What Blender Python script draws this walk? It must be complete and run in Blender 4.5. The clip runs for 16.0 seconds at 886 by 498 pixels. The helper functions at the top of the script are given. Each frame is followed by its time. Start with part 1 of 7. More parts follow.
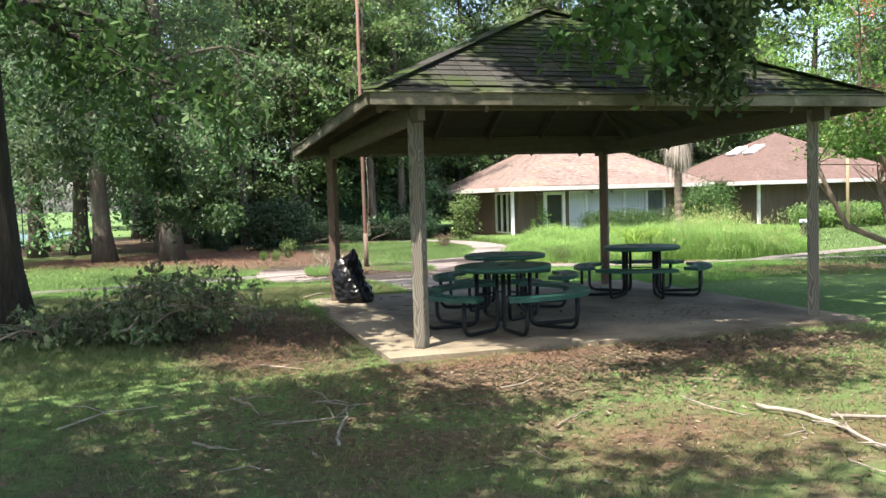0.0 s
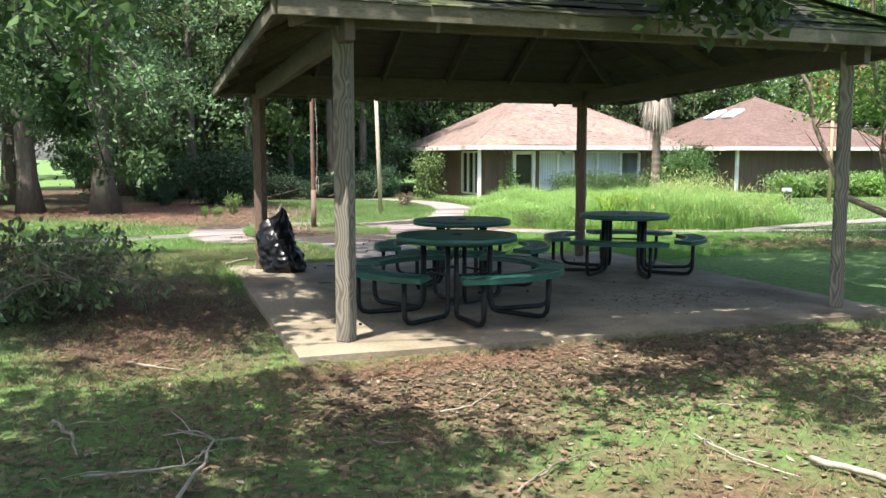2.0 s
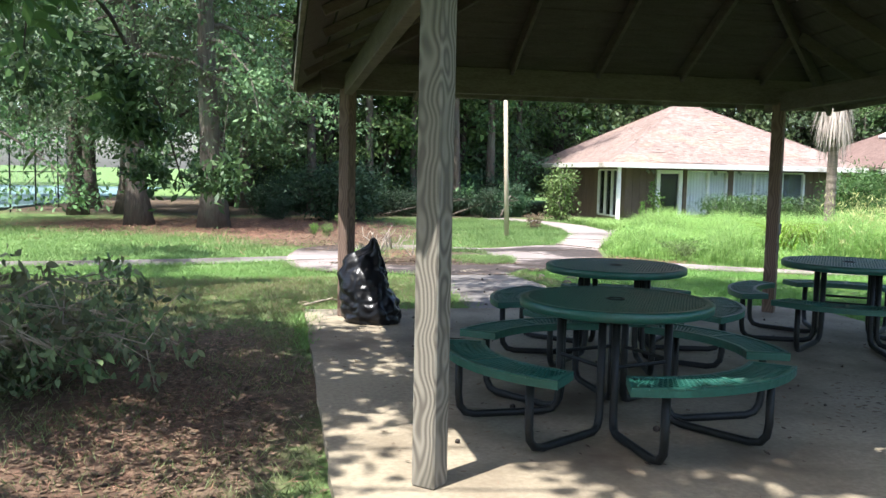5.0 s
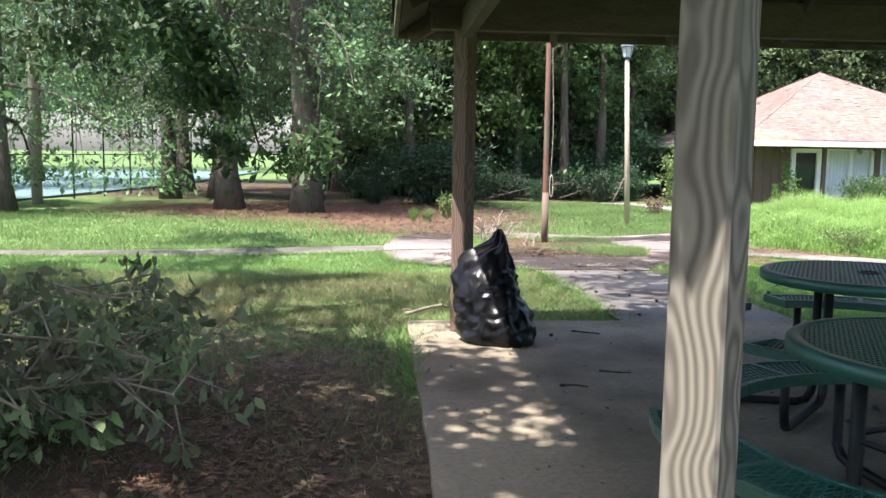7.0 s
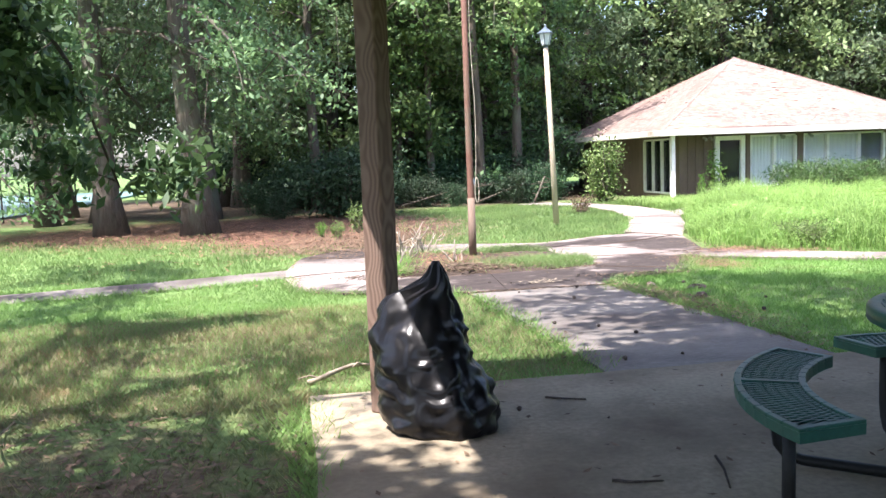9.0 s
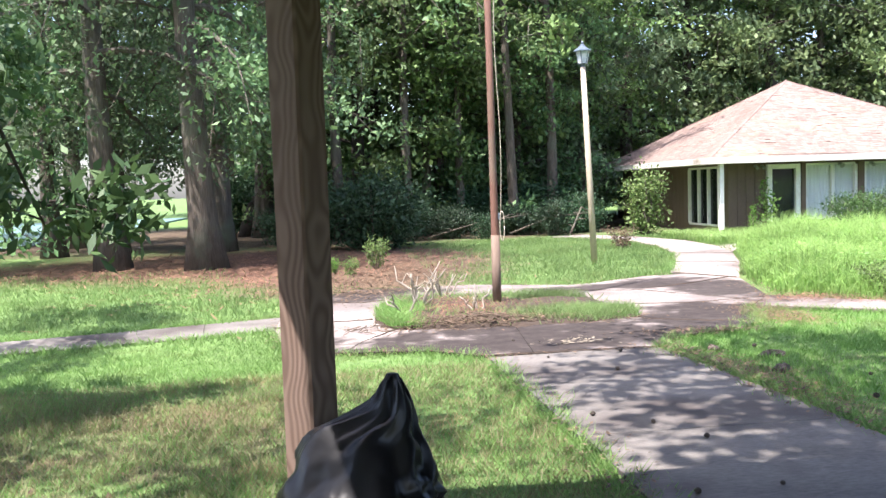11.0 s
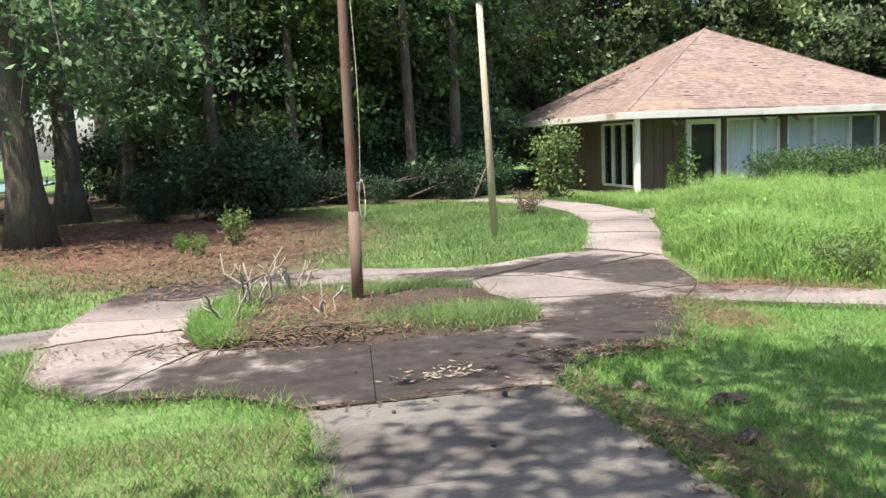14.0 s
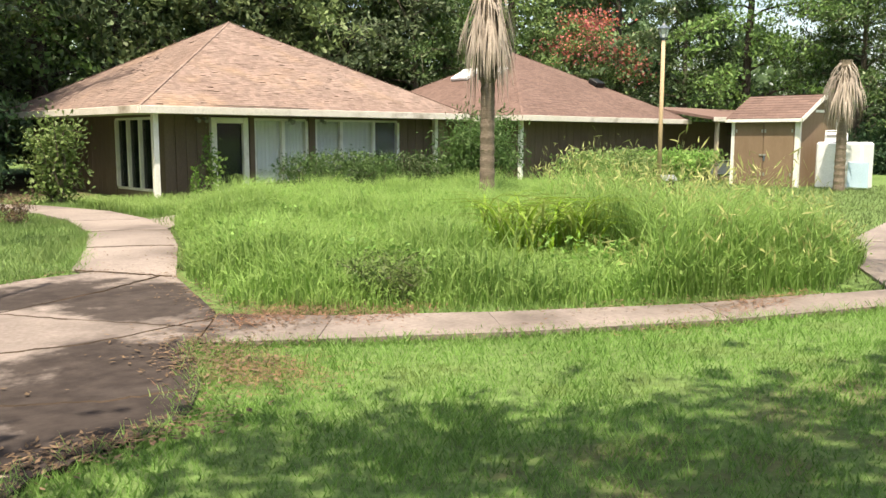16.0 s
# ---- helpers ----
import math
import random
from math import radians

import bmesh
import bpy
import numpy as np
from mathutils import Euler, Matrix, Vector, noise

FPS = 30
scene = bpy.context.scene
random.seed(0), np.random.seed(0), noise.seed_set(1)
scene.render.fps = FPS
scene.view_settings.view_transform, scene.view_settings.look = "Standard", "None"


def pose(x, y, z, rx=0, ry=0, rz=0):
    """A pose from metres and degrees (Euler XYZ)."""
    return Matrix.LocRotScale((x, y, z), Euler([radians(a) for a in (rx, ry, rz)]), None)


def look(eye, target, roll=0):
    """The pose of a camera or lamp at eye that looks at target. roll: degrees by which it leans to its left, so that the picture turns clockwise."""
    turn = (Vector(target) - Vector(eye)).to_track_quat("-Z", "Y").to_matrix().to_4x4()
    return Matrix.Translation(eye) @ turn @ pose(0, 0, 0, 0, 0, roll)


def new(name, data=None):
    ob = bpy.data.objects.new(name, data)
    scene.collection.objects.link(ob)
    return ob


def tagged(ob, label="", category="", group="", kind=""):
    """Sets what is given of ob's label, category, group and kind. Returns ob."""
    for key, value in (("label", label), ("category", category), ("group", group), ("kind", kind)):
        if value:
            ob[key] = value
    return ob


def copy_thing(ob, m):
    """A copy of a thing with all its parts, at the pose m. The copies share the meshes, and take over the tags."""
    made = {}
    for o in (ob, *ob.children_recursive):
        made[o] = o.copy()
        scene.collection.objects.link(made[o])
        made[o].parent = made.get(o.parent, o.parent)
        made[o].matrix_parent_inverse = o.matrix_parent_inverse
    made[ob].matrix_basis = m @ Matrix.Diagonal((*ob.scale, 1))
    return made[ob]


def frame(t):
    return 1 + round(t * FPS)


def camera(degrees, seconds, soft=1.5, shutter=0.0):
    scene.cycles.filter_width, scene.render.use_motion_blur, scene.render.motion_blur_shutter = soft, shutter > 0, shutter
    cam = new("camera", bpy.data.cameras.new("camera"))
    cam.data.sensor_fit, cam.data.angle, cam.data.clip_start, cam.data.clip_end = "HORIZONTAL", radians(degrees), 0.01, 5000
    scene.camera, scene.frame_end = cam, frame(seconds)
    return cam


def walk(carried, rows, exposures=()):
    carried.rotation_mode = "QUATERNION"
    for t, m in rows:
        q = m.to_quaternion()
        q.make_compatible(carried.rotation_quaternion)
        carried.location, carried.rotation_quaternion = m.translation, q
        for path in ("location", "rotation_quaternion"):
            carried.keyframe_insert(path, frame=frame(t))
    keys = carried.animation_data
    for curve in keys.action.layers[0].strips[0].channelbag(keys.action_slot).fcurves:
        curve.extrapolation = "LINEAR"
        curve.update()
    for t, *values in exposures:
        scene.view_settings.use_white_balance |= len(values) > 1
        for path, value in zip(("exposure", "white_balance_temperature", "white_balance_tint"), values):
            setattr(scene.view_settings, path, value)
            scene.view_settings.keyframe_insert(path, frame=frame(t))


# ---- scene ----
cam = camera(54.3, 16.0)
PATH = [
    (0, (0.034, -0.714, 1.689), (0.615, 1.196, 1.573), -1.7),
    (0.5, (0.294, -0.194, 1.699), (0.876, 1.715, 1.558), -2.2),
    (1, (0.479, 0.305, 1.659), (1.091, 2.194, 1.416), -1.7),
    (1.5, (0.714, 0.788, 1.627), (1.336, 2.676, 1.406), -1.2),
    (2, (0.938, 1.28, 1.605), (1.586, 3.16, 1.394), 0.0),
    (2.5, (1.104, 1.792, 1.634), (1.725, 3.679, 1.41), -0.1),
    (3, (1.296, 2.269, 1.675), (1.827, 4.19, 1.514), 0.3),
    (3.5, (1.415, 2.737, 1.704), (1.961, 4.658, 1.598), 1.7),
    (4, (1.635, 3.212, 1.641), (2.163, 5.137, 1.527), 0.4),
    (4.5, (1.761, 3.677, 1.627), (2.256, 5.61, 1.493), 1.1),
    (5, (1.764, 4.135, 1.62), (2.128, 6.093, 1.442), 1.2),
    (7.5, (1.762, 6.871, 1.486), (1.904, 8.854, 1.267), 0.8),
    (8, (1.808, 7.351, 1.497), (1.985, 9.332, 1.284), -0.4),
    (8.5, (1.812, 7.973, 1.452), (2.133, 9.934, 1.225), 0.1),
    (9, (1.947, 8.501, 1.458), (2.289, 10.46, 1.251), -2.1),
    (11.5, (2.649, 10.709, 1.506), (2.843, 12.696, 1.389), -1.3),
    (12, (2.822, 11.166, 1.514), (2.929, 13.161, 1.421), -0.9),
    (12.5, (2.949, 11.572, 1.519), (3.132, 13.561, 1.413), 0.0),
    (13, (3.165, 12.062, 1.521), (3.328, 14.054, 1.433), -0.9),
    (13.5, (3.331, 12.474, 1.519), (3.555, 14.456, 1.372), -0.4),
    (14, (3.615, 12.877, 1.501), (4.059, 14.812, 1.256), -2.2),
    (14.5, (3.919, 13.356, 1.486), (4.654, 15.194, 1.2), -2.0),
    (15, (4.218, 13.723, 1.477), (5.277, 15.396, 1.195), -0.2),
    (15.5, (4.58, 14.206, 1.408), (5.803, 15.766, 1.137), 0.0),
    (16, (4.846, 14.72, 1.39), (6.204, 16.166, 1.133), 0.1),
]
walk(cam, [(t, look(eye, target, roll)) for t, eye, target, roll in PATH], exposures=[(0, 1.5, 6600, 12), (3.5, 1.58, 6150, 10), (5, 1.66, 6050, 12), (7.5, 1.72, 6250, 18), (8.5, 1.9, 6250, 19), (9, 1.95, 6250, 19), (11.5, 1.76, 6150, 17), (12.5, 1.58, 5950, 14), (13.5, 1.34, 5950, 14), (14, 1.14, 6500, 11), (16, 1.05, 7700, 11)])

# ---- daylight ----
SUN_FROM = Vector((-0.36, -0.26, 1.0)).normalized()
sky_world = bpy.data.worlds.new("sky")
scene.world = sky_world
sky_world.use_nodes = True
wn = sky_world.node_tree.nodes
sky_tex = wn.new("ShaderNodeTexSky")
sky_tex.sky_type, sky_tex.sun_disc = "NISHITA", False
sky_tex.sun_elevation = math.asin(SUN_FROM.z)
sky_tex.sun_rotation = math.atan2(SUN_FROM.x, SUN_FROM.y)
sky_tex.air_density, sky_tex.dust_density = 1.0, 2.5
wn["Background"].inputs["Strength"].default_value = 0.15
sky_world.node_tree.links.new(sky_tex.outputs[0], wn["Background"].inputs["Color"])
sun = new("sun", bpy.data.lights.new("sun", "SUN"))
sun.data.energy, sun.data.angle, sun.data.color = 4.5, radians(0.53), (1.0, 0.95, 0.86)
sun.matrix_world = look(SUN_FROM * 60, (0, 0, 0))


# ---- materials ----
def mix_rgb(nt, fac, a, b):
    n = nt.nodes.new("ShaderNodeMix")
    n.data_type = "RGBA"
    nt.links.new(fac, n.inputs["Factor"])
    for sock, v in ((n.inputs["A"], a), (n.inputs["B"], b)):
        if isinstance(v, tuple):
            sock.default_value = (*v[:3], 1)
        else:
            nt.links.new(v, sock)
    return n.outputs["Result"]


def noise_fac(nt, scale, lo, hi, detail=4.0, stretch=(1, 1, 1), world=True, rough=0.6):
    geo = nt.nodes.new("ShaderNodeNewGeometry" if world else "ShaderNodeTexCoord")
    mp = nt.nodes.new("ShaderNodeMapping")
    mp.inputs["Scale"].default_value = stretch
    nt.links.new(geo.outputs["Position" if world else "Object"], mp.inputs["Vector"])
    n = nt.nodes.new("ShaderNodeTexNoise")
    n.inputs["Scale"].default_value, n.inputs["Detail"].default_value, n.inputs["Roughness"].default_value = scale, detail, rough
    nt.links.new(mp.outputs[0], n.inputs["Vector"])
    r = nt.nodes.new("ShaderNodeMapRange")
    r.inputs["From Min"].default_value, r.inputs["From Max"].default_value = lo, hi
    nt.links.new(n.outputs["Fac"], r.inputs["Value"])
    return r.outputs["Result"], n.outputs["Fac"]


def surface(name, base, coat, rough=0.8, scale=3.0, fine=40.0, bump=0.2, metal=0.0, stretch=(1, 1, 1), dirt=None, dirt_scale=0.7, dirt_cut=(0.5, 0.7), vary=0.0, depth=0.01, island=False, world=True, spec=0.3):
    """Two-scale surface: base mottled with coat, dirt patches, fine relief, and a random shade for each piece."""
    m = bpy.data.materials.new(name)
    m.use_nodes = True
    nt = m.node_tree
    p = nt.nodes["Principled BSDF"]
    f1, _ = noise_fac(nt, scale, 0.35, 0.65, 5, stretch, world)
    f2, raw = noise_fac(nt, fine, 0.3, 0.7, 4, stretch, world)
    c = mix_rgb(nt, f1, base, coat)
    dark = mix_rgb(nt, f2, tuple(0.72 * v for v in base), tuple(min(1, 1.15 * v) for v in coat))
    half = nt.nodes.new("ShaderNodeValue")
    half.outputs[0].default_value = 0.45
    c = mix_rgb(nt, half.outputs[0], c, dark)
    if dirt:
        f3, _ = noise_fac(nt, dirt_scale, dirt_cut[0], dirt_cut[1], 6, (1, 1, 1), world)
        c = mix_rgb(nt, f3, c, dirt)
    if vary:
        if island:
            rnd = nt.nodes.new("ShaderNodeNewGeometry").outputs["Random Per Island"]
        else:
            rnd = nt.nodes.new("ShaderNodeObjectInfo").outputs["Random"]
        hsv = nt.nodes.new("ShaderNodeHueSaturation")
        mr = nt.nodes.new("ShaderNodeMapRange")
        mr.inputs["To Min"].default_value, mr.inputs["To Max"].default_value = 1 - vary, 1 + vary
        nt.links.new(rnd, mr.inputs["Value"])
        nt.links.new(mr.outputs[0], hsv.inputs["Value"])
        nt.links.new(c, hsv.inputs["Color"])
        c = hsv.outputs[0]
    nt.links.new(c, p.inputs["Base Color"])
    p.inputs["Roughness"].default_value, p.inputs["Metallic"].default_value = rough, metal
    p.inputs["Specular IOR Level"].default_value = spec
    if bump:
        b = nt.nodes.new("ShaderNodeBump")
        b.inputs["Strength"].default_value, b.inputs["Distance"].default_value = bump, depth
        nt.links.new(raw, b.inputs["Height"])
        nt.links.new(b.outputs[0], p.inputs["Normal"])
    return m


def leafy(name, dark, light, through_light=0.35, rough=0.55, dry=None):
    """Foliage: each leaf takes its own tint; some light passes through it."""
    m = bpy.data.materials.new(name)
    m.use_nodes = True
    nt = m.node_tree
    p = nt.nodes["Principled BSDF"]
    out = nt.nodes["Material Output"]
    rnd = nt.nodes.new("ShaderNodeNewGeometry").outputs["Random Per Island"]
    c = mix_rgb(nt, rnd, dark, light)
    f, _ = noise_fac(nt, 0.6, 0.4, 0.62, 3)
    c = mix_rgb(nt, f, c, mix_rgb(nt, rnd, tuple(0.7 * v for v in dark), tuple(0.8 * v for v in light)))
    obj = nt.nodes.new("ShaderNodeObjectInfo").outputs["Random"]
    hsv = nt.nodes.new("ShaderNodeHueSaturation")
    for sock, lo, hi in (("Value", 0.78, 1.25), ("Hue", 0.485, 0.512), ("Saturation", 0.85, 1.1)):
        mr = nt.nodes.new("ShaderNodeMapRange")
        mr.inputs["To Min"].default_value, mr.inputs["To Max"].default_value = lo, hi
        nt.links.new(obj, mr.inputs["Value"])
        nt.links.new(mr.outputs[0], hsv.inputs[sock])
    nt.links.new(c, hsv.inputs["Color"])
    c = hsv.outputs[0]
    if dry:
        f2, _ = noise_fac(nt, 1.1, 0.55, 0.7, 4)
        c = mix_rgb(nt, f2, c, dry)
    nt.links.new(c, p.inputs["Base Color"])
    p.inputs["Roughness"].default_value = rough
    p.inputs["Specular IOR Level"].default_value = 0.28
    tr = nt.nodes.new("ShaderNodeBsdfTranslucent")
    nt.links.new(c, tr.inputs["Color"])
    mx = nt.nodes.new("ShaderNodeMixShader")
    mx.inputs[0].default_value = through_light
    nt.links.new(p.outputs[0], mx.inputs[1])
    nt.links.new(tr.outputs[0], mx.inputs[2])
    nt.links.new(mx.outputs[0], out.inputs["Surface"])
    return m


def glassy(name, tint, rough=0.03, clear=0.5):
    m = bpy.data.materials.new(name)
    m.use_nodes = True
    nt = m.node_tree
    out = nt.nodes["Material Output"]
    p = nt.nodes["Principled BSDF"]
    p.inputs["Base Color"].default_value = (*tint, 1)
    p.inputs["Roughness"].default_value = rough
    p.inputs["IOR"].default_value = 1.5
    t = nt.nodes.new("ShaderNodeBsdfTransparent")
    mx = nt.nodes.new("ShaderNodeMixShader")
    mx.inputs[0].default_value = clear
    nt.links.new(p.outputs[0], mx.inputs[1])
    nt.links.new(t.outputs[0], mx.inputs[2])
    nt.links.new(mx.outputs[0], out.inputs["Surface"])
    return m


MAT = {}
MAT["concrete"] = surface("concrete", (0.212, 0.176, 0.122), (0.310, 0.264, 0.187), 0.9, 1.2, 30, 0.25, dirt=(0.115, 0.088, 0.058), dirt_scale=0.75, dirt_cut=(0.44, 0.66), depth=0.006)
MAT["walk_concrete"] = surface("walk_concrete", (0.100, 0.089, 0.078), (0.195, 0.178, 0.160), 0.85, 0.9, 24, 0.3, stretch=(1, 3, 1), dirt=(0.070, 0.058, 0.052), dirt_scale=0.6, dirt_cut=(0.46, 0.62), depth=0.006)
MAT["pavement"] = surface("pavement", (0.195, 0.164, 0.149), (0.300, 0.259, 0.236), 0.92, 1.0, 24, 0.3, dirt=(0.058, 0.045, 0.041), dirt_scale=0.5, dirt_cut=(0.47, 0.72), vary=0.12, depth=0.008)
MAT["beam_wood"] = surface("beam_wood", (0.105, 0.083, 0.068), (0.165, 0.133, 0.110), 0.85, 4, 26, 0.35, stretch=(1, 1, 4), vary=0.15, depth=0.005)
MAT["fascia"] = surface("fascia", (0.12, 0.10, 0.074), (0.27, 0.238, 0.18), 0.85, 1.4, 30, 0.3, stretch=(1, 1, 5), dirt=(0.09, 0.085, 0.055), dirt_scale=1.6, dirt_cut=(0.45, 0.62), depth=0.005)
MAT["roof_mossy"] = surface("roof_mossy", (0.034, 0.033, 0.029), (0.068, 0.065, 0.057), 0.95, 2.5, 50, 0.5, dirt=(0.036, 0.055, 0.012), dirt_scale=0.9, dirt_cut=(0.42, 0.58), vary=0.25, island=False)
MAT["roof_mossy_rest"] = surface("roof_mossy_rest", (0.034, 0.033, 0.029), (0.068, 0.065, 0.057), 0.95, 2.5, 50, 0.5, dirt=(0.036, 0.055, 0.012), dirt_scale=0.9, dirt_cut=(0.42, 0.58), vary=0.25, island=True)
MAT["roof_brown"] = surface("roof_brown", (0.180, 0.126, 0.106), (0.245, 0.183, 0.157), 0.95, 0.8, 14, 0.4, dirt=(0.27, 0.19, 0.135), dirt_scale=0.7, dirt_cut=(0.56, 0.76), vary=0.2, island=True)
MAT["roof_red"] = surface("roof_red", (0.128, 0.083, 0.070), (0.168, 0.112, 0.095), 0.95, 0.8, 14, 0.3, vary=0.15, island=True)
MAT["roof_under"] = surface("roof_under", (0.088, 0.070, 0.058), (0.130, 0.104, 0.088), 0.9, 3, 30, 0.3, stretch=(1, 6, 1))
MAT["siding"] = surface("siding", (0.115, 0.082, 0.062), (0.15, 0.11, 0.085), 0.85, 1.5, 30, 0.25, stretch=(3, 3, 0.6), vary=0.06)
MAT["shed_brown"] = surface("shed_brown", (0.19, 0.13, 0.085), (0.23, 0.16, 0.11), 0.8, 1.5, 30, 0.2, stretch=(3, 3, 0.6), vary=0.06)
MAT["white_paint"] = surface("white_paint", (0.70, 0.69, 0.65), (0.80, 0.79, 0.76), 0.6, 2.0, 30, 0.12, dirt=(0.42, 0.39, 0.33), dirt_scale=1.5, dirt_cut=(0.56, 0.78))
MAT["eave_paint"] = surface("eave_paint", (0.58, 0.55, 0.49), (0.70, 0.67, 0.62), 0.7, 2.0, 30, 0.12, dirt=(0.28, 0.24, 0.19), dirt_scale=1.2, dirt_cut=(0.55, 0.75))
MAT["green_coat"] = surface("green_coat", (0.012, 0.075, 0.055), (0.02, 0.10, 0.075), 0.38, 3, 60, 0.08, dirt=(0.022, 0.066, 0.050), dirt_scale=2.5, dirt_cut=(0.52, 0.72), spec=0.5)
MAT["black_tube"] = surface("black_tube", (0.007, 0.008, 0.008), (0.012, 0.014, 0.014), 0.5, 4, 60, 0.08, spec=0.28)
MAT["bag"] = surface("bag", (0.006, 0.006, 0.007), (0.011, 0.011, 0.012), 0.28, 3, 6, 0.12, stretch=(1, 1, 0.6), depth=0.02, spec=0.3)
MAT["bark"] = surface("bark", (0.070, 0.055, 0.043), (0.150, 0.125, 0.10), 0.95, 3, 9, 0.9, stretch=(4, 4, 0.5), dirt=(0.13, 0.14, 0.10), dirt_scale=0.9, dirt_cut=(0.52, 0.7), vary=0.15, depth=0.05)
MAT["bark_dark"] = surface("bark_dark", (0.040, 0.032, 0.027), (0.085, 0.070, 0.058), 0.95, 3, 9, 0.9, stretch=(4, 4, 0.5), vary=0.1, depth=0.05)
MAT["bark_pale"] = surface("bark_pale", (0.165, 0.125, 0.090), (0.270, 0.210, 0.155), 0.8, 3, 12, 0.3, stretch=(3, 3, 0.6))
MAT["twig"] = surface("twig", (0.16, 0.12, 0.085), (0.33, 0.28, 0.215), 0.9, 8, 40, 0.3, vary=0.3)
MAT["mulch"] = surface("mulch", (0.060, 0.042, 0.030), (0.150, 0.112, 0.080), 0.95, 9, 40, 0.3, vary=0.5, island=True)
MAT["dead_stick"] = surface("dead_stick", (0.225, 0.195, 0.155), (0.36, 0.32, 0.265), 0.9, 6, 40, 0.3, vary=0.2)
MAT["rust_pole"] = surface("rust_pole", (0.130, 0.066, 0.048), (0.190, 0.102, 0.076), 0.7, 3, 30, 0.25, stretch=(3, 3, 0.5), dirt=(0.16, 0.12, 0.09), dirt_scale=0.8, dirt_cut=(0.5, 0.7))
MAT["pole_base"] = surface("pole_base", (0.135, 0.092, 0.070), (0.195, 0.145, 0.112), 0.85, 3, 26, 0.3, stretch=(4, 4, 0.5))
MAT["lamp_post"] = surface("lamp_post", (0.36, 0.30, 0.22), (0.46, 0.39, 0.30), 0.8, 3, 30, 0.2, stretch=(4, 4, 0.5))
MAT["lamp_post_new"] = surface("lamp_post_new", (0.40, 0.29, 0.18), (0.50, 0.375, 0.245), 0.8, 3, 30, 0.2, stretch=(4, 4, 0.5))
MAT["lamp_metal"] = surface("lamp_metal", (0.07, 0.095, 0.12), (0.11, 0.14, 0.17), 0.45, 6, 60, 0.05, spec=0.5)
MAT["rope"] = surface("rope", (0.40, 0.36, 0.28), (0.52, 0.47, 0.38), 0.9, 20, 80, 0.2)
MAT["palm_trunk"] = surface("palm_trunk", (0.11, 0.085, 0.065), (0.21, 0.175, 0.135), 0.95, 5, 20, 0.8, stretch=(1, 1, 3), depth=0.03)
MAT["palm_dead"] = surface("palm_dead", (0.215, 0.180, 0.150), (0.390, 0.340, 0.290), 0.9, 3, 30, 0.2, vary=0.3, island=True)
MAT["steel"] = surface("steel", (0.35, 0.36, 0.36), (0.48, 0.48, 0.48), 0.45, 5, 40, 0.05, metal=0.8)
MAT["grey_box"] = surface("grey_box", (0.20, 0.20, 0.20), (0.27, 0.27, 0.27), 0.6, 5, 40, 0.05)
MAT["white_plastic"] = surface("white_plastic", (0.72, 0.74, 0.76), (0.80, 0.82, 0.84), 0.45, 2, 30, 0.05)
MAT["blue_panel"] = surface("blue_panel", (0.42, 0.60, 0.74), (0.52, 0.68, 0.80), 0.5, 2, 30, 0.05)
MAT["curtain"] = surface("curtain", (0.86, 0.89, 0.92), (0.92, 0.94, 0.96), 0.9, 2, 12, 0.1, stretch=(6, 1, 0.5), depth=0.01)
# near-black colour stands in for the unlit room
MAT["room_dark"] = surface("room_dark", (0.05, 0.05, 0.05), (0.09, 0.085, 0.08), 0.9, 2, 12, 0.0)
MAT["glass"] = glassy("glass", (0.46, 0.52, 0.58), 0.03, 0.82)
MAT["glass_dark"] = glassy("glass_dark", (0.02, 0.025, 0.03), 0.03, 0.45)
MAT["lantern_glass"] = glassy("lantern_glass", (0.75, 0.80, 0.84), 0.2, 0.35)
MAT["litter"] = surface("litter", (0.075, 0.050, 0.032), (0.165, 0.112, 0.070), 0.9, 9, 40, 0.2, vary=0.55, island=True)
MAT["litter_pale"] = surface("litter_pale", (0.19, 0.16, 0.115), (0.31, 0.265, 0.20), 0.9, 9, 40, 0.2, vary=0.4, island=True)
MAT["needles"] = surface("needles", (0.125, 0.066, 0.042), (0.225, 0.125, 0.080), 0.95, 9, 40, 0.2, vary=0.5, island=True)
MAT["court"] = surface("court", (0.10, 0.18, 0.18), (0.145, 0.22, 0.22), 0.8, 0.3, 10, 0.0, dirt=(0.14, 0.25, 0.24), dirt_scale=0.08)
MAT["soil"] = surface("soil", (0.034, 0.025, 0.019), (0.062, 0.045, 0.034), 0.97, 1.2, 20, 0.7, dirt=(0.082, 0.056, 0.038), dirt_scale=1.1, dirt_cut=(0.5, 0.7), depth=0.02)
MAT["leaf_wood"] = leafy("leaf_wood", (0.105, 0.188, 0.064), (0.215, 0.325, 0.106))
MAT["leaf_cool"] = leafy("leaf_cool", (0.088, 0.156, 0.072), (0.178, 0.270, 0.120))
MAT["leaf_light"] = leafy("leaf_light", (0.085, 0.180, 0.038), (0.220, 0.350, 0.085))
MAT["leaf_bright"] = leafy("leaf_bright", (0.13, 0.26, 0.06), (0.31, 0.48, 0.15), 0.45)
MAT["leaf_near"] = leafy("leaf_near", (0.046, 0.108, 0.030), (0.104, 0.192, 0.052), 0.3)
MAT["leaf_hang"] = leafy("leaf_hang", (0.036, 0.085, 0.030), (0.085, 0.155, 0.050), 0.2)
MAT["leaf_dark"] = leafy("leaf_dark", (0.020, 0.052, 0.026), (0.062, 0.120, 0.055), 0.25)
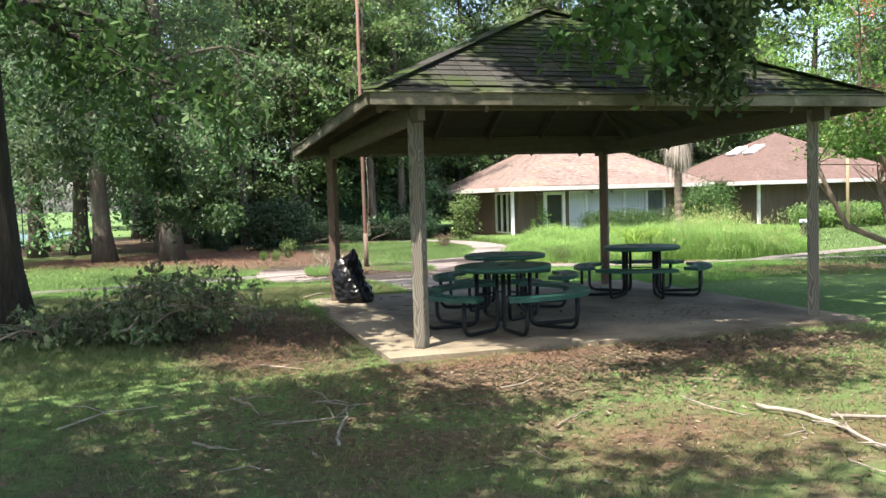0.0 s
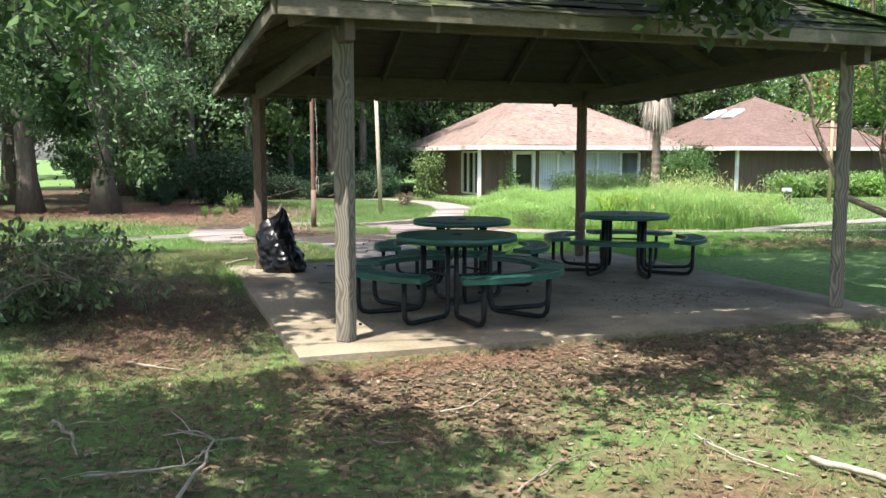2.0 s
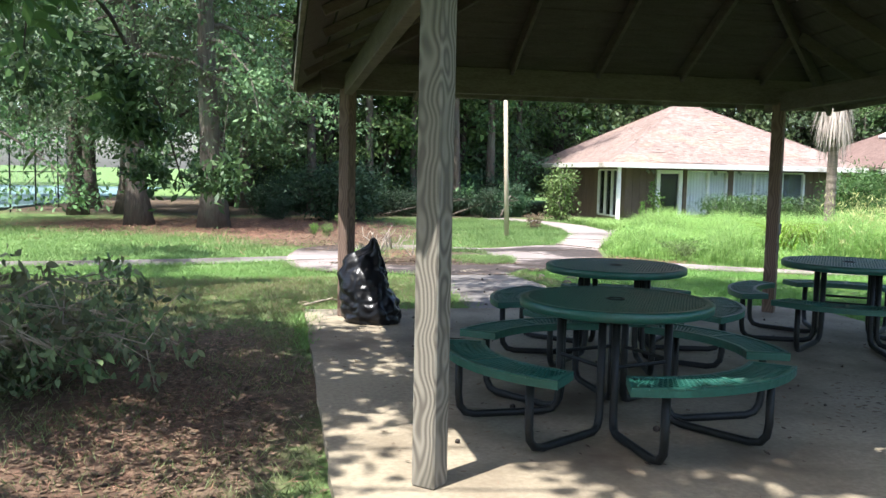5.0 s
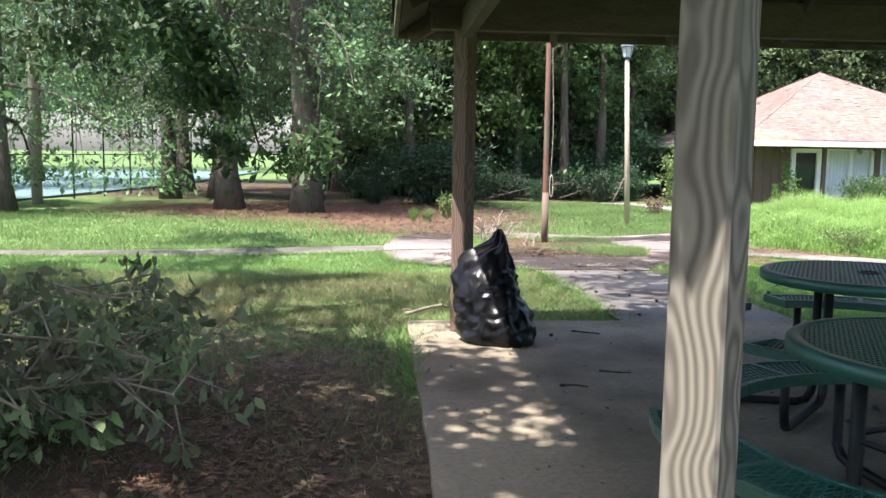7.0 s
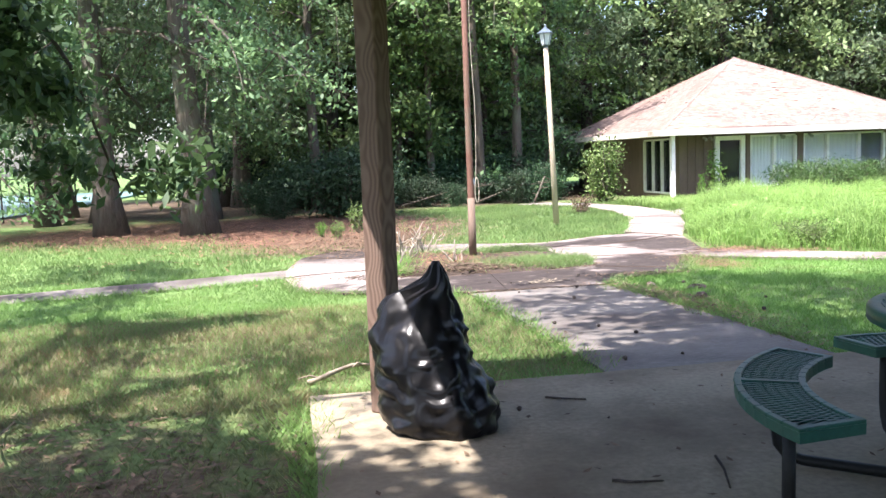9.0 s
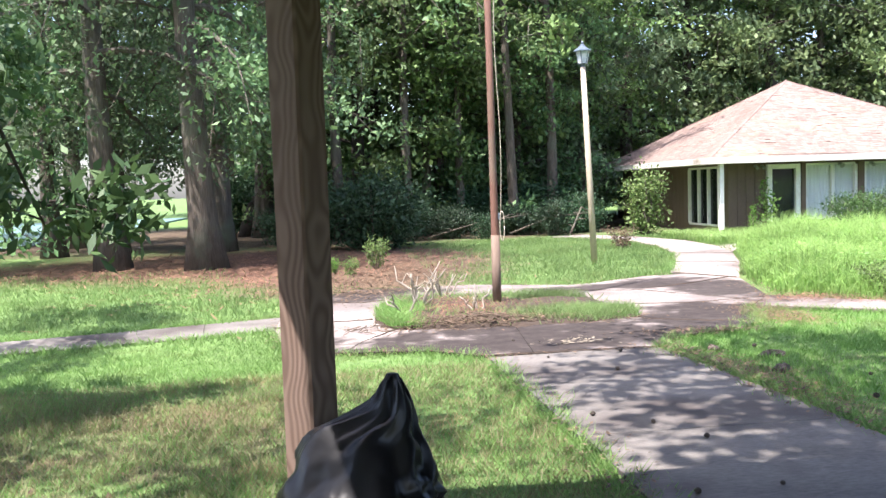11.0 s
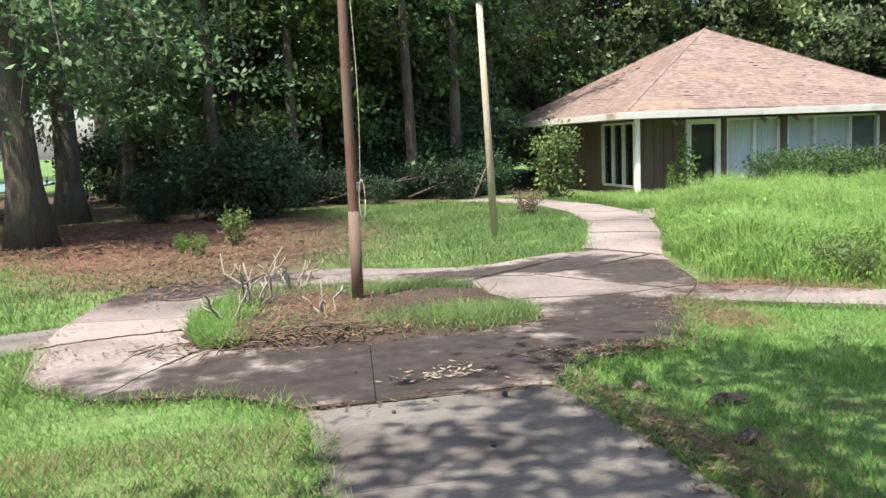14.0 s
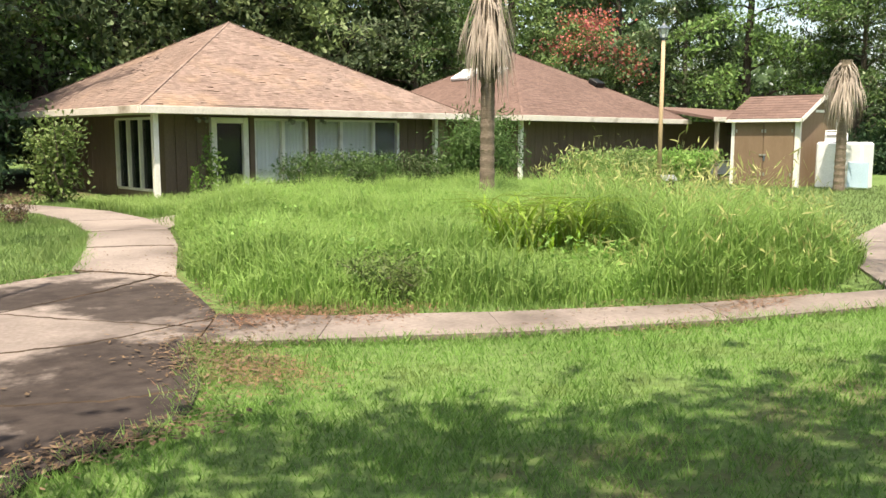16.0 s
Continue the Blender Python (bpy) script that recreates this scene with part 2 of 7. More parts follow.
MAT["leaf_wilt"] = leafy("leaf_wilt", (0.092, 0.145, 0.066), (0.265, 0.318, 0.160), 0.25, dry=(0.15, 0.11, 0.06))
MAT["leaf_magnolia"] = leafy("leaf_magnolia", (0.035, 0.085, 0.028), (0.120, 0.185, 0.065), 0.2, 0.35)
MAT["bloom_faded"] = leafy("bloom_faded", (0.44, 0.11, 0.095), (0.60, 0.22, 0.18), 0.35)
MAT["bloom"] = leafy("bloom", (0.50, 0.085, 0.075), (0.68, 0.21, 0.17), 0.35)
MAT["grass"] = leafy("grass", (0.148, 0.258, 0.070), (0.222, 0.352, 0.114), 0.4, dry=(0.18, 0.245, 0.082))
MAT["grass_worn"] = leafy("grass_worn", (0.130, 0.168, 0.064), (0.208, 0.240, 0.098), 0.35, dry=(0.31, 0.25, 0.13))
MAT["grass_dry"] = leafy("grass_dry", (0.185, 0.190, 0.085), (0.300, 0.275, 0.130), 0.35, dry=(0.33, 0.235, 0.125))
MAT["weeds"] = leafy("weeds", (0.200, 0.385, 0.080), (0.350, 0.560, 0.150), 0.6)
MAT["seed_heads"] = leafy("seed_heads", (0.28, 0.30, 0.12), (0.42, 0.42, 0.20), 0.3)
MAT["strap"] = leafy("strap", (0.15, 0.29, 0.035), (0.34, 0.47, 0.085), 0.42)


def ground_material():
    m = bpy.data.materials.new("turf")
    m.use_nodes = True
    nt = m.node_tree
    p = nt.nodes["Principled BSDF"]
    at = nt.nodes.new("ShaderNodeAttribute")
    at.attribute_name = "cover"
    sep = nt.nodes.new("ShaderNodeSeparateColor")
    nt.links.new(at.outputs["Color"], sep.inputs[0])
    f1, _ = noise_fac(nt, 0.5, 0.35, 0.65, 5)
    f2, raw = noise_fac(nt, 16, 0.3, 0.7, 5)
    f3, _ = noise_fac(nt, 2.2, 0.42, 0.62, 6)
    turf = mix_rgb(nt, f1, (0.115, 0.200, 0.056), (0.170, 0.270, 0.088))
    turf = mix_rgb(nt, f2, (0.075, 0.115, 0.040), turf)
    bare = mix_rgb(nt, f3, (0.070, 0.051, 0.036), (0.180, 0.140, 0.088))
    bare = mix_rgb(nt, f2, (0.060, 0.042, 0.030), bare)
    red = mix_rgb(nt, f3, (0.13, 0.072, 0.048), (0.20, 0.115, 0.078))
    red = mix_rgb(nt, f2, (0.085, 0.046, 0.032), red)
    mul = nt.nodes.new("ShaderNodeMath")
    mul.operation, mul.use_clamp = "MULTIPLY_ADD", True
    nt.links.new(f3, mul.inputs[0])
    mul.inputs[1].default_value = 0.6
    sub = nt.nodes.new("ShaderNodeMath")
    sub.operation = "MULTIPLY_ADD"
    nt.links.new(sep.outputs[0], sub.inputs[0])
    sub.inputs[1].default_value, sub.inputs[2].default_value = 1.6, -0.6
    nt.links.new(sub.outputs[0], mul.inputs[2])
    c = mix_rgb(nt, mul.outputs[0], turf, bare)
    c = mix_rgb(nt, sep.outputs[1], c, red)
    nt.links.new(c, p.inputs["Base Color"])
    p.inputs["Roughness"].default_value = 0.97
    p.inputs["Specular IOR Level"].default_value = 0.15
    b = nt.nodes.new("ShaderNodeBump")
    b.inputs["Strength"].default_value, b.inputs["Distance"].default_value = 0.7, 0.03
    nt.links.new(raw, b.inputs["Height"])
    nt.links.new(b.outputs[0], p.inputs["Normal"])
    return m


MAT["turf"] = ground_material()


def wood_rings(name, pale, dark, weather):
    """Sawn timber with wavy growth rings and knots along its length."""
    m = bpy.data.materials.new(name)
    m.use_nodes = True
    nt = m.node_tree
    p = nt.nodes["Principled BSDF"]
    tc = nt.nodes.new("ShaderNodeTexCoord")
    mp = nt.nodes.new("ShaderNodeMapping")
    mp.inputs["Location"].default_value = (-0.06, -0.05, -0.05)
    mp.inputs["Rotation"].default_value = (0.03, 0.05, 0.4)
    mp.inputs["Scale"].default_value = (1, 1, 0.035)
    nt.links.new(tc.outputs["Object"], mp.inputs["Vector"])
    wv = nt.nodes.new("ShaderNodeTexWave")
    wv.wave_type, wv.rings_direction = "RINGS", "SPHERICAL"
    wv.inputs["Scale"].default_value, wv.inputs["Distortion"].default_value = 17, 1.5
    wv.inputs["Detail"].default_value, wv.inputs["Detail Scale"].default_value = 1.0, 1.2
    # slow sideways drift of the rings along the post, which draws pointed and eye-shaped figures
    bend = nt.nodes.new("ShaderNodeTexNoise")
    bend.inputs["Scale"].default_value, bend.inputs["Detail"].default_value = 3.2, 1.0
    nt.links.new(tc.outputs["Object"], bend.inputs["Vector"])
    drift = nt.nodes.new("ShaderNodeVectorMath")
    drift.operation = "MULTIPLY_ADD"
    drift.inputs[1].default_value = (0.16, 0.16, 0.0)
    nt.links.new(bend.outputs["Color"], drift.inputs[0])
    nt.links.new(mp.outputs[0], drift.inputs[2])
    nt.links.new(drift.outputs[0], wv.inputs["Vector"])
    c = mix_rgb(nt, wv.outputs["Fac"], pale, dark)
    f1, _ = noise_fac(nt, 2.2, 0.45, 0.95, 5, (1, 1, 0.6), False)
    c = mix_rgb(nt, f1, c, weather)
    f2, raw = noise_fac(nt, 34, -0.25, 0.40, 4, (3, 3, 0.06), False)
    c = mix_rgb(nt, f2, mix_rgb(nt, f1, tuple(0.7 * v for v in dark), dark), c)
    nt.links.new(c, p.inputs["Base Color"])
    p.inputs["Roughness"].default_value = 0.85
    p.inputs["Specular IOR Level"].default_value = 0.25
    b = nt.nodes.new("ShaderNodeBump")
    b.inputs["Strength"].default_value, b.inputs["Distance"].default_value = 0.3, 0.004
    nt.links.new(wv.outputs["Fac"], b.inputs["Height"])
    nt.links.new(b.outputs[0], p.inputs["Normal"])
    return m


MAT["post_wood"] = wood_rings("post_wood", (0.245, 0.222, 0.178), (0.115, 0.101, 0.082), (0.18, 0.17, 0.128))
MAT["brown_post"] = wood_rings("brown_post", (0.195, 0.135, 0.103), (0.122, 0.080, 0.060), (0.155, 0.115, 0.092))


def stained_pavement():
    """Path concrete with broad dark wet stains of their own shape, part shade."""
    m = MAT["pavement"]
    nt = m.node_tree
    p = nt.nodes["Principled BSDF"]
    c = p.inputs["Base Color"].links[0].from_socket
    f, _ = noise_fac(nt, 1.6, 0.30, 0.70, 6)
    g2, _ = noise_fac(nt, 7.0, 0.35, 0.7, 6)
    # stain colour set darker than damp alone, to take in the tree shade
    wet_shade = mix_rgb(nt, g2, (0.024, 0.018, 0.016), (0.052, 0.041, 0.036))
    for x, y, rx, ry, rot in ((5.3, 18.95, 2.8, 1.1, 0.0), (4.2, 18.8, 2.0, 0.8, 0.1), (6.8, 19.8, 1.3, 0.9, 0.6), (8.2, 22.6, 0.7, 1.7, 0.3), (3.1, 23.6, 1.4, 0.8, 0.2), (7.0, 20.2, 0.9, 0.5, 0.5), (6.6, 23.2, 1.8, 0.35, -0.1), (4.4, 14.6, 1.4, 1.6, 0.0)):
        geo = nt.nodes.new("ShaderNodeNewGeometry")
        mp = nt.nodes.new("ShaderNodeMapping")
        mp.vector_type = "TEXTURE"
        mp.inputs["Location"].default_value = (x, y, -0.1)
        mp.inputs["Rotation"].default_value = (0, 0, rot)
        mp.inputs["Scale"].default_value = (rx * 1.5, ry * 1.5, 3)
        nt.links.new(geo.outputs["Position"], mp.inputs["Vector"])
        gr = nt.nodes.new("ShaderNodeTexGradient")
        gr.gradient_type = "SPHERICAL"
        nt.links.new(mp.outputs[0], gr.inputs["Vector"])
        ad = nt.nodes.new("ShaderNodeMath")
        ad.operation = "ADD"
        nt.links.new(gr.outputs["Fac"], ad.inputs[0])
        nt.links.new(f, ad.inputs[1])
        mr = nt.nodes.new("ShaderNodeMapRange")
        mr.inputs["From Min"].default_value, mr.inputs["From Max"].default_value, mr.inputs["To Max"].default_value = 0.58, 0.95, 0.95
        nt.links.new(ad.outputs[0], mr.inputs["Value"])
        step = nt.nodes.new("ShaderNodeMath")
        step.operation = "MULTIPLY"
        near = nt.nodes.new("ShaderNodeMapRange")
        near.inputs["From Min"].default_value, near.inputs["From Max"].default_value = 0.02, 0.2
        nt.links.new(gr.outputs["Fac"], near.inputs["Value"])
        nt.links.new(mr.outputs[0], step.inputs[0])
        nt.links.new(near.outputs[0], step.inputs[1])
        c = mix_rgb(nt, step.outputs[0], c, wet_shade)
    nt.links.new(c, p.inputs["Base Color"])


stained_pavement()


# ---- building kit ----
class Geo:
    """Collects corners and faces for one mesh."""

    def __init__(self):
        self.v, self.f = [], []

    def add(self, pts, faces):
        k = len(self.v)
        self.v.extend(tuple(p) for p in pts)
        self.f.extend(tuple(k + i for i in f) for f in faces)
        return self

    def box(self, c, s, b=0.006, m=None):
        """A box with chamfered edges: centre, size, chamfer."""
        h = [v / 2 for v in s]
        b = min(b, 0.45 * min(h))
        pts, idx = [], {}
        for sx in (-1, 1):
            for sy in (-1, 1):
                for sz in (-1, 1):
                    for ax in range(3):
                        q = [sx * (h[0] - b), sy * (h[1] - b), sz * (h[2] - b)]
                        q[ax] += (sx, sy, sz)[ax] * b
                        idx[sx, sy, sz, ax] = len(pts)
                        pts.append(Vector(q))
        faces = []
        for ax in range(3):
            u, w = (ax + 1) % 3, (ax + 2) % 3
            for s0 in (-1, 1):
                quad = []
                for a, d in ((-1, -1), (1, -1), (1, 1), (-1, 1)):
                    k = [0, 0, 0]
                    k[ax], k[u], k[w] = s0, a, d
                    quad.append(idx[k[0], k[1], k[2], ax])
                faces.append(quad if s0 > 0 else quad[::-1])
            for a in (-1, 1):
                for d in (-1, 1):
                    k0, k1 = [0, 0, 0], [0, 0, 0]
                    k0[ax], k1[ax] = -1, 1
                    k0[u] = k1[u] = a
                    k0[w] = k1[w] = d
                    quad = [idx[(*k0, u)], idx[(*k1, u)], idx[(*k1, w)], idx[(*k0, w)]]
                    faces.append(quad if a * d > 0 else quad[::-1])
        for sx in (-1, 1):
            for sy in (-1, 1):
                for sz in (-1, 1):
                    tri = [idx[sx, sy, sz, 0], idx[sx, sy, sz, 1], idx[sx, sy, sz, 2]]
                    faces.append(tri if sx * sy * sz > 0 else tri[::-1])
        c = Vector(c)
        if m is None:
            pts = [p + c for p in pts]
        else:
            pts = [m @ p + c for p in pts]
        return self.add(pts, faces)

    def beam(self, a, b, w, h, ch=0.006, up=(0, 0, 1)):
        """A squared timber from a to b, w wide and h high."""
        a, b = Vector(a), Vector(b)
        d = (b - a)
        length = d.length
        d.normalize()
        side = d.cross(Vector(up)).normalized()
        top = side.cross(d).normalized()
        m = Matrix((side, d, top)).transposed()
        return self.box((a + b) / 2, (w, length, h), ch, m)

    def tube(self, pts, r, n=8, cap=True):
        """A round tube along points; r is one radius or one for each point."""
        pts = [Vector(p) for p in pts]
        rs = r if isinstance(r, (list, tuple)) else [r] * len(pts)
        rings, ref = [], None
        for i, p in enumerate(pts):
            d = (pts[min(i + 1, len(pts) - 1)] - pts[max(i - 1, 0)]).normalized()
            if ref is None:
                ref = Vector((1, 0, 0)) if abs(d.x) < 0.8 else Vector((0, 1, 0))
            ref = (ref - d * ref.dot(d)).normalized()
            o = d.cross(ref)
            rings.append([p + (ref * math.cos(2 * math.pi * k / n) + o * math.sin(2 * math.pi * k / n)) * rs[i] for k in range(n)])
        faces = [(i * n + k, i * n + (k + 1) % n, (i + 1) * n + (k + 1) % n, (i + 1) * n + k) for i in range(len(pts) - 1) for k in range(n)]
        if cap:
            faces.append(tuple(range(n))[::-1])
            faces.append(tuple((len(pts) - 1) * n + k for k in range(n)))
        return self.add([v for ring in rings for v in ring], faces)

    def lathe(self, profile, n=24, c=(0, 0, 0)):
        """A turned body from (radius, height) pairs."""
        pts = [(c[0] + r * math.cos(2 * math.pi * k / n), c[1] + r * math.sin(2 * math.pi * k / n), c[2] + z) for r, z in profile for k in range(n)]
        faces = [(i * n + k, i * n + (k + 1) % n, (i + 1) * n + (k + 1) % n, (i + 1) * n + k) for i in range(len(profile) - 1) for k in range(n)]
        faces.append(tuple(range(n))[::-1])
        faces.append(tuple((len(profile) - 1) * n + k for k in range(n)))
        return self.add(pts, faces)

    def prism(self, poly, bottom, top):
        """A flat slab over a polygon; bottom and top are heights or functions of x, y."""
        fb = bottom if callable(bottom) else (lambda x, y: bottom)
        ft = top if callable(top) else (lambda x, y: top)
        n = len(poly)
        area = sum(poly[i][0] * poly[(i + 1) % n][1] - poly[(i + 1) % n][0] * poly[i][1] for i in range(n))
        if area < 0:
            poly = poly[::-1]
        pts = [(x, y, fb(x, y)) for x, y in poly] + [(x, y, ft(x, y)) for x, y in poly]
        faces = [tuple(range(n))[::-1], tuple(range(n, 2 * n))] + [(i, (i + 1) % n, n + (i + 1) % n, n + i) for i in range(n)]
        return self.add(pts, faces)

    def mesh(self, name, smooth=False):
        me = bpy.data.meshes.new(name)
        me.from_pydata(self.v, [], self.f)
        if smooth:
            me.polygons.foreach_set("use_smooth", [True] * len(me.polygons))
        me.update()
        return me


def part(name, geo, material, parent=None, label="", smooth=False):
    """One mesh object under a thing or a part (or a thing of its own, with no parent)."""
    me = geo if isinstance(geo, bpy.types.Mesh) else geo.mesh(name, smooth)
    if not me.materials:
        me.materials.append(MAT[material])
    ob = new(name, me)
    if parent is not None:
        ob.parent = parent
    if label:
        tagged(ob, label=label)
    return ob


def thing(name, label, category, at=(0, 0, 0), turn=0, group="", kind=""):
    """An Empty at the thing's base."""
    e = new(name)
    e.empty_display_size = 0.2
    e.matrix_world = pose(*at, 0, 0, turn)
    return tagged(e, label, category, group, kind)


def smooth01(a, b, t):
    t = min(1, max(0, (t - a) / (b - a)))
    return t * t * (3 - 2 * t)


def gz(x, y):
    """Height of the ground: it falls gently beyond the shelter."""
    return 0.05 - 0.20 * smooth01(13.4, 20, y) + 0.02 * math.sin(x * 0.7 + 1) * math.sin(y * 0.6)


def gz_np(x, y):
    t = np.clip((y - 13.4) / 6.6, 0, 1)
    return 0.05 - 0.20 * t * t * (3 - 2 * t) + 0.02 * np.sin(x * 0.7 + 1) * np.sin(y * 0.6)


def inside(poly, x, y):
    """Which of the points (arrays) lie in the polygon."""
    hit = np.zeros(x.shape, bool)
    n = len(poly)
    for i in range(n):
        (x0, y0), (x1, y1) = poly[i], poly[(i + 1) % n]
        c = ((y0 > y) != (y1 > y)) & (x < (x1 - x0) * (y - y0) / (y1 - y0 + 1e-12) + x0)
        hit ^= c
    return hit


def quads_mesh(name, verts, per):
    """A mesh of many separate faces of `per` corners each, from an array (count, per, 3)."""
    n = verts.shape[0]
    me = bpy.data.meshes.new(name)
    me.vertices.add(n * per)
    me.vertices.foreach_set("co", np.ascontiguousarray(verts, np.float32).ravel())
    me.loops.add(n * per)
    me.loops.foreach_set("vertex_index", np.arange(n * per, dtype=np.int32))
    me.polygons.add(n)
    me.polygons.foreach_set("loop_start", np.arange(0, n * per, per, dtype=np.int32))
    me.polygons.foreach_set("loop_total", np.full(n, per, np.int32))
    me.update(calc_edges=True)
    return me


def unit(a):
    return a / (np.linalg.norm(a, axis=-1, keepdims=True) + 1e-9)


def leaf_quads(rng, centres, size, droop=0.3, slim=0.5, flat=0.0, lay=0.0):
    """Pointed leaves (four corners, folded a little) round given centres; lay turns their faces to the sky."""
    n = len(centres)
    d = rng.normal(size=(n, 3))
    d[:, 2] = d[:, 2] * (1 - flat) - droop
    d = unit(d)
    face = unit(rng.normal(size=(n, 3)) * (1 - lay) + np.array([0, 0, 1.3 * lay]))
    s = unit(np.cross(d, face))
    L = size * rng.uniform(0.6, 1.3, (n, 1))
    W = L * slim * rng.uniform(0.8, 1.2, (n, 1))
    nrm = np.cross(d, s)
    return np.stack([centres - d * L * 0.5, centres + s * W * 0.5 + nrm * W * 0.15, centres + d * L * 0.5, centres - s * W * 0.5 + nrm * W * 0.15], 1)


def ovate_leaves(rng, centres, size, droop, slim):
    """Broad pointed leaves with six corners, cupped along the midrib, hanging by their stalks."""
    n = len(centres)
    d = rng.normal(size=(n, 3))
    d[:, 2] = 0.7 * d[:, 2] - droop
    d = unit(d)
    s = unit(np.cross(d, rng.normal(size=(n, 3))))
    nrm = np.cross(d, s)
    L = size * rng.uniform(0.5, 1.3, (n, 1))
    W = L * slim * rng.uniform(0.7, 1.2, (n, 1))
    cup = W * rng.uniform(0.05, 0.35, (n, 1))
    curl = nrm * L * rng.uniform(-0.25, 0.1, (n, 1))
    a, b = centres + d * L * 0.3 + nrm * cup, centres + d * L * 0.66 + nrm * cup * 0.8 + curl * 0.4
    return np.stack([centres, a + s * W * 0.5, b + s * W * 0.38, centres + d * L + curl, b - s * W * 0.38, a - s * W * 0.5], 1)


def blades(rng, x, y, z, h, w, lean=0.35):
    """Grass blades (three corners each)."""
    n = len(x)
    a = rng.uniform(0, 2 * np.pi, n)
    base = np.stack([x, y, z], 1)
    side = np.stack([np.cos(a), np.sin(a), 0 * a], 1) * (w / 2)[:, None]
    b = rng.uniform(0, 2 * np.pi, n)
    tip = base + np.stack([np.cos(b) * lean * h, np.sin(b) * lean * h, h], 1)
    return np.stack([base - side, base + side, tip], 1)


def tall_blades(rng, x, y, z, h, w, lean):
    """Long blades that arch over: two faces each, as (lower quad, upper quad)."""
    n = len(x)
    a = rng.uniform(0, 2 * np.pi, n)
    out = np.stack([np.cos(a), np.sin(a), 0 * a], 1)
    sd = np.stack([-np.sin(a), np.cos(a), 0 * a], 1) * (w / 2)[:, None]
    p0 = np.stack([x, y, z], 1)
    up = np.array([0, 0, 1.0])
    p1 = p0 + out * (0.25 * lean * h)[:, None] + up * (0.6 * h)[:, None]
    p2 = p0 + out * (0.95 * lean * h)[:, None] + up * (h * (1 - 0.25 * lean))[:, None]
    low = np.stack([p0 - sd, p0 + sd, p1 + sd * 0.9, p1 - sd * 0.9], 1)
    top = np.stack([p1 - sd * 0.9, p1 + sd * 0.9, p2 + sd * 0.12, p2 - sd * 0.12], 1)
    return np.concatenate([low, top], 0)


def stuff(name, mesh, material, label, category):
    mesh.materials.append(MAT[material])
    return tagged(new(name, mesh), label, category, kind="stuff")


# ---- ground ----
SLAB = (2.0, 7.95, 7.69, 13.54)
BED = [(12.1, 29.7), (11.3, 28.0), (10.45, 26.0), (9.15, 23.4), (8.65, 21.6), (9.2, 20.85), (10.3, 20.0), (11.8, 18.95), (13.3, 18.15), (15.5, 18.7), (18.0, 20.4), (19.5, 24), (20.5, 29), (21.5, 32), (17, 32.6), (14.2, 31.6)]
ISLAND = [(3.17, 22.03), (3.0, 21.0), (3.19, 20.1), (4.16, 19.74), (5.2, 19.66), (6.12, 20.0), (6.35, 21.0), (6.13, 22.0), (5.04, 23.07), (3.51, 23.36)]
LOOP = [(5.5, 17.9), (3.9, 18.0), (3.38, 18.6), (2.54, 18.79), (1.95, 19.55), (1.81, 20.67), (1.85, 21.65), (2.07, 23.05), (2.9, 24.4), (4.85, 24.5), (6.47, 23.7), (8.39, 24.64), (9.05, 23.4), (8.4, 21.3), (7.75, 20.5), (7.3, 19.5), (6.9, 18.89), (5.9, 18.5)]


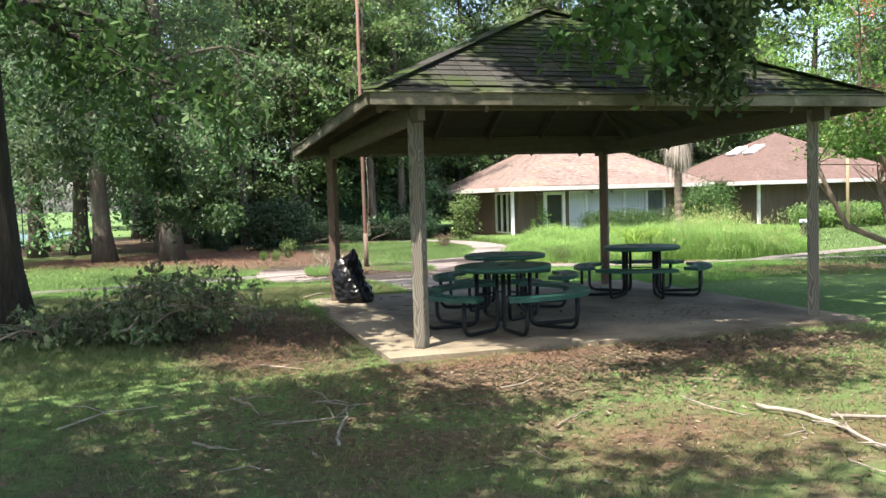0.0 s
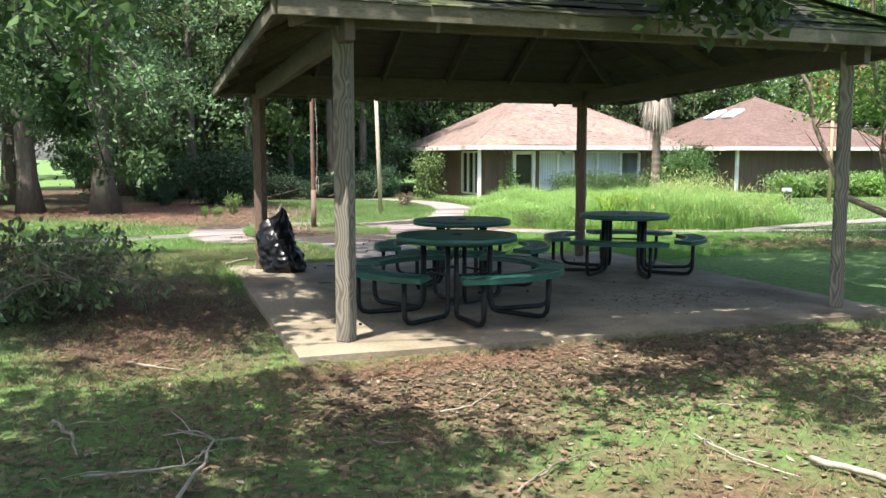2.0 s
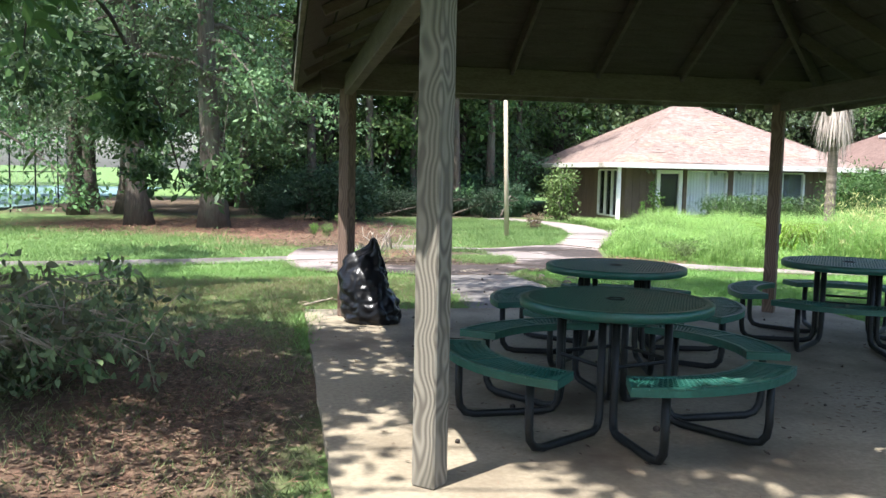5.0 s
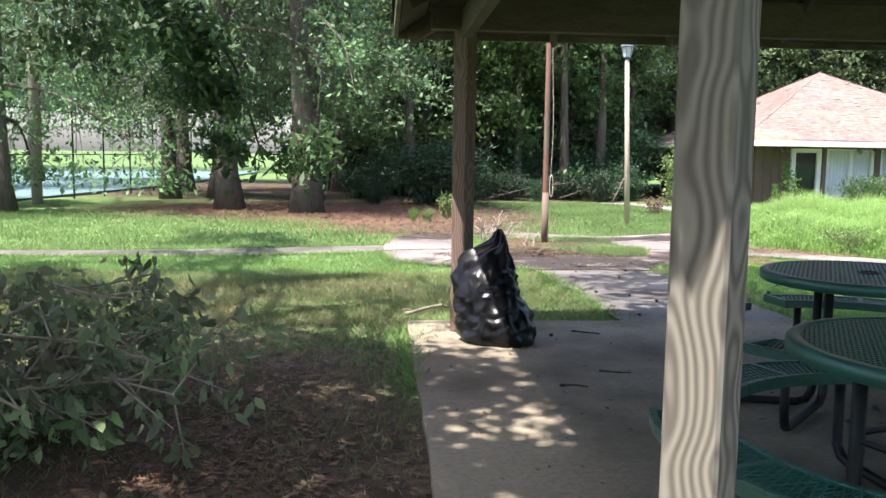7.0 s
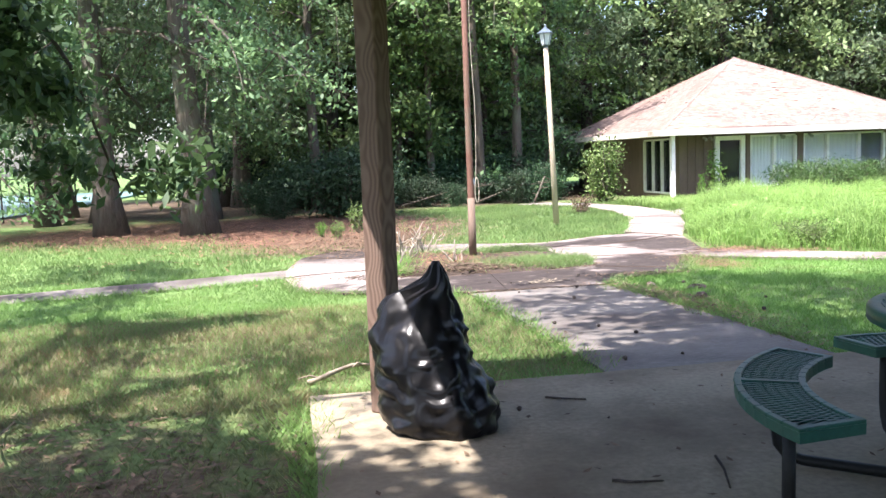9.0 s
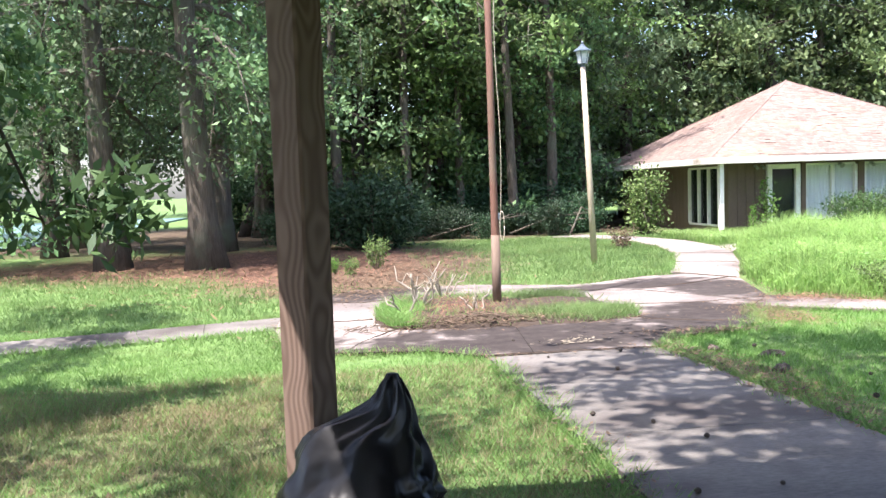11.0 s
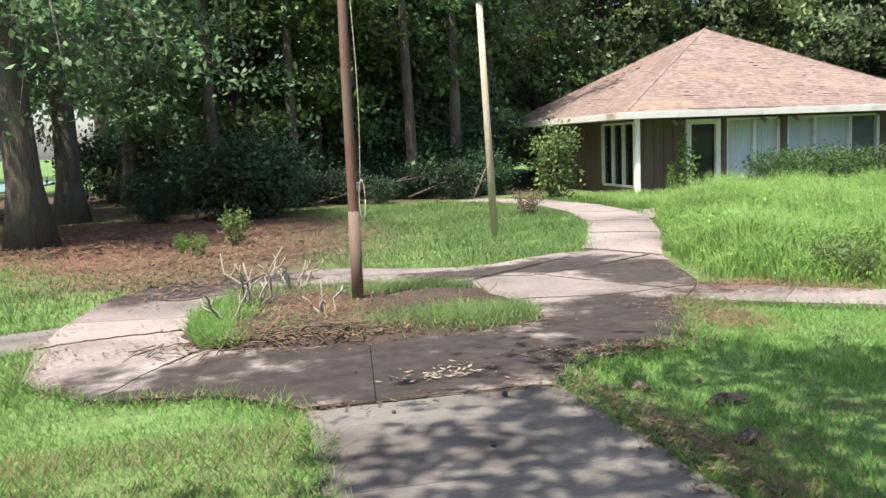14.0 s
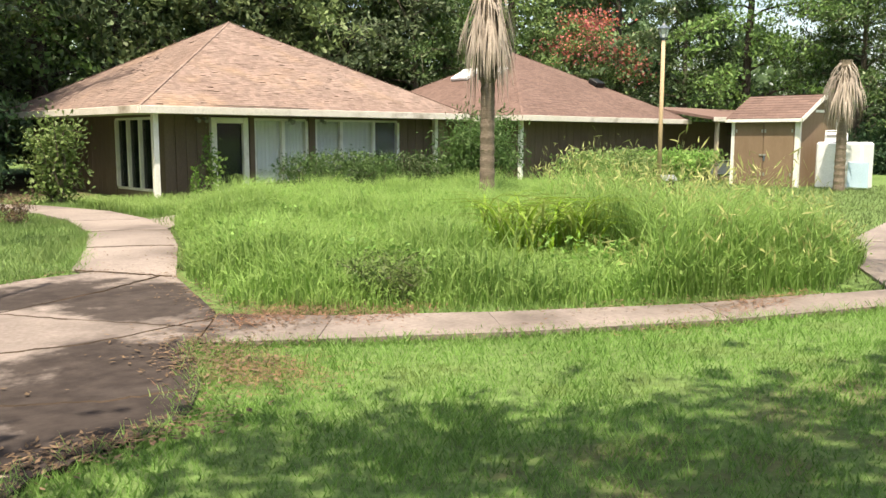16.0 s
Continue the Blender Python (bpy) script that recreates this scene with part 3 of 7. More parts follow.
def cover_np(x, y):
    """Bare earth and red needle litter, 0 to 1, over the plan."""
    def blob(cx, cy, rx, ry, soft=1.0):
        d = np.sqrt(((x - cx) / rx) ** 2 + ((y - cy) / ry) ** 2)
        return np.clip((1.25 - d) / (0.5 * soft), 0, 1)
    bare = 0.58 * blob(1.5, 3.0, 7, 4.5, 1.6)
    bare = np.maximum(bare, 0.95 * blob(1.0, 10.2, 1.2, 2.6))
    bare = np.maximum(bare, 0.85 * blob(4.6, 7.0, 3.2, 0.7))
    bare = np.maximum(bare, 0.7 * blob(2.6, 6.2, 1.0, 0.7))
    bare = np.maximum(bare, 0.5 * blob(0.2, 12.6, 2.2, 2.0))
    bare = np.maximum(bare, 0.42 * blob(7.0, 16.6, 1.6, 0.8))
    bare = np.maximum(bare, 0.36 * blob(9.5, 16.0, 2.2, 1.2))
    bare = np.maximum(bare, 0.55 * blob(0.5, 15.6, 2.6, 1.1))
    bare = np.maximum(bare, 0.75 * blob(12.5, 13.6, 2.0, 1.2))
    bare = np.maximum(bare, 1.0 * blob(3.0, 30.5, 3.6, 6.5))
    bare = np.maximum(bare, 1.0 * blob(2, 46, 22, 10))
    bare = np.maximum(bare, 0.5 * blob(5.6, 16.5, 0.35, 2.4))
    bare = np.maximum(bare, 0.9 * blob(34.5, 32, 3, 1.5))
    red = np.maximum(0.9 * blob(-0.5, 31.5, 5.5, 4.2), 0.55 * blob(2.9, 7.35, 1.4, 0.35))
    red = np.maximum(red, 0.55 * blob(1.9, 29.0, 2.6, 4.0))
    red = np.maximum(red, 0.5 * blob(0.8, 9.3, 0.7, 1.6))
    red = np.maximum(red, 0.45 * blob(3.2, 4.2, 1.0, 0.6))
    red = np.maximum(red, 0.6 * blob(9.2, 20.9, 0.7, 0.5))
    red = np.maximum(red, 0.6 * blob(1.3, 16.5, 1.0, 0.5))
    for cx, cy, rx, ry in ((0.0, 15.4, 0.9, 0.4), (1.6, 16.4, 0.7, 0.3), (1.2, 4.6, 0.8, 0.4), (4.6, 4.0, 0.9, 0.5), (2.4, 2.6, 0.7, 0.35), (0.2, 3.4, 0.6, 0.3), (5.6, 5.6, 0.9, 0.4)):
        red = np.maximum(red, 0.5 * blob(cx, cy, rx, ry, 1.4))
    return bare, red


def build_ground():
    inner_x = np.arange(-14, 42.01, 0.3)
    inner_y = np.arange(-6, 50.01, 0.3)
    far = np.array([1, 3, 6, 11, 20, 40, 80, 160, 320, 600.0])
    xs = np.concatenate([inner_x[0] - far[::-1], inner_x, inner_x[-1] + far])
    ys = np.concatenate([inner_y[0] - far[::-1], inner_y, inner_y[-1] + far])
    gx, gy = np.meshgrid(xs, ys)
    z = gz_np(gx, gy)
    ins = (gx > SLAB[0] - 0.1) & (gx < SLAB[1] + 0.1) & (gy > SLAB[2] - 0.1) & (gy < SLAB[3] + 0.1)
    z = np.where(ins, np.minimum(z, 0.045), z)
    rng = np.random.default_rng(3)
    z = z + rng.normal(0, 0.006, z.shape)
    nx, ny = len(xs), len(ys)
    verts = np.stack([gx, gy, z], -1).reshape(-1, 3)
    k = (np.arange(ny - 1)[:, None] * nx + np.arange(nx - 1)).ravel()
    faces = np.stack([k, k + 1, k + nx + 1, k + nx], 1)
    me = bpy.data.meshes.new("ground")
    me.vertices.add(len(verts))
    me.vertices.foreach_set("co", verts.astype(np.float32).ravel())
    me.loops.add(faces.size)
    me.loops.foreach_set("vertex_index", faces.astype(np.int32).ravel())
    me.polygons.add(len(faces))
    me.polygons.foreach_set("loop_start", np.arange(0, faces.size, 4, dtype=np.int32))
    me.polygons.foreach_set("loop_total", np.full(len(faces), 4, np.int32))
    me.polygons.foreach_set("use_smooth", np.ones(len(faces), bool))
    me.update(calc_edges=True)
    bare, red = cover_np(verts[:, 0], verts[:, 1])
    col = me.color_attributes.new("cover", "FLOAT_COLOR", "POINT")
    col.data.foreach_set("color", np.stack([bare, red, 0 * red, 1 + 0 * red], 1).astype(np.float32).ravel())
    me.materials.append(MAT["turf"])
    tagged(new("ground", me), "mown park lawn with worn earth and fallen needles", "ground", kind="structure")


build_ground()


# ---- paved paths: each cast panel is a piece ----
def panel_geo(poly, rise=0.035, shrink=0.004):
    cx, cy = sum(p[0] for p in poly) / len(poly), sum(p[1] for p in poly) / len(poly)
    out = []
    for x, y in poly:
        d = math.hypot(x - cx, y - cy)
        out.append((x + (cx - x) * shrink / d, y + (cy - y) * shrink / d))
    return Geo().prism(out, lambda x, y: gz(x, y) - 0.08, lambda x, y: gz(x, y) + rise)


def build_paths():
    pave = thing("pavement", "cracked and stained concrete park path in cast panels", "path", kind="structure")

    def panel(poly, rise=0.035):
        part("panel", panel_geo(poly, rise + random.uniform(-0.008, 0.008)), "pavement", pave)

    for y0, y1 in ((13.56, 15.0), (15.0, 16.5), (16.5, 17.95)):
        part("panel", panel_geo([(3.87, y0), (5.52, y0), (5.5, y1), (3.9, y1)], 0.03), "walk_concrete", pave, "grey brushed concrete panel")
    # the loop round the planted island, cut into wedges
    cx, cy = 4.75, 21.4
    cuts = [-97, -42, 12, 70, 128, 172, 224]
    n = len(LOOP)

    def outer(a):
        d = (math.cos(radians(a)), math.sin(radians(a)))
        best = 3.0
        for i in range(n):
            (x0, y0), (x1, y1) = LOOP[i], LOOP[(i + 1) % n]
            ex, ey = x1 - x0, y1 - y0
            den = d[0] * ey - d[1] * ex
            if abs(den) < 1e-9:
                continue
            t = ((x0 - cx) * ey - (y0 - cy) * ex) / den
            u = ((x0 - cx) * d[1] - (y0 - cy) * d[0]) / den
            if t > 0 and 0 <= u <= 1:
                best = t
        return best

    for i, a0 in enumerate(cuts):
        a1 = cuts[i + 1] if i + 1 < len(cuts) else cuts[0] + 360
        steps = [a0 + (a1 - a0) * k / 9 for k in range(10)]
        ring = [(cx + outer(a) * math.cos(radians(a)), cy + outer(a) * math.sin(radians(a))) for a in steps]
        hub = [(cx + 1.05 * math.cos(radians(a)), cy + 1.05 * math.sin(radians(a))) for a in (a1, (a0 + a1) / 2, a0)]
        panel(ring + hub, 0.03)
    west = [((1.85, 21.65), (1.81, 20.67)), ((0.9, 21.4), (1.0, 20.45)), ((-0.3, 21.1), (-0.1, 20.2)), ((-1.6, 20.8), (-1.5, 19.9)), ((-3.0, 20.6), (-2.9, 19.7)), ((-4.4, 20.5), (-4.3, 19.6)), ((-5.8, 20.4), (-5.7, 19.5)), ((-8, 20.3), (-8, 19.4)), ((-11, 20.3), (-11, 19.4))]
    house = [((8.39, 24.64), (9.05, 23.4)), ((9.3, 26.6), (10.35, 26.0)), ((10.14, 28.7), (11.2, 28.0)), ((10.55, 30.6), (11.75, 30.0)), ((10.6, 32.4), (11.9, 32.2)), ((10.2, 34.0), (11.4, 34.4)), ((9.2, 36.0), (10.4, 36.6))]
    door = [((11.2, 28.2), (11.7, 29.9)), ((12.6, 29.3), (12.9, 30.6)), ((14.6, 31.8), (14.2, 33.0)), ((16.4, 33.2), (15.2, 33.9))]
    east = [((7.78, 20.48), (8.4, 21.3)), ((8.5, 19.99), (9.1, 20.6)), ((9.73, 19.19), (10.2, 19.85)), ((11.31, 18.15), (11.75, 18.75)), ((12.58, 17.44), (13.0, 18.05)), ((14.0, 16.6), (14.4, 17.3)), ((15.8, 15.7), (16.1, 16.4)), ((18, 14.8), (18.2, 15.6)), ((22, 13.4), (22.2, 14.2))]
    spur = [((13.5, 17.7), (14.2, 17.4)), ((15.2, 18.7), (15.7, 18.1)), ((18, 19.9), (18.3, 19.2)), ((21.5, 20.6), (21.7, 19.8)), ((26, 21.2), (26, 20.4))]
    for strip in (west, house, door, east, spur):
        for (l0, r0), (l1, r1) in zip(strip, strip[1:]):
            if strip is west:
                part("panel", panel_geo([l0, r0, r1, l1], 0.018), "walk_concrete", pave, "sunken grey concrete panel")
            else:
                panel([l0, r0, r1, l1])
    return pave


build_paths()


# ---- the shelter ----
PX, PY = (2.44, 7.40), (8.17, 13.1)
POSTS = ((2.47, 8.17), (7.53, 8.17), (2.41, 13.1), (7.24, 13.1))
EX, EY = (1.9, 8.25), (7.79, 13.6)
SAG = 0.036


def sag(z, y):
    return z - SAG * (y - EY[0])


def build_shelter():
    s = thing("picnic_shelter", "open timber picnic shelter with a mossy hipped shingle roof", "shelter")
    # concrete pad with a worn, slightly uneven rim
    slab = Geo()
    x0, x1, y0, y1 = SLAB
    rim = []
    for (ax, ay), (bx, by) in (((x0, y0), (x1, y0)), ((x1, y0), (x1, y1)), ((x1, y1), (x0, y1)), ((x0, y1), (x0, y0))):
        for k in range(24):
            t = k / 24
            rim.append((ax + (bx - ax) * t + random.uniform(-0.012, 0.012) * (k > 0), ay + (by - ay) * t + random.uniform(-0.012, 0.012) * (k > 0)))
    slab.prism(rim, -0.12, 0.1)
    part("slab", slab, "concrete", s, "stained concrete pad")
    for x, y in POSTS:
        top = sag(2.66, y)
        g = Geo().box((0, 0, (top - 0.1) / 2), (0.13, 0.13, top - 0.1), 0.008)
        front = y < 10
        p = part("post", g, "post_wood" if front else "brown_post", s, "weathered grey squared timber post" if front else "brown stained squared timber post")
        p.matrix_world = pose(x, y, 0.1, 0, 0, -42)
    # ring beams on the posts
    part("beam", Geo().beam((PX[0] - 0.3, PY[0] + 0.02, sag(2.70, PY[0])), (PX[1] + 0.4, PY[0] + 0.02, sag(2.70, PY[0])), 0.09, 0.1), "beam_wood", s)
    part("beam", Geo().beam((PX[0] - 0.3, PY[1], 2.575), (PX[1] + 0.3, PY[1], 2.575), 0.09, 0.27), "beam_wood", s)
    for (xa, ya), (xb, yb) in ((POSTS[0], POSTS[2]), (POSTS[1], POSTS[3])):
        part("beam", Geo().beam((xa, ya - 0.25, 2.60), (xb, yb + 0.25, sag(2.66, yb)), 0.085, 0.2), "beam_wood", s)
    apex = Vector(((EX[0] + EX[1]) / 2, (EY[0] + EY[1]) / 2, 4.24))
    corners = [Vector((x, y, sag(2.72, y))) for x, y in ((EX[0], EY[0]), (EX[1], EY[0]), (EX[1], EY[1]), (EX[0], EY[1]))]
    inset = Vector((0, 0, 0.11))
    for c in corners:
        part("hip_rafter", Geo().beam(c + (apex - c) * 0.03 - inset, apex - inset - (apex - c).normalized() * 0.05, 0.05, 0.17), "beam_wood", s)
    for k in range(4):
        a, b = corners[k], corners[(k + 1) % 4]
        for t in (0.2, 0.35, 0.5, 0.65, 0.8):
            f = a.lerp(b, t)
            up = 1 - abs(2 * t - 1)
            inward = Vector((apex.x - f.x, 0, 0)) if k in (1, 3) else Vector((0, apex.y - f.y, 0))
            e = f + inward * up
            e.z = f.z + (apex.z - f.z) * up
            tall = 0.14 if k != 3 else 0.07
            drop = Vector((0, 0, tall / 2 + 0.04))
            part("rafter", Geo().beam(f + (e - f) * 0.05 - drop, e - drop - (e - f) * 0.03, 0.04, tall), "beam_wood", s)
    # boarded underside, board by board
    for k in range(4):
        a, b = corners[k], corners[(k + 1) % 4]
        rows = 14
        for r in range(rows):
            t0, t1 = r / rows + 0.003, (r + 1) / rows - 0.003
            q = [a.lerp(apex, t0), b.lerp(apex, t0), b.lerp(apex, t1), a.lerp(apex, t1)]
            lo = [p - Vector((0, 0, 0.035)) for p in q]
            hi = [p - Vector((0, 0, 0.012)) for p in q]
            part("deck_board", Geo().add(lo + hi, [(3, 2, 1, 0), (4, 5, 6, 7), (0, 1, 5, 4), (1, 2, 6, 5), (2, 3, 7, 6), (3, 0, 4, 7)]), "roof_under", s)
    # fascia boards
    for k in range(4):
        a, b = corners[k].copy(), corners[(k + 1) % 4].copy()
        d = (b - a).normalized()
        out = d.cross(Vector((0, 0, 1)))
        pieces = ((0.0, 0.504), (0.506, 1.0)) if k == 0 else ((0.0, 1.0),)
        for t0, t1 in pieces:
            p, q = a.lerp(b, t0) + out * 0.02, a.lerp(b, t1) + out * 0.02
            part("fascia_board", Geo().beam(p - Vector((0, 0, 0.005)), q - Vector((0, 0, 0.005)), 0.035, 0.145, 0.004), "fascia", s, "weathered grey fascia board with green algae")
    # shingle courses: the front slope tab by tab, the others joined
    rng = random.Random(5)
    rest = Geo()
    shingles = []
    for k in range(4):
        a, b = corners[k] + Vector((0, 0, 0.06)), corners[(k + 1) % 4] + Vector((0, 0, 0.06))
        top = apex + Vector((0, 0, 0.05))
        d = (b - a).normalized()
        out = d.cross(Vector((0, 0, 1))).normalized()
        mid = (a + b) / 2
        slope = (top - mid)
        width, length = (b - a).length, slope.length
        slope.normalize()
        nrm = d.cross(slope).normalized()
        rows = 20
        for r in range(rows):
            s0 = r / rows
            half = width / 2 * (1 - s0) + 0.05
            y_in = s0 * length - (0.06 if r == 0 else 0)
            tab = 0.305
            x = -half - (tab / 2 if r % 2 else 0)
            while x < half:
                xa, xb = max(x, -half) + 0.004, min(x + tab, half) - 0.004
                x += tab
                if xb - xa < 0.03:
                    continue
                half1 = width / 2 * (1 - min(1, (r + 1.25) / rows)) + 0.05
                xa1, xb1 = max(min(xa, half1), -half1), max(min(xb, half1), -half1)
                lift = rng.uniform(0.008, 0.02)
                drop = rng.uniform(-0.012, 0.012)
                lo = mid + d * 0 + slope * (y_in + drop)
                hi = mid + slope * (y_in + 1.25 * length / rows)
                t = 0.007
                pts = [lo + d * xa + nrm * lift, lo + d * xb + nrm * lift, hi + d * xb1 + nrm * 0.001, hi + d * xa1 + nrm * 0.001]
                pts += [p - nrm * t for p in pts]
                faces = [(0, 1, 2, 3), (7, 6, 5, 4), (4, 5, 1, 0), (5, 6, 2, 1), (6, 7, 3, 2), (7, 4, 0, 3)]
                if k == 0:
                    shingles.append(Geo().add(pts, faces))
                else:
                    rest.add(pts, faces)
    joined = part("roof_shingles", rest, "roof_mossy_rest", s, "mossy dark shingle courses")
    tagged(joined, kind="stuff")
    roof = part("roof_front", Geo().add([corners[0] + Vector((0.1, 0.1, 0.03)), corners[1] + Vector((-0.1, 0.1, 0.03)), apex + Vector((0, 0, 0.03)), apex + Vector((0, 0, 0.0)), corners[1] + Vector((-0.1, 0.1, 0.0)), corners[0] + Vector((0.1, 0.1, 0.0))], [(0, 1, 2), (5, 3, 4), (0, 5, 4, 1), (1, 4, 3, 2), (2, 3, 5, 0)]), "roof_mossy_rest", s, "mossy front roof slope")
    for g in shingles:
        part("shingle", g, "roof_mossy", roof)
    # ridge caps
    caps = Geo()
    for c in corners:
        top = apex + Vector((0, 0, 0.085))
        base = c + Vector((0, 0, 0.085))
        for i in range(18):
            caps.beam(base.lerp(top, i / 18), base.lerp(top, (i + 1.15) / 18), 0.2, 0.012, 0.003)
    tagged(part("ridge_capping", caps, "roof_mossy_rest", s), kind="stuff")
    # small electric box on a rear post
    b = part("socket_box", Geo().box((PX[1] - 0.12, PY[1], 1.05), (0.09, 0.09, 0.13), 0.01), "grey_box", s, "small grey electric box")
    return s


build_shelter()


# ---- round picnic tables with four curved benches ----
def arc_plate(r0, r1, a0, a1, z0, z1, n=14):
    g = Geo()
    pts = []
    for z in (z0, z1):
        for r in (r0, r1):
            for k in range(n + 1):
                a = radians(a0 + (a1 - a0) * k / n)
                pts.append((r * math.cos(a), r * math.sin(a), z))
    m = n + 1
    f = []
    for k in range(n):
        f.append((k, k + 1, m + k + 1, m + k)[::-1])
        f.append((2 * m + k, 2 * m + k + 1, 3 * m + k + 1, 3 * m + k))
        f.append((k, k + 1, 2 * m + k + 1, 2 * m + k))
        f.append((m + k + 1, m + k, 3 * m + k, 3 * m + k + 1))
    f.append((0, m, 3 * m, 2 * m)[::-1])
    f.append((m - 1, 2 * m - 1, 4 * m - 1, 3 * m - 1))
    return g.add(pts, f)


def slats_in_arc(g, r0, r1, a0, a1, z, count, half, t=0.006):
    """Expanded-metal strands across a bench, as thin bars on both diagonals."""
    for k in range(count):
        a = a0 + (a1 - a0) * (k + 0.5) / count
        for lean in (-1, 1):
            p = (r0 * math.cos(radians(a)), r0 * math.sin(radians(a)), z)
            b = min(max(a + lean * 5.0, a0), a1)
            q = (r1 * math.cos(radians(b)), r1 * math.sin(radians(b)), z)
            g.beam(p, q, half, t, 0.001)


def build_table():
    t = thing("picnic_table", "round green coated metal picnic table with curved benches", "picnic table", group="picnic tables under the shelter")
    R = 0.59
    top = Geo().lathe([(R - 0.02, 0.70), (R, 0.71), (R, 0.752), (R - 0.012, 0.762), (R - 0.05, 0.762), (R - 0.05, 0.745), (R - 0.055, 0.742)], 48)
    tt = part("tabletop", top, "green_coat", t, "round green perforated tabletop", True)
    mesh = Geo()
    n = 34
    for i in range(-n, n + 1):
        c = i / n * 1.38 * R
        for sx in (-1, 1):
            d = Vector((0.7071, -0.7071 * sx, 0)) if sx > 0 else Vector((0.7071, 0.7071, 0))
            mid = Vector((c * 0.7071 * (1 if sx > 0 else -1), c * 0.7071, 0.757))
            w2 = (R - 0.045) ** 2 - c * c
            if w2 <= 0.0004:
                continue
            w = math.sqrt(w2)
            mesh.beam(mid - d * w, mid + d * w, 0.011, 0.006, 0.001)
    tagged(part("expanded_mesh", mesh, "green_coat", tt, "green expanded metal mesh"), kind="stuff")
    part("hub_plate", Geo().lathe([(0.06, 0.74), (0.06, 0.764), (0.045, 0.766), (0.03, 0.75)], 20), "black_tube", tt)
    for k in range(4):
        a = 45 + 90 * k
        span = 35
        r0, r1 = 0.80, 1.06
        seat = arc_plate(r0, r1, a - span, a + span, 0.415, 0.452)
        b = part("bench", seat, "green_coat", t, "curved green metal bench")
        rim = Geo()
        for r in (r0 + 0.012, r1 - 0.012):
            for j in range(14):
                q = [(r * math.cos(radians(a - span + 2 * span * (j + e) / 14)), r * math.sin(radians(a - span + 2 * span * (j + e) / 14)), 0.458) for e in (0, 1)]
                rim.beam(q[0], q[1], 0.028, 0.014, 0.003)
        for e in (-1, 0, 1):
            aa = radians(a + e * (span - 1))
            rim.beam((r0 * math.cos(aa), r0 * math.sin(aa), 0.458), (r1 * math.cos(aa), r1 * math.sin(aa), 0.458), 0.03, 0.014, 0.003)
        part("rim", rim, "green_coat", b)
        strands = Geo()
        slats_in_arc(strands, r0 + 0.02, r1 - 0.02, a - span + 1, a + span - 1, 0.456, 40, 0.007)
        tagged(part("bench_mesh", strands, "green_coat", b), kind="stuff")
        for e in (-1, 1):
            prof = [(0.33, 0.70, 38), (0.33, 0.16, 38), (0.34, 0.09, 38), (0.37, 0.045, 37.5), (0.43, 0.03, 36), (0.86, 0.03, 25), (0.92, 0.045, 24), (0.955, 0.09, 23.5), (0.965, 0.16, 23.5), (0.965, 0.42, 23.5)]
            part("leg", Geo().tube([(r * math.cos(radians(a + e * w)), r * math.sin(radians(a + e * w)), z) for r, z, w in prof], 0.024, 8), "black_tube", t, smooth=True)
        lo, hi = radians(a - 38), radians(a + 38)
        part("brace", Geo().tube([(0.33 * math.cos(lo), 0.33 * math.sin(lo), 0.40), (0.33 * math.cos(hi), 0.33 * math.sin(hi), 0.40)], 0.012, 6), "black_tube", t)
    for e in (0, 90):
        c, s = math.cos(radians(e)), math.sin(radians(e))
        part("top_rail", Geo().beam((-0.42 * c, -0.42 * s, 0.70), (0.42 * c, 0.42 * s, 0.70), 0.04, 0.03, 0.004), "black_tube", t)
    return t


table_a = build_table()
table_a.matrix_world = pose(3.79, 9.15, 0.1, 0, 0, -27)
copy_thing(table_a, pose(4.55, 11.06, 0.1, 0, 0, 17))
copy_thing(table_a, pose(6.96, 11.34, 0.1, 0, 0, 10))


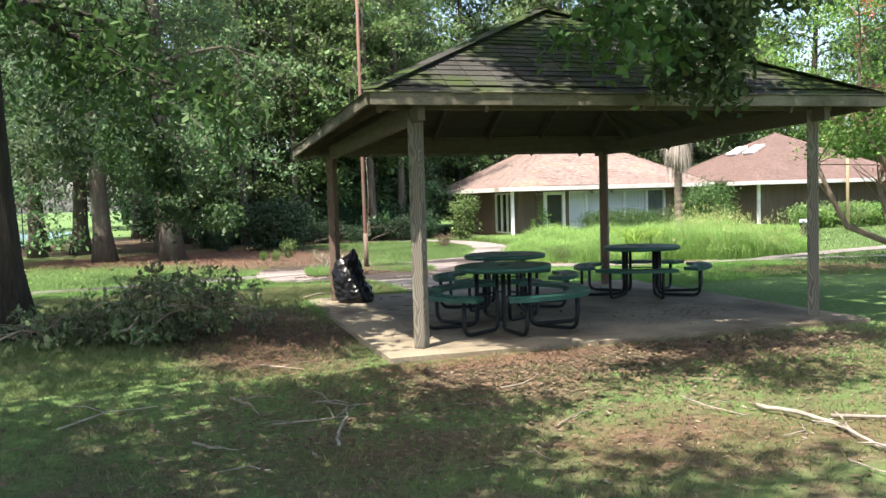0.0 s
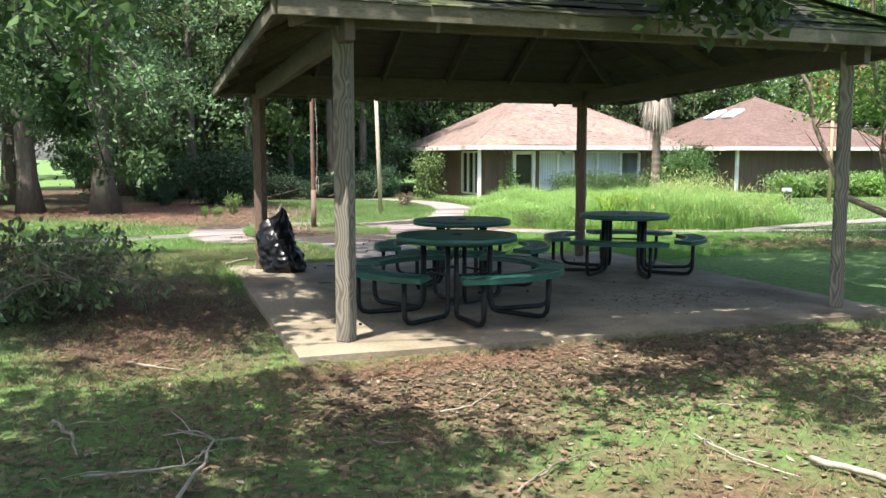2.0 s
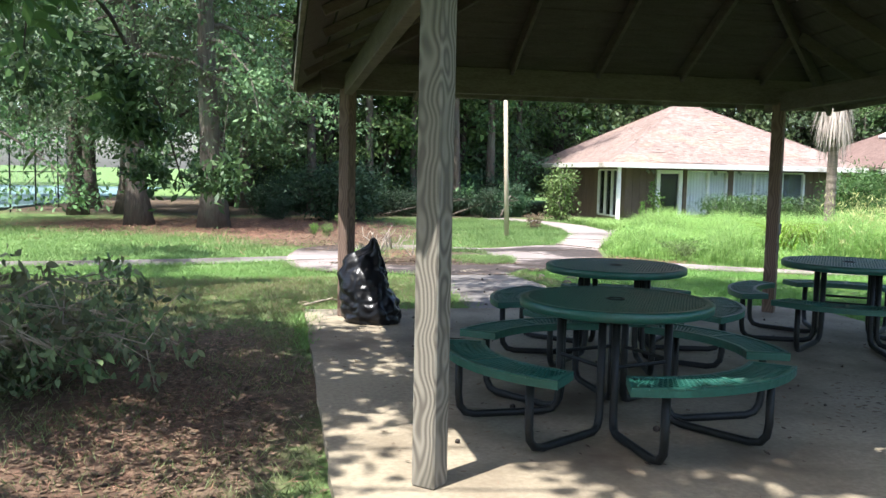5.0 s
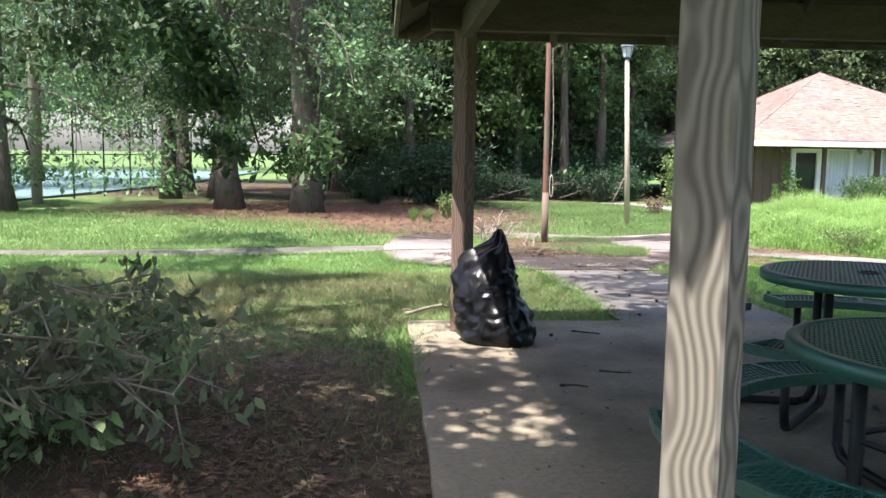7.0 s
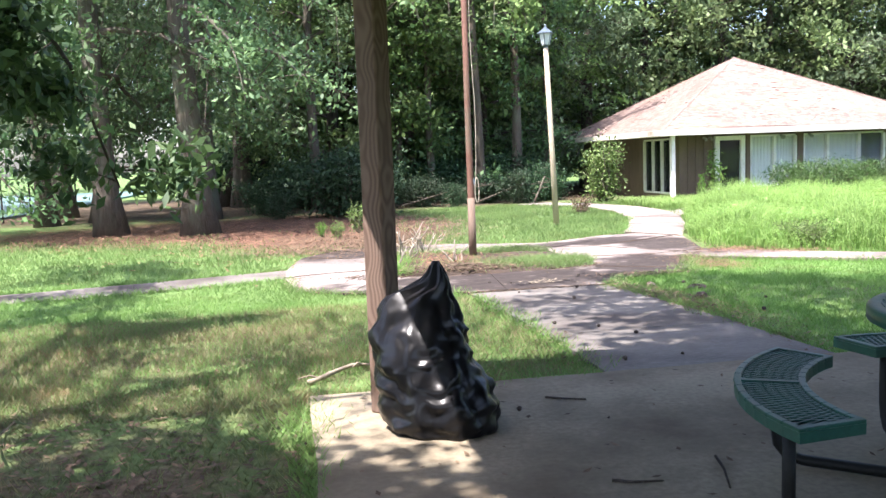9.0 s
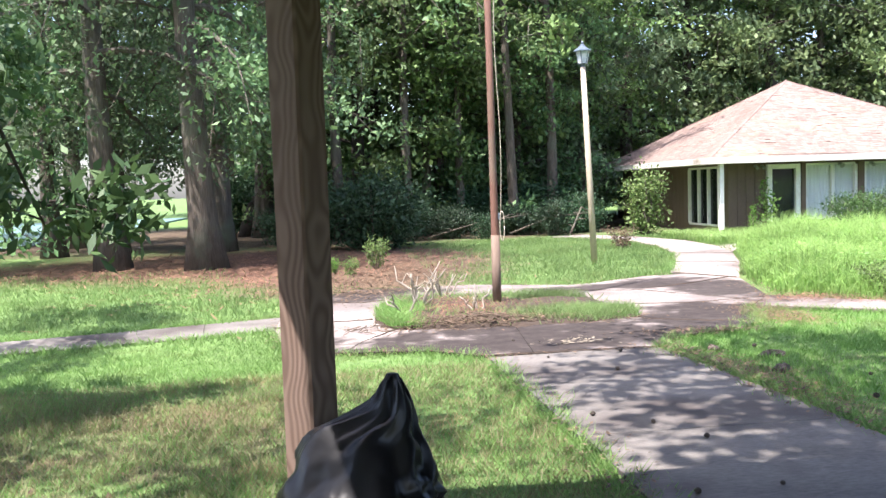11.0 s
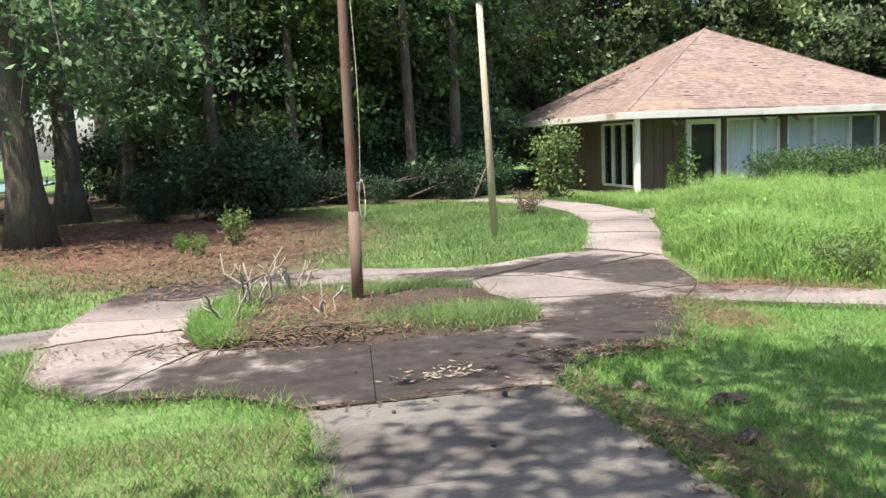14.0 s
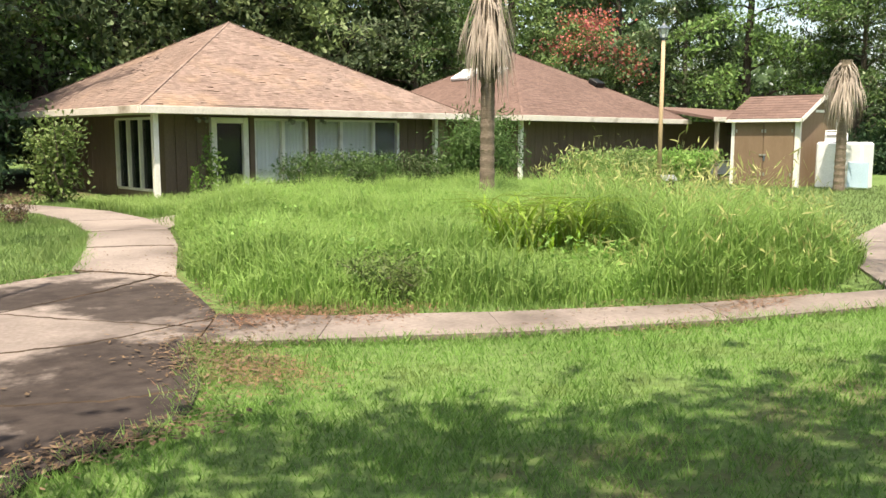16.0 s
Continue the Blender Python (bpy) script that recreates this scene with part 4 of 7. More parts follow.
# ---- filled rubbish bag leaning on the rear post ----
def build_bag():
    g = Geo()
    n, rows = 84, 50
    # height share, left side, right side, half depth
    prof = ((0.0, -0.25, 0.33, 0.22), (0.06, -0.28, 0.35, 0.25), (0.25, -0.31, 0.29, 0.25), (0.45, -0.34, 0.20, 0.21), (0.6, -0.34, 0.15, 0.17), (0.72, -0.33, 0.12, 0.12), (0.79, -0.28, 0.095, 0.085), (0.83, -0.17, 0.08, 0.065), (0.87, -0.09, 0.07, 0.05), (0.93, -0.05, 0.05, 0.035), (1.0, -0.02, 0.015, 0.012))
    pts = []
    for j in range(rows):
        t = j / (rows - 1)
        for p0, p1 in zip(prof, prof[1:]):
            if p0[0] <= t <= p1[0]:
                u = (t - p0[0]) / (p1[0] - p0[0])
                left, right, deep = (p0[k] + (p1[k] - p0[k]) * u for k in (1, 2, 3))
        mid, half = (left + right) / 2, (right - left) / 2
        for i in range(n):
            a = 2 * math.pi * i / n
            c, s = math.cos(a), math.sin(a)
            q = Vector((c * 1.1 + 0.5 * t, s * 1.1, t * 3.2 - 0.6 * c))
            near = noise.voronoi(q * 1.25)[0]
            far = noise.voronoi(q * 2.7 + Vector((3, 1, 2)))[0]
            w = 0.90 + 0.20 * min(0.6, near[1] - near[0]) + 0.10 * min(0.5, far[1] - far[0])
            w += 0.08 * noise.noise(q * 1.6)
            fold = Vector((q.x * 1.5 + q.z * 1.2, q.y * 1.5 - q.z * 0.8, q.z * 2.6 + q.x))
            w -= 0.15 * abs(noise.noise(fold * 1.1)) + 0.035 * abs(noise.noise(fold * 2.3))
            w += 0.05
            x = mid + half * w * c
            y = deep * w * s + 0.12 * t
            z = 0.84 * t + (0.035 * noise.noise(q * 2.1) if 0.05 < t < 0.97 else 0)
            pts.append((x, y, max(0.0, z)))
    f = [(j * n + i, j * n + (i + 1) % n, (j + 1) * n + (i + 1) % n, (j + 1) * n + i) for j in range(rows - 1) for i in range(n)]
    f += [tuple(range(n))[::-1], tuple((rows - 1) * n + i for i in range(n))]
    g.add(pts, f)
    me = g.mesh("garbage_bag", True)
    me.materials.append(MAT["bag"])
    b = tagged(new("garbage_bag", me), "full black plastic rubbish bag leaning on a post", "rubbish bag")
    b.matrix_world = pose(2.62, 12.74, 0.1, 0, 0, -24)


build_bag()


# ---- poles ----
def build_pole():
    x, y = 4.70, 21.58
    z = gz(x, y)
    p = thing("flagpole", "tall thin rust-brown wooden pole with a slack rope", "pole", (x, y, z))
    part("shaft", Geo().tube([(0, 0, -0.1), (0.0, 0, 0.9), (-0.01, 0, 2.2), (-0.02, 0.0, 9.0)], [0.056, 0.054, 0.048, 0.038], 12), "rust_pole", p, smooth=True)
    part("base_sleeve", Geo().tube([(0, 0, -0.05), (0, 0, 1.0)], [0.062, 0.059], 12), "pole_base", p, "grey-brown weathered lower shaft", True)
    part("cleat", Geo().box((0.05, -0.05, 1.25), (0.03, 0.02, 0.09), 0.006), "lamp_metal", p)
    rope = []
    for k in range(20):
        t = k / 19
        rope.append((0.072 + 0.02 * math.sin(t * 7), -0.05 + 0.02 * math.cos(t * 9), 1.2 + 3.6 * t))
    part("rope", Geo().tube(rope, 0.005, 5), "rope", p, "pale slack rope", True)
    loop = [(0.075 + 0.03 * math.cos(a) + 0.01, -0.06, 1.12 + 0.20 * math.sin(a)) for a in [2 * math.pi * k / 18 for k in range(19)]]
    part("rope_coil", Geo().tube(loop, 0.006, 5), "rope", p, smooth=True)


def build_lamp(x, y, height, lean, mat, label, back=0.0):
    z = gz(x, y)
    l = thing("street_lamp", label, "lamp post", (x, y, z), group="park lamp posts")
    h = height - 0.45
    part("post", Geo().tube([(0, 0, -0.1), (lean * 0.5, back * 0.5, h * 0.5), (lean, back, h)], [0.07, 0.062, 0.055], 10), mat, l, smooth=True)
    lan = part("lantern", Geo().tube([(lean, back, h - 0.02), (lean, back, h + 0.05), (lean, back, h + 0.07)], [0.05, 0.05, 0.10], 10), "lamp_metal", l, "blue-grey metal lantern")
    part("glazing", Geo().tube([(lean, back, h + 0.06), (lean, back, h + 0.32)], [0.09, 0.15], 6), "lantern_glass", lan)
    part("cap", Geo().tube([(lean, back, h + 0.31), (lean, back, h + 0.33), (lean, back, h + 0.42), (lean, back, h + 0.47)], [0.19, 0.19, 0.06, 0.03], 6), "lamp_metal", lan)
    for k in range(6):
        a = math.pi / 3 * k
        part("bar", Geo().tube([(lean + 0.092 * math.cos(a), back + 0.092 * math.sin(a), h + 0.06), (lean + 0.153 * math.cos(a), back + 0.153 * math.sin(a), h + 0.32)], 0.008, 4), "lamp_metal", lan)
    part("finial", Geo().tube([(lean, back, h + 0.46), (lean, back, h + 0.50), (lean, back, h + 0.53)], [0.02, 0.03, 0.008], 8), "lamp_metal", lan)


build_pole()
build_lamp(7.85, 27.25, 4.45, -0.08, "lamp_post", "weathered wooden lamp post with a blue-grey lantern, on the lawn", 0.26)
build_lamp(26.66, 28.78, 4.75, 0.0, "lamp_post_new", "yellowish wooden lamp post with a blue-grey lantern, among weeds")


# ---- houses ----
def shingled_slope(g, a, b, top, rows, tab, rng, missing=0.0):
    """Lapped shingle tabs over one triangular roof slope."""
    d = (b - a).normalized()
    mid = (a + b) / 2
    slope = top - mid
    width, length = (b - a).length, slope.length
    slope.normalize()
    nrm = d.cross(slope).normalized()
    for r in range(rows):
        half = width / 2 * (1 - r / rows) + 0.02
        half1 = width / 2 * (1 - min(1, (r + 1.2) / rows)) + 0.02
        x = -half - rng.uniform(0, tab)
        while x < half:
            xa, xb = max(x, -half), min(x + tab, half) - 0.012
            x += tab
            if xb - xa < 0.04 or rng.random() < missing:
                continue
            lift = rng.uniform(0.004, 0.010) + (0.016 if rng.random() < missing else 0)
            lo = mid + slope * (r / rows * length + rng.uniform(-0.015, 0.015))
            hi = mid + slope * ((r + 1.2) / rows * length)
            xa1, xb1 = max(min(xa, half1), -half1), max(min(xb, half1), -half1)
            pts = [lo + d * xa + nrm * lift, lo + d * xb + nrm * lift, hi + d * xb1 + nrm * 0.003, hi + d * xa1 + nrm * 0.003, lo + d * xa - nrm * 0.002, lo + d * xb - nrm * 0.002]
            g.add(pts, [(0, 1, 2, 3), (4, 5, 1, 0)])


def hip_roof(h, x0, x1, y0, y1, eave, apex_z, mat, missing, seed):
    c = [Vector((x0, y0, eave)), Vector((x1, y0, eave)), Vector((x1, y1, eave)), Vector((x0, y1, eave))]
    top = Vector(((x0 + x1) / 2, (y0 + y1) / 2, apex_z))
    base = Geo().add(c + [top] + [v - Vector((0, 0, 0.04)) for v in c], [(0, 1, 4), (1, 2, 4), (2, 3, 4), (3, 0, 4), (8, 7, 6, 5), (0, 5, 6, 1), (1, 6, 7, 2), (2, 7, 8, 3), (3, 8, 5, 0)])
    roof = part("roof", base, mat, h, "hipped roof with old brown shingles")
    g = Geo()
    rng = random.Random(seed)
    for k in range(4):
        shingled_slope(g, c[k], c[(k + 1) % 4], top, 52, 0.17, rng, missing if k == 0 else missing * 0.5)
    tagged(part("shingles", g, mat, roof), kind="stuff")
    caps = Geo()
    for v in c:
        for i in range(26):
            caps.beam(v.lerp(top, i / 26) + Vector((0, 0, 0.012)), v.lerp(top, (i + 1.1) / 26) + Vector((0, 0, 0.017)), 0.07, 0.010, 0.003)
    tagged(part("hip_capping", caps, mat, roof), kind="stuff")
    for k in range(4):
        a, b = c[k], c[(k + 1) % 4]
        out = (b - a).normalized().cross(Vector((0, 0, 1)))
        part("fascia_board", Geo().beam(a + out * 0.02 - Vector((0, 0, 0.07)), b + out * 0.02 - Vector((0, 0, 0.07)), 0.04, 0.17, 0.006), "eave_paint", roof, "peeling white fascia board")
    part("soffit", Geo().prism([(x0 + 0.05, y0 + 0.05), (x1 - 0.05, y0 + 0.05), (x1 - 0.05, y1 - 0.05), (x0 + 0.05, y1 - 0.05)], eave - 0.14, eave - 0.10), "eave_paint", roof)
    return roof


def wall_x(h, x0, x1, y, z0, z1, openings=(), thick=0.14, mat="siding", into=1):
    """A wall along x with through openings (xa, xb, za, zb); boards with grooves on the outer face."""
    first = None
    cuts = sorted({x0, x1, *[v for o in openings for v in o[:2]]})
    for a, b in zip(cuts, cuts[1:]):
        m = (a + b) / 2
        hole = [o for o in openings if o[0] < m < o[1]]
        spans = [(z0, z1)] if not hole else [(z0, hole[0][2]), (hole[0][3], z1)]
        for za, zb in spans:
            if zb - za > 0.01:
                g = Geo().box(((a + b) / 2, y + into * thick / 2, (za + zb) / 2), (b - a, thick, zb - za), 0.001)
                w = part("wall", g, mat, h, "dark brown vertical board wall")
                first = first or w
    return first


def boards_x(w, x0, x1, y, z0, z1, step, mat, openings=()):
    """Vertical siding boards standing proud of a wall, with grooves between them."""
    n = max(1, round((x1 - x0) / step))
    for k in range(n):
        a, b = x0 + (x1 - x0) * k / n + 0.006, x0 + (x1 - x0) * (k + 1) / n - 0.006
        part("board", Geo().box(((a + b) / 2, y, (z0 + z1) / 2), (b - a, 0.024, z1 - z0), 0.004), mat, w)


def window_x(h, x0, x1, y, z0, z1, mullions, curtains, glass="glass"):
    """A framed window band along x; curtains lists which panes are hung with white cloth."""
    win = part("window", Geo().box(((x0 + x1) / 2, y + 0.05, z0 + 0.03), (x1 - x0, 0.1, 0.06), 0.005), "white_paint", h, "white framed window")
    part("frame", Geo().box(((x0 + x1) / 2, y + 0.05, z1 - 0.03), (x1 - x0, 0.1, 0.06), 0.005), "white_paint", win)
    edges = [x0, *mullions, x1]
    for e in edges:
        part("mullion", Geo().box((e, y + 0.02, (z0 + z1) / 2), (0.10, 0.12, z1 - z0 - 0.12), 0.005), "white_paint", win)
    for k, (a, b) in enumerate(zip(edges, edges[1:])):
        pane = part("pane", Geo().box(((a + b) / 2, y + 0.06, (z0 + z1) / 2), (b - a - 0.075, 0.008, z1 - z0 - 0.12), 0.001), glass, win)
        pane.visible_shadow = False
        if k in curtains:
            g = Geo()
            m = 22
            pts = [(a + 0.04 + (b - a - 0.08) * i / m, y + 0.105 + 0.015 * math.sin(i * 1.9), z) for z in (z0 + 0.03, z1 - 0.03) for i in range(m + 1)]
            pts += [(p[0], p[1] + 0.004, p[2]) for p in pts]
            f = []
            o = 2 * (m + 1)
            for i in range(m):
                f.append((i, i + 1, m + 2 + i, m + 1 + i))
                f.append((o + i, o + m + 1 + i, o + m + 2 + i, o + i + 1))
            part("curtain", g.add(pts, f), "curtain", win, "pale hanging curtain")


def build_house_one():
    X0, X1, Y0, Y1 = 13.13, 23.35, 33.3, 43.3
    base = -0.2
    h = thing("house", "low brown clubhouse with a patchy hipped roof and white trim", "house", (0, 0, 0))
    hip_roof(h, X0, X1, Y0, Y1, 2.06, 4.76, "roof_brown", 0.03, 11)
    wx0, wx1, wy0, wy1 = 14.1, 23.2, 34.2, 43.0
    top = 1.93
    door = (15.28, 16.34, base, 1.86)
    w1 = (16.52, 18.12, 0.2, 1.86)
    w2 = (18.40, 21.3, 0.2, 1.86)
    w = wall_x(h, wx0, wx1, wy0, base, top, (door, w1, w2))
    for a, b in ((wx0, 15.2), (21.38, wx1)):
        boards_x(w, a, b, wy0 - 0.014, base, top, 0.3, "siding")
    window_x(h, w1[0], w1[1], wy0, 0.2, 1.86, [17.38], (0, 1))
    window_x(h, w2[0], w2[1], wy0, 0.2, 1.86, [19.26, 20.40], (0, 1))
    part("mullion_post", Geo().box((18.26, wy0 - 0.03, 0.87), (0.2, 0.12, 2.1), 0.01), "siding", h, "dark timber post between windows")
    part("mullion_post", Geo().box((16.43, wy0 - 0.03, 0.87), (0.14, 0.12, 2.1), 0.01), "siding", h, "dark timber post beside the door")
    d = part("door", Geo().box((15.37, wy0 - 0.02, 0.83), (0.15, 0.14, 2.06), 0.01), "white_paint", h, "white framed glass door, closed")
    part("jamb", Geo().box((16.25, wy0 - 0.02, 0.83), (0.15, 0.14, 2.06), 0.01), "white_paint", d)
    part("head", Geo().box((15.81, wy0 - 0.02, 1.79), (0.73, 0.14, 0.14), 0.01), "white_paint", d)
    part("bottom_rail", Geo().box((15.81, wy0 - 0.01, -0.06), (0.73, 0.09, 0.24), 0.01), "white_paint", d)
    gl = part("pane", Geo().box((15.81, wy0 + 0.02, 0.89), (0.73, 0.01, 1.66), 0.001), "glass_dark", d)
    gl.visible_shadow = False
    part("handle", Geo().tube([(16.12, wy0 - 0.08, 0.75), (16.12, wy0 - 0.1, 0.80), (16.12, wy0 - 0.1, 0.95), (16.12, wy0 - 0.08, 1.0)], 0.012, 6), "steel", d, "steel handle")
    # side wall with three tall panes
    for ya, yb, za, zb in ((34.34, 34.75, base, top), (34.75, 36.95, base, 0.05), (34.75, 36.95, 1.86, top), (36.95, wy1, base, top)):
        sw = part("wall", Geo().box((wx0 + 0.07, (ya + yb) / 2, (za + zb) / 2), (0.14, yb - ya, zb - za), 0.001), "siding", h, "dark brown vertical board side wall")
    for k in range(20):
        y = 37.0 + 6.0 * k / 20
        part("board", Geo().box((wx0 - 0.013, y + 0.15, (base + top) / 2), (0.024, 0.288, top - base), 0.004), "siding", sw)
    win = part("window", Geo().box((wx0 + 0.05, 35.85, 0.08), (0.1, 2.2, 0.06), 0.005), "white_paint", h, "tall white framed side window")
    part("frame", Geo().box((wx0 + 0.05, 35.85, 1.83), (0.1, 2.2, 0.06), 0.005), "white_paint", win)
    for y in (34.79, 35.5, 36.2, 36.91):
        part("mullion", Geo().box((wx0 + 0.03, y, 0.955), (0.12, 0.07, 1.69), 0.005), "white_paint", win)
    for y in (35.145, 35.85, 36.555):
        pn = part("pane", Geo().box((wx0 + 0.06, y, 0.955), (0.008, 0.63, 1.69), 0.001), "glass_dark", win)
        pn.visible_shadow = False
    # rear and far walls; floor and added backing, coloured dark to shade the dim room behind the glass
    g = Geo().box((wx1 - 0.07, (wy0 + wy1) / 2 + 0.07, 0.865), (0.14, wy1 - wy0 - 0.14, 2.13), 0.001)
    part("wall", g, "siding", h)
    part("wall", Geo().box(((wx0 + wx1) / 2, wy1 + 0.07, 0.865), (wx1 - wx0, 0.14, 2.13), 0.001), "siding", h)
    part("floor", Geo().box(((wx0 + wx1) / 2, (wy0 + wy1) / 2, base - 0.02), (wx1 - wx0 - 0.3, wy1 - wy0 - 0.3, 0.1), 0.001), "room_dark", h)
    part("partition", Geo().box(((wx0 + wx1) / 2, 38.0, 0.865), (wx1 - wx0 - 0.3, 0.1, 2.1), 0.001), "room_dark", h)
    # white posts under the eave, lamps and a loose gutter length
    for x in (13.62, 22.62):
        y = 33.62 if x < 15 else 34.0
        part("eave_post", Geo().box((x, y, (base + 1.95) / 2 - 0.03), (0.13, 0.13, 1.95 - base + 0.06), 0.01), "white_paint", h, "white squared eave post")
    part("gutter_strip", Geo().beam((14.9, 33.33, 2.125), (17.6, 33.33, 2.105), 0.03, 0.02, 0.004), "beam_wood", h, "loose dark gutter strip")
    for x, r in ((14.9, 0.05), (15.1, 0.05), (17.55, 0.08), (18.55, 0.06)):
        f = part("floodlight", Geo().box((x, 34.08, 1.82), (0.07, 0.12, 0.07), 0.01), "grey_box", h, "small dark floodlight")
        part("lamp_head", Geo().tube([(x, 34.03, 1.80), (x, 33.95, 1.76)], [0.03, r], 10), "grey_box", f)


def build_house_two():
    h = thing("house", "brown board house with a reddish hipped roof and skylights", "house", (0, 0, 0))
    X0, X1, Y0, Y1 = 25.2, 35.0, 32.8, 42.6
    roof = hip_roof(h, X0, X1, Y0, Y1, 2.06, 4.62, "roof_red", 0.0, 12)
    base = -0.2
    w = wall_x(h, 25.9, 34.4, 33.6, base, 1.93)
    boards_x(w, 25.9, 34.4, 33.586, base, 1.93, 0.4, "siding")
    part("wall", Geo().box((25.97, 38.0, 0.865), (0.14, 8.5, 2.13), 0.001), "siding", h)
    part("wall", Geo().box((34.33, 38.0, 0.865), (0.14, 8.5, 2.13), 0.001), "siding", h)
    part("wall", Geo().box((30.15, 42.3, 0.865), (8.5, 0.14, 2.13), 0.001), "siding", h)
    part("eave_post", Geo().box((25.75, 33.35, 0.88), (0.13, 0.13, 2.16), 0.01), "white_paint", h, "white squared eave post")
    c = Vector((25.2, 37.7, 2.06))
    for yy in (37.0, 38.4):
        t = 0.62
        z = 2.06 + (4.62 - 2.06) * t + 0.09
        m = Euler((0, -math.atan2(2.56, 4.9), 0)).to_matrix()
        part("skylight", Geo().box((25.2 + 4.9 * t, yy, z), (0.85, 0.85, 0.12), 0.02, m), "white_plastic", roof, "pale domed skylight")
    m = Euler((math.atan2(2.56, 4.9), 0, 0)).to_matrix()
    part("roof_vent", Geo().box((32.2, 32.8 + 4.9 * 0.5, 2.06 + 2.56 * 0.5 + 0.12), (0.5, 0.45, 0.2), 0.03, m), "black_tube", roof, "dark roof vent")
    # link between the houses
    l = part("link_wall", Geo().box((24.55, 36.2, 0.865), (2.6, 0.14, 2.13), 0.002), "siding", h, "brown link wall between the houses")
    part("link_roof", Geo().box((24.5, 36.6, 2.1), (2.4, 3.4, 0.14), 0.02), "roof_red", h)
    # covered walk on the far side
    wk = part("walk_roof", Geo().prism([(34.6, 31.6), (42.5, 31.6), (42.5, 34.6), (34.6, 34.6)], lambda x, y: 2.05 + 0.16 * (y - 31.6), lambda x, y: 2.15 + 0.16 * (y - 31.6)), "roof_red", h, "low red roof over a covered walk")
    part("walk_fascia", Geo().box((38.5, 31.57, 2.07), (7.9, 0.05, 0.16), 0.006), "eave_paint", wk)
    for x in (35.2, 38.6, 42.2):
        part("walk_post", Geo().box((x, 31.8, 0.93), (0.13, 0.13, 2.26), 0.01), "lamp_post", wk)
    part("walk_wall", Geo().box((39.0, 34.5, 0.9), (7.4, 0.14, 2.3), 0.002), "siding", h)
    part("low_panel", Geo().box((38.6, 33.6, 0.05), (6.0, 0.1, 0.55), 0.01), "eave_paint", h, "low beige panel")
    part("low_rail", Geo().box((38.6, 33.5, 0.42), (6.2, 0.06, 0.06), 0.01), "white_paint", h)


def build_shed():
    s = thing("garden_shed", "brown gable shed with white trim and double doors", "shed", (0, 0, 0))
    x0, x1, y0, y1, b, e = 31.0, 33.8, 26.7, 28.9, -0.16, 1.98
    pk, xm = 2.62, (31.0 + 33.8) / 2
    wf = part("wall", Geo().box((x0 + 0.05, (y0 + y1) / 2, (b + e) / 2), (0.1, y1 - y0, e - b), 0.004), "shed_brown", s)
    part("wall", Geo().box((x1 - 0.05, (y0 + y1) / 2, (b + e) / 2), (0.1, y1 - y0, e - b), 0.004), "shed_brown", s)
    for y in (y0, y1):
        g = Geo()
        pts = [(x0 + 0.1, y, b), (x1 - 0.1, y, b), (x1 - 0.1, y, e), (xm, y, pk), (x0 + 0.1, y, e)]
        t = 0.08 if y == y0 else -0.08
        pts += [(p[0], p[1] + t, p[2]) for p in pts]
        g.add(pts, [(0, 1, 2, 3, 4), (9, 8, 7, 6, 5), (0, 5, 6, 1), (1, 6, 7, 2), (2, 7, 8, 3), (3, 8, 9, 4), (4, 9, 5, 0)])
        part("gable_wall", g, "shed_brown", s)
    for sgn, xe in ((1, x0 - 0.18), (-1, x1 + 0.18)):
        ze = e - 0.06
        g = Geo()
        pts = [(xe, y0 - 0.15, ze), (xe, y1 + 0.15, ze), (xm, y1 + 0.15, pk + 0.06), (xm, y0 - 0.15, pk + 0.06)]
        pts += [(p[0], p[1], p[2] + 0.06) for p in pts]
        g.add(pts, [(0, 1, 2, 3), (7, 6, 5, 4), (0, 4, 5, 1), (1, 5, 6, 2), (2, 6, 7, 3), (3, 7, 4, 0)])
        r = part("roof", g, "roof_red", s, "reddish shingle roof slope")
        lap = Geo()
        for k in range(9):
            t = k / 9
            p = Vector((xe + (xm - xe) * t, 0, ze + 0.065 + (pk + 0.06 - ze) * t))
            q = Vector((xe + (xm - xe) * (t + 0.13), 0, ze + 0.065 + (pk + 0.06 - ze) * (t + 0.13)))
            for j in range(8):
                ya, yb = y0 - 0.15 + 2.5 * j / 8 + 0.006, y0 - 0.15 + 2.5 * (j + 1) / 8 - 0.006
                lap.add([(p.x, ya, p.z + 0.014), (p.x, yb, p.z + 0.014), (q.x, yb, q.z), (q.x, ya, q.z), (p.x, ya, p.z), (p.x, yb, p.z)], [(0, 1, 2, 3), (4, 5, 1, 0)])
        tagged(part("shingles", lap, "roof_red", r), kind="stuff")
        part("barge_board", Geo().beam((xe, y0 - 0.17, ze + 0.0), (xm, y0 - 0.17, pk + 0.06), 0.03, 0.13, 0.004), "white_paint", s)
        part("eave_board", Geo().box((xe, (y0 + y1) / 2, ze + 0.0), (0.03, y1 - y0 + 0.3, 0.1), 0.004), "white_paint", s)
    part("gable_vent", Geo().prism([(xm - 0.3, y0 - 0.02), (xm + 0.3, y0 - 0.02), (xm + 0.3, y0 + 0.02), (xm - 0.3, y0 + 0.02)], 2.18, 2.26), "white_paint", s)
    for x in (x0 + 0.06, x1 - 0.06):
        part("corner_trim", Geo().box((x, y0 - 0.015, (b + e) / 2), (0.13, 0.03, e - b), 0.004), "white_paint", s)
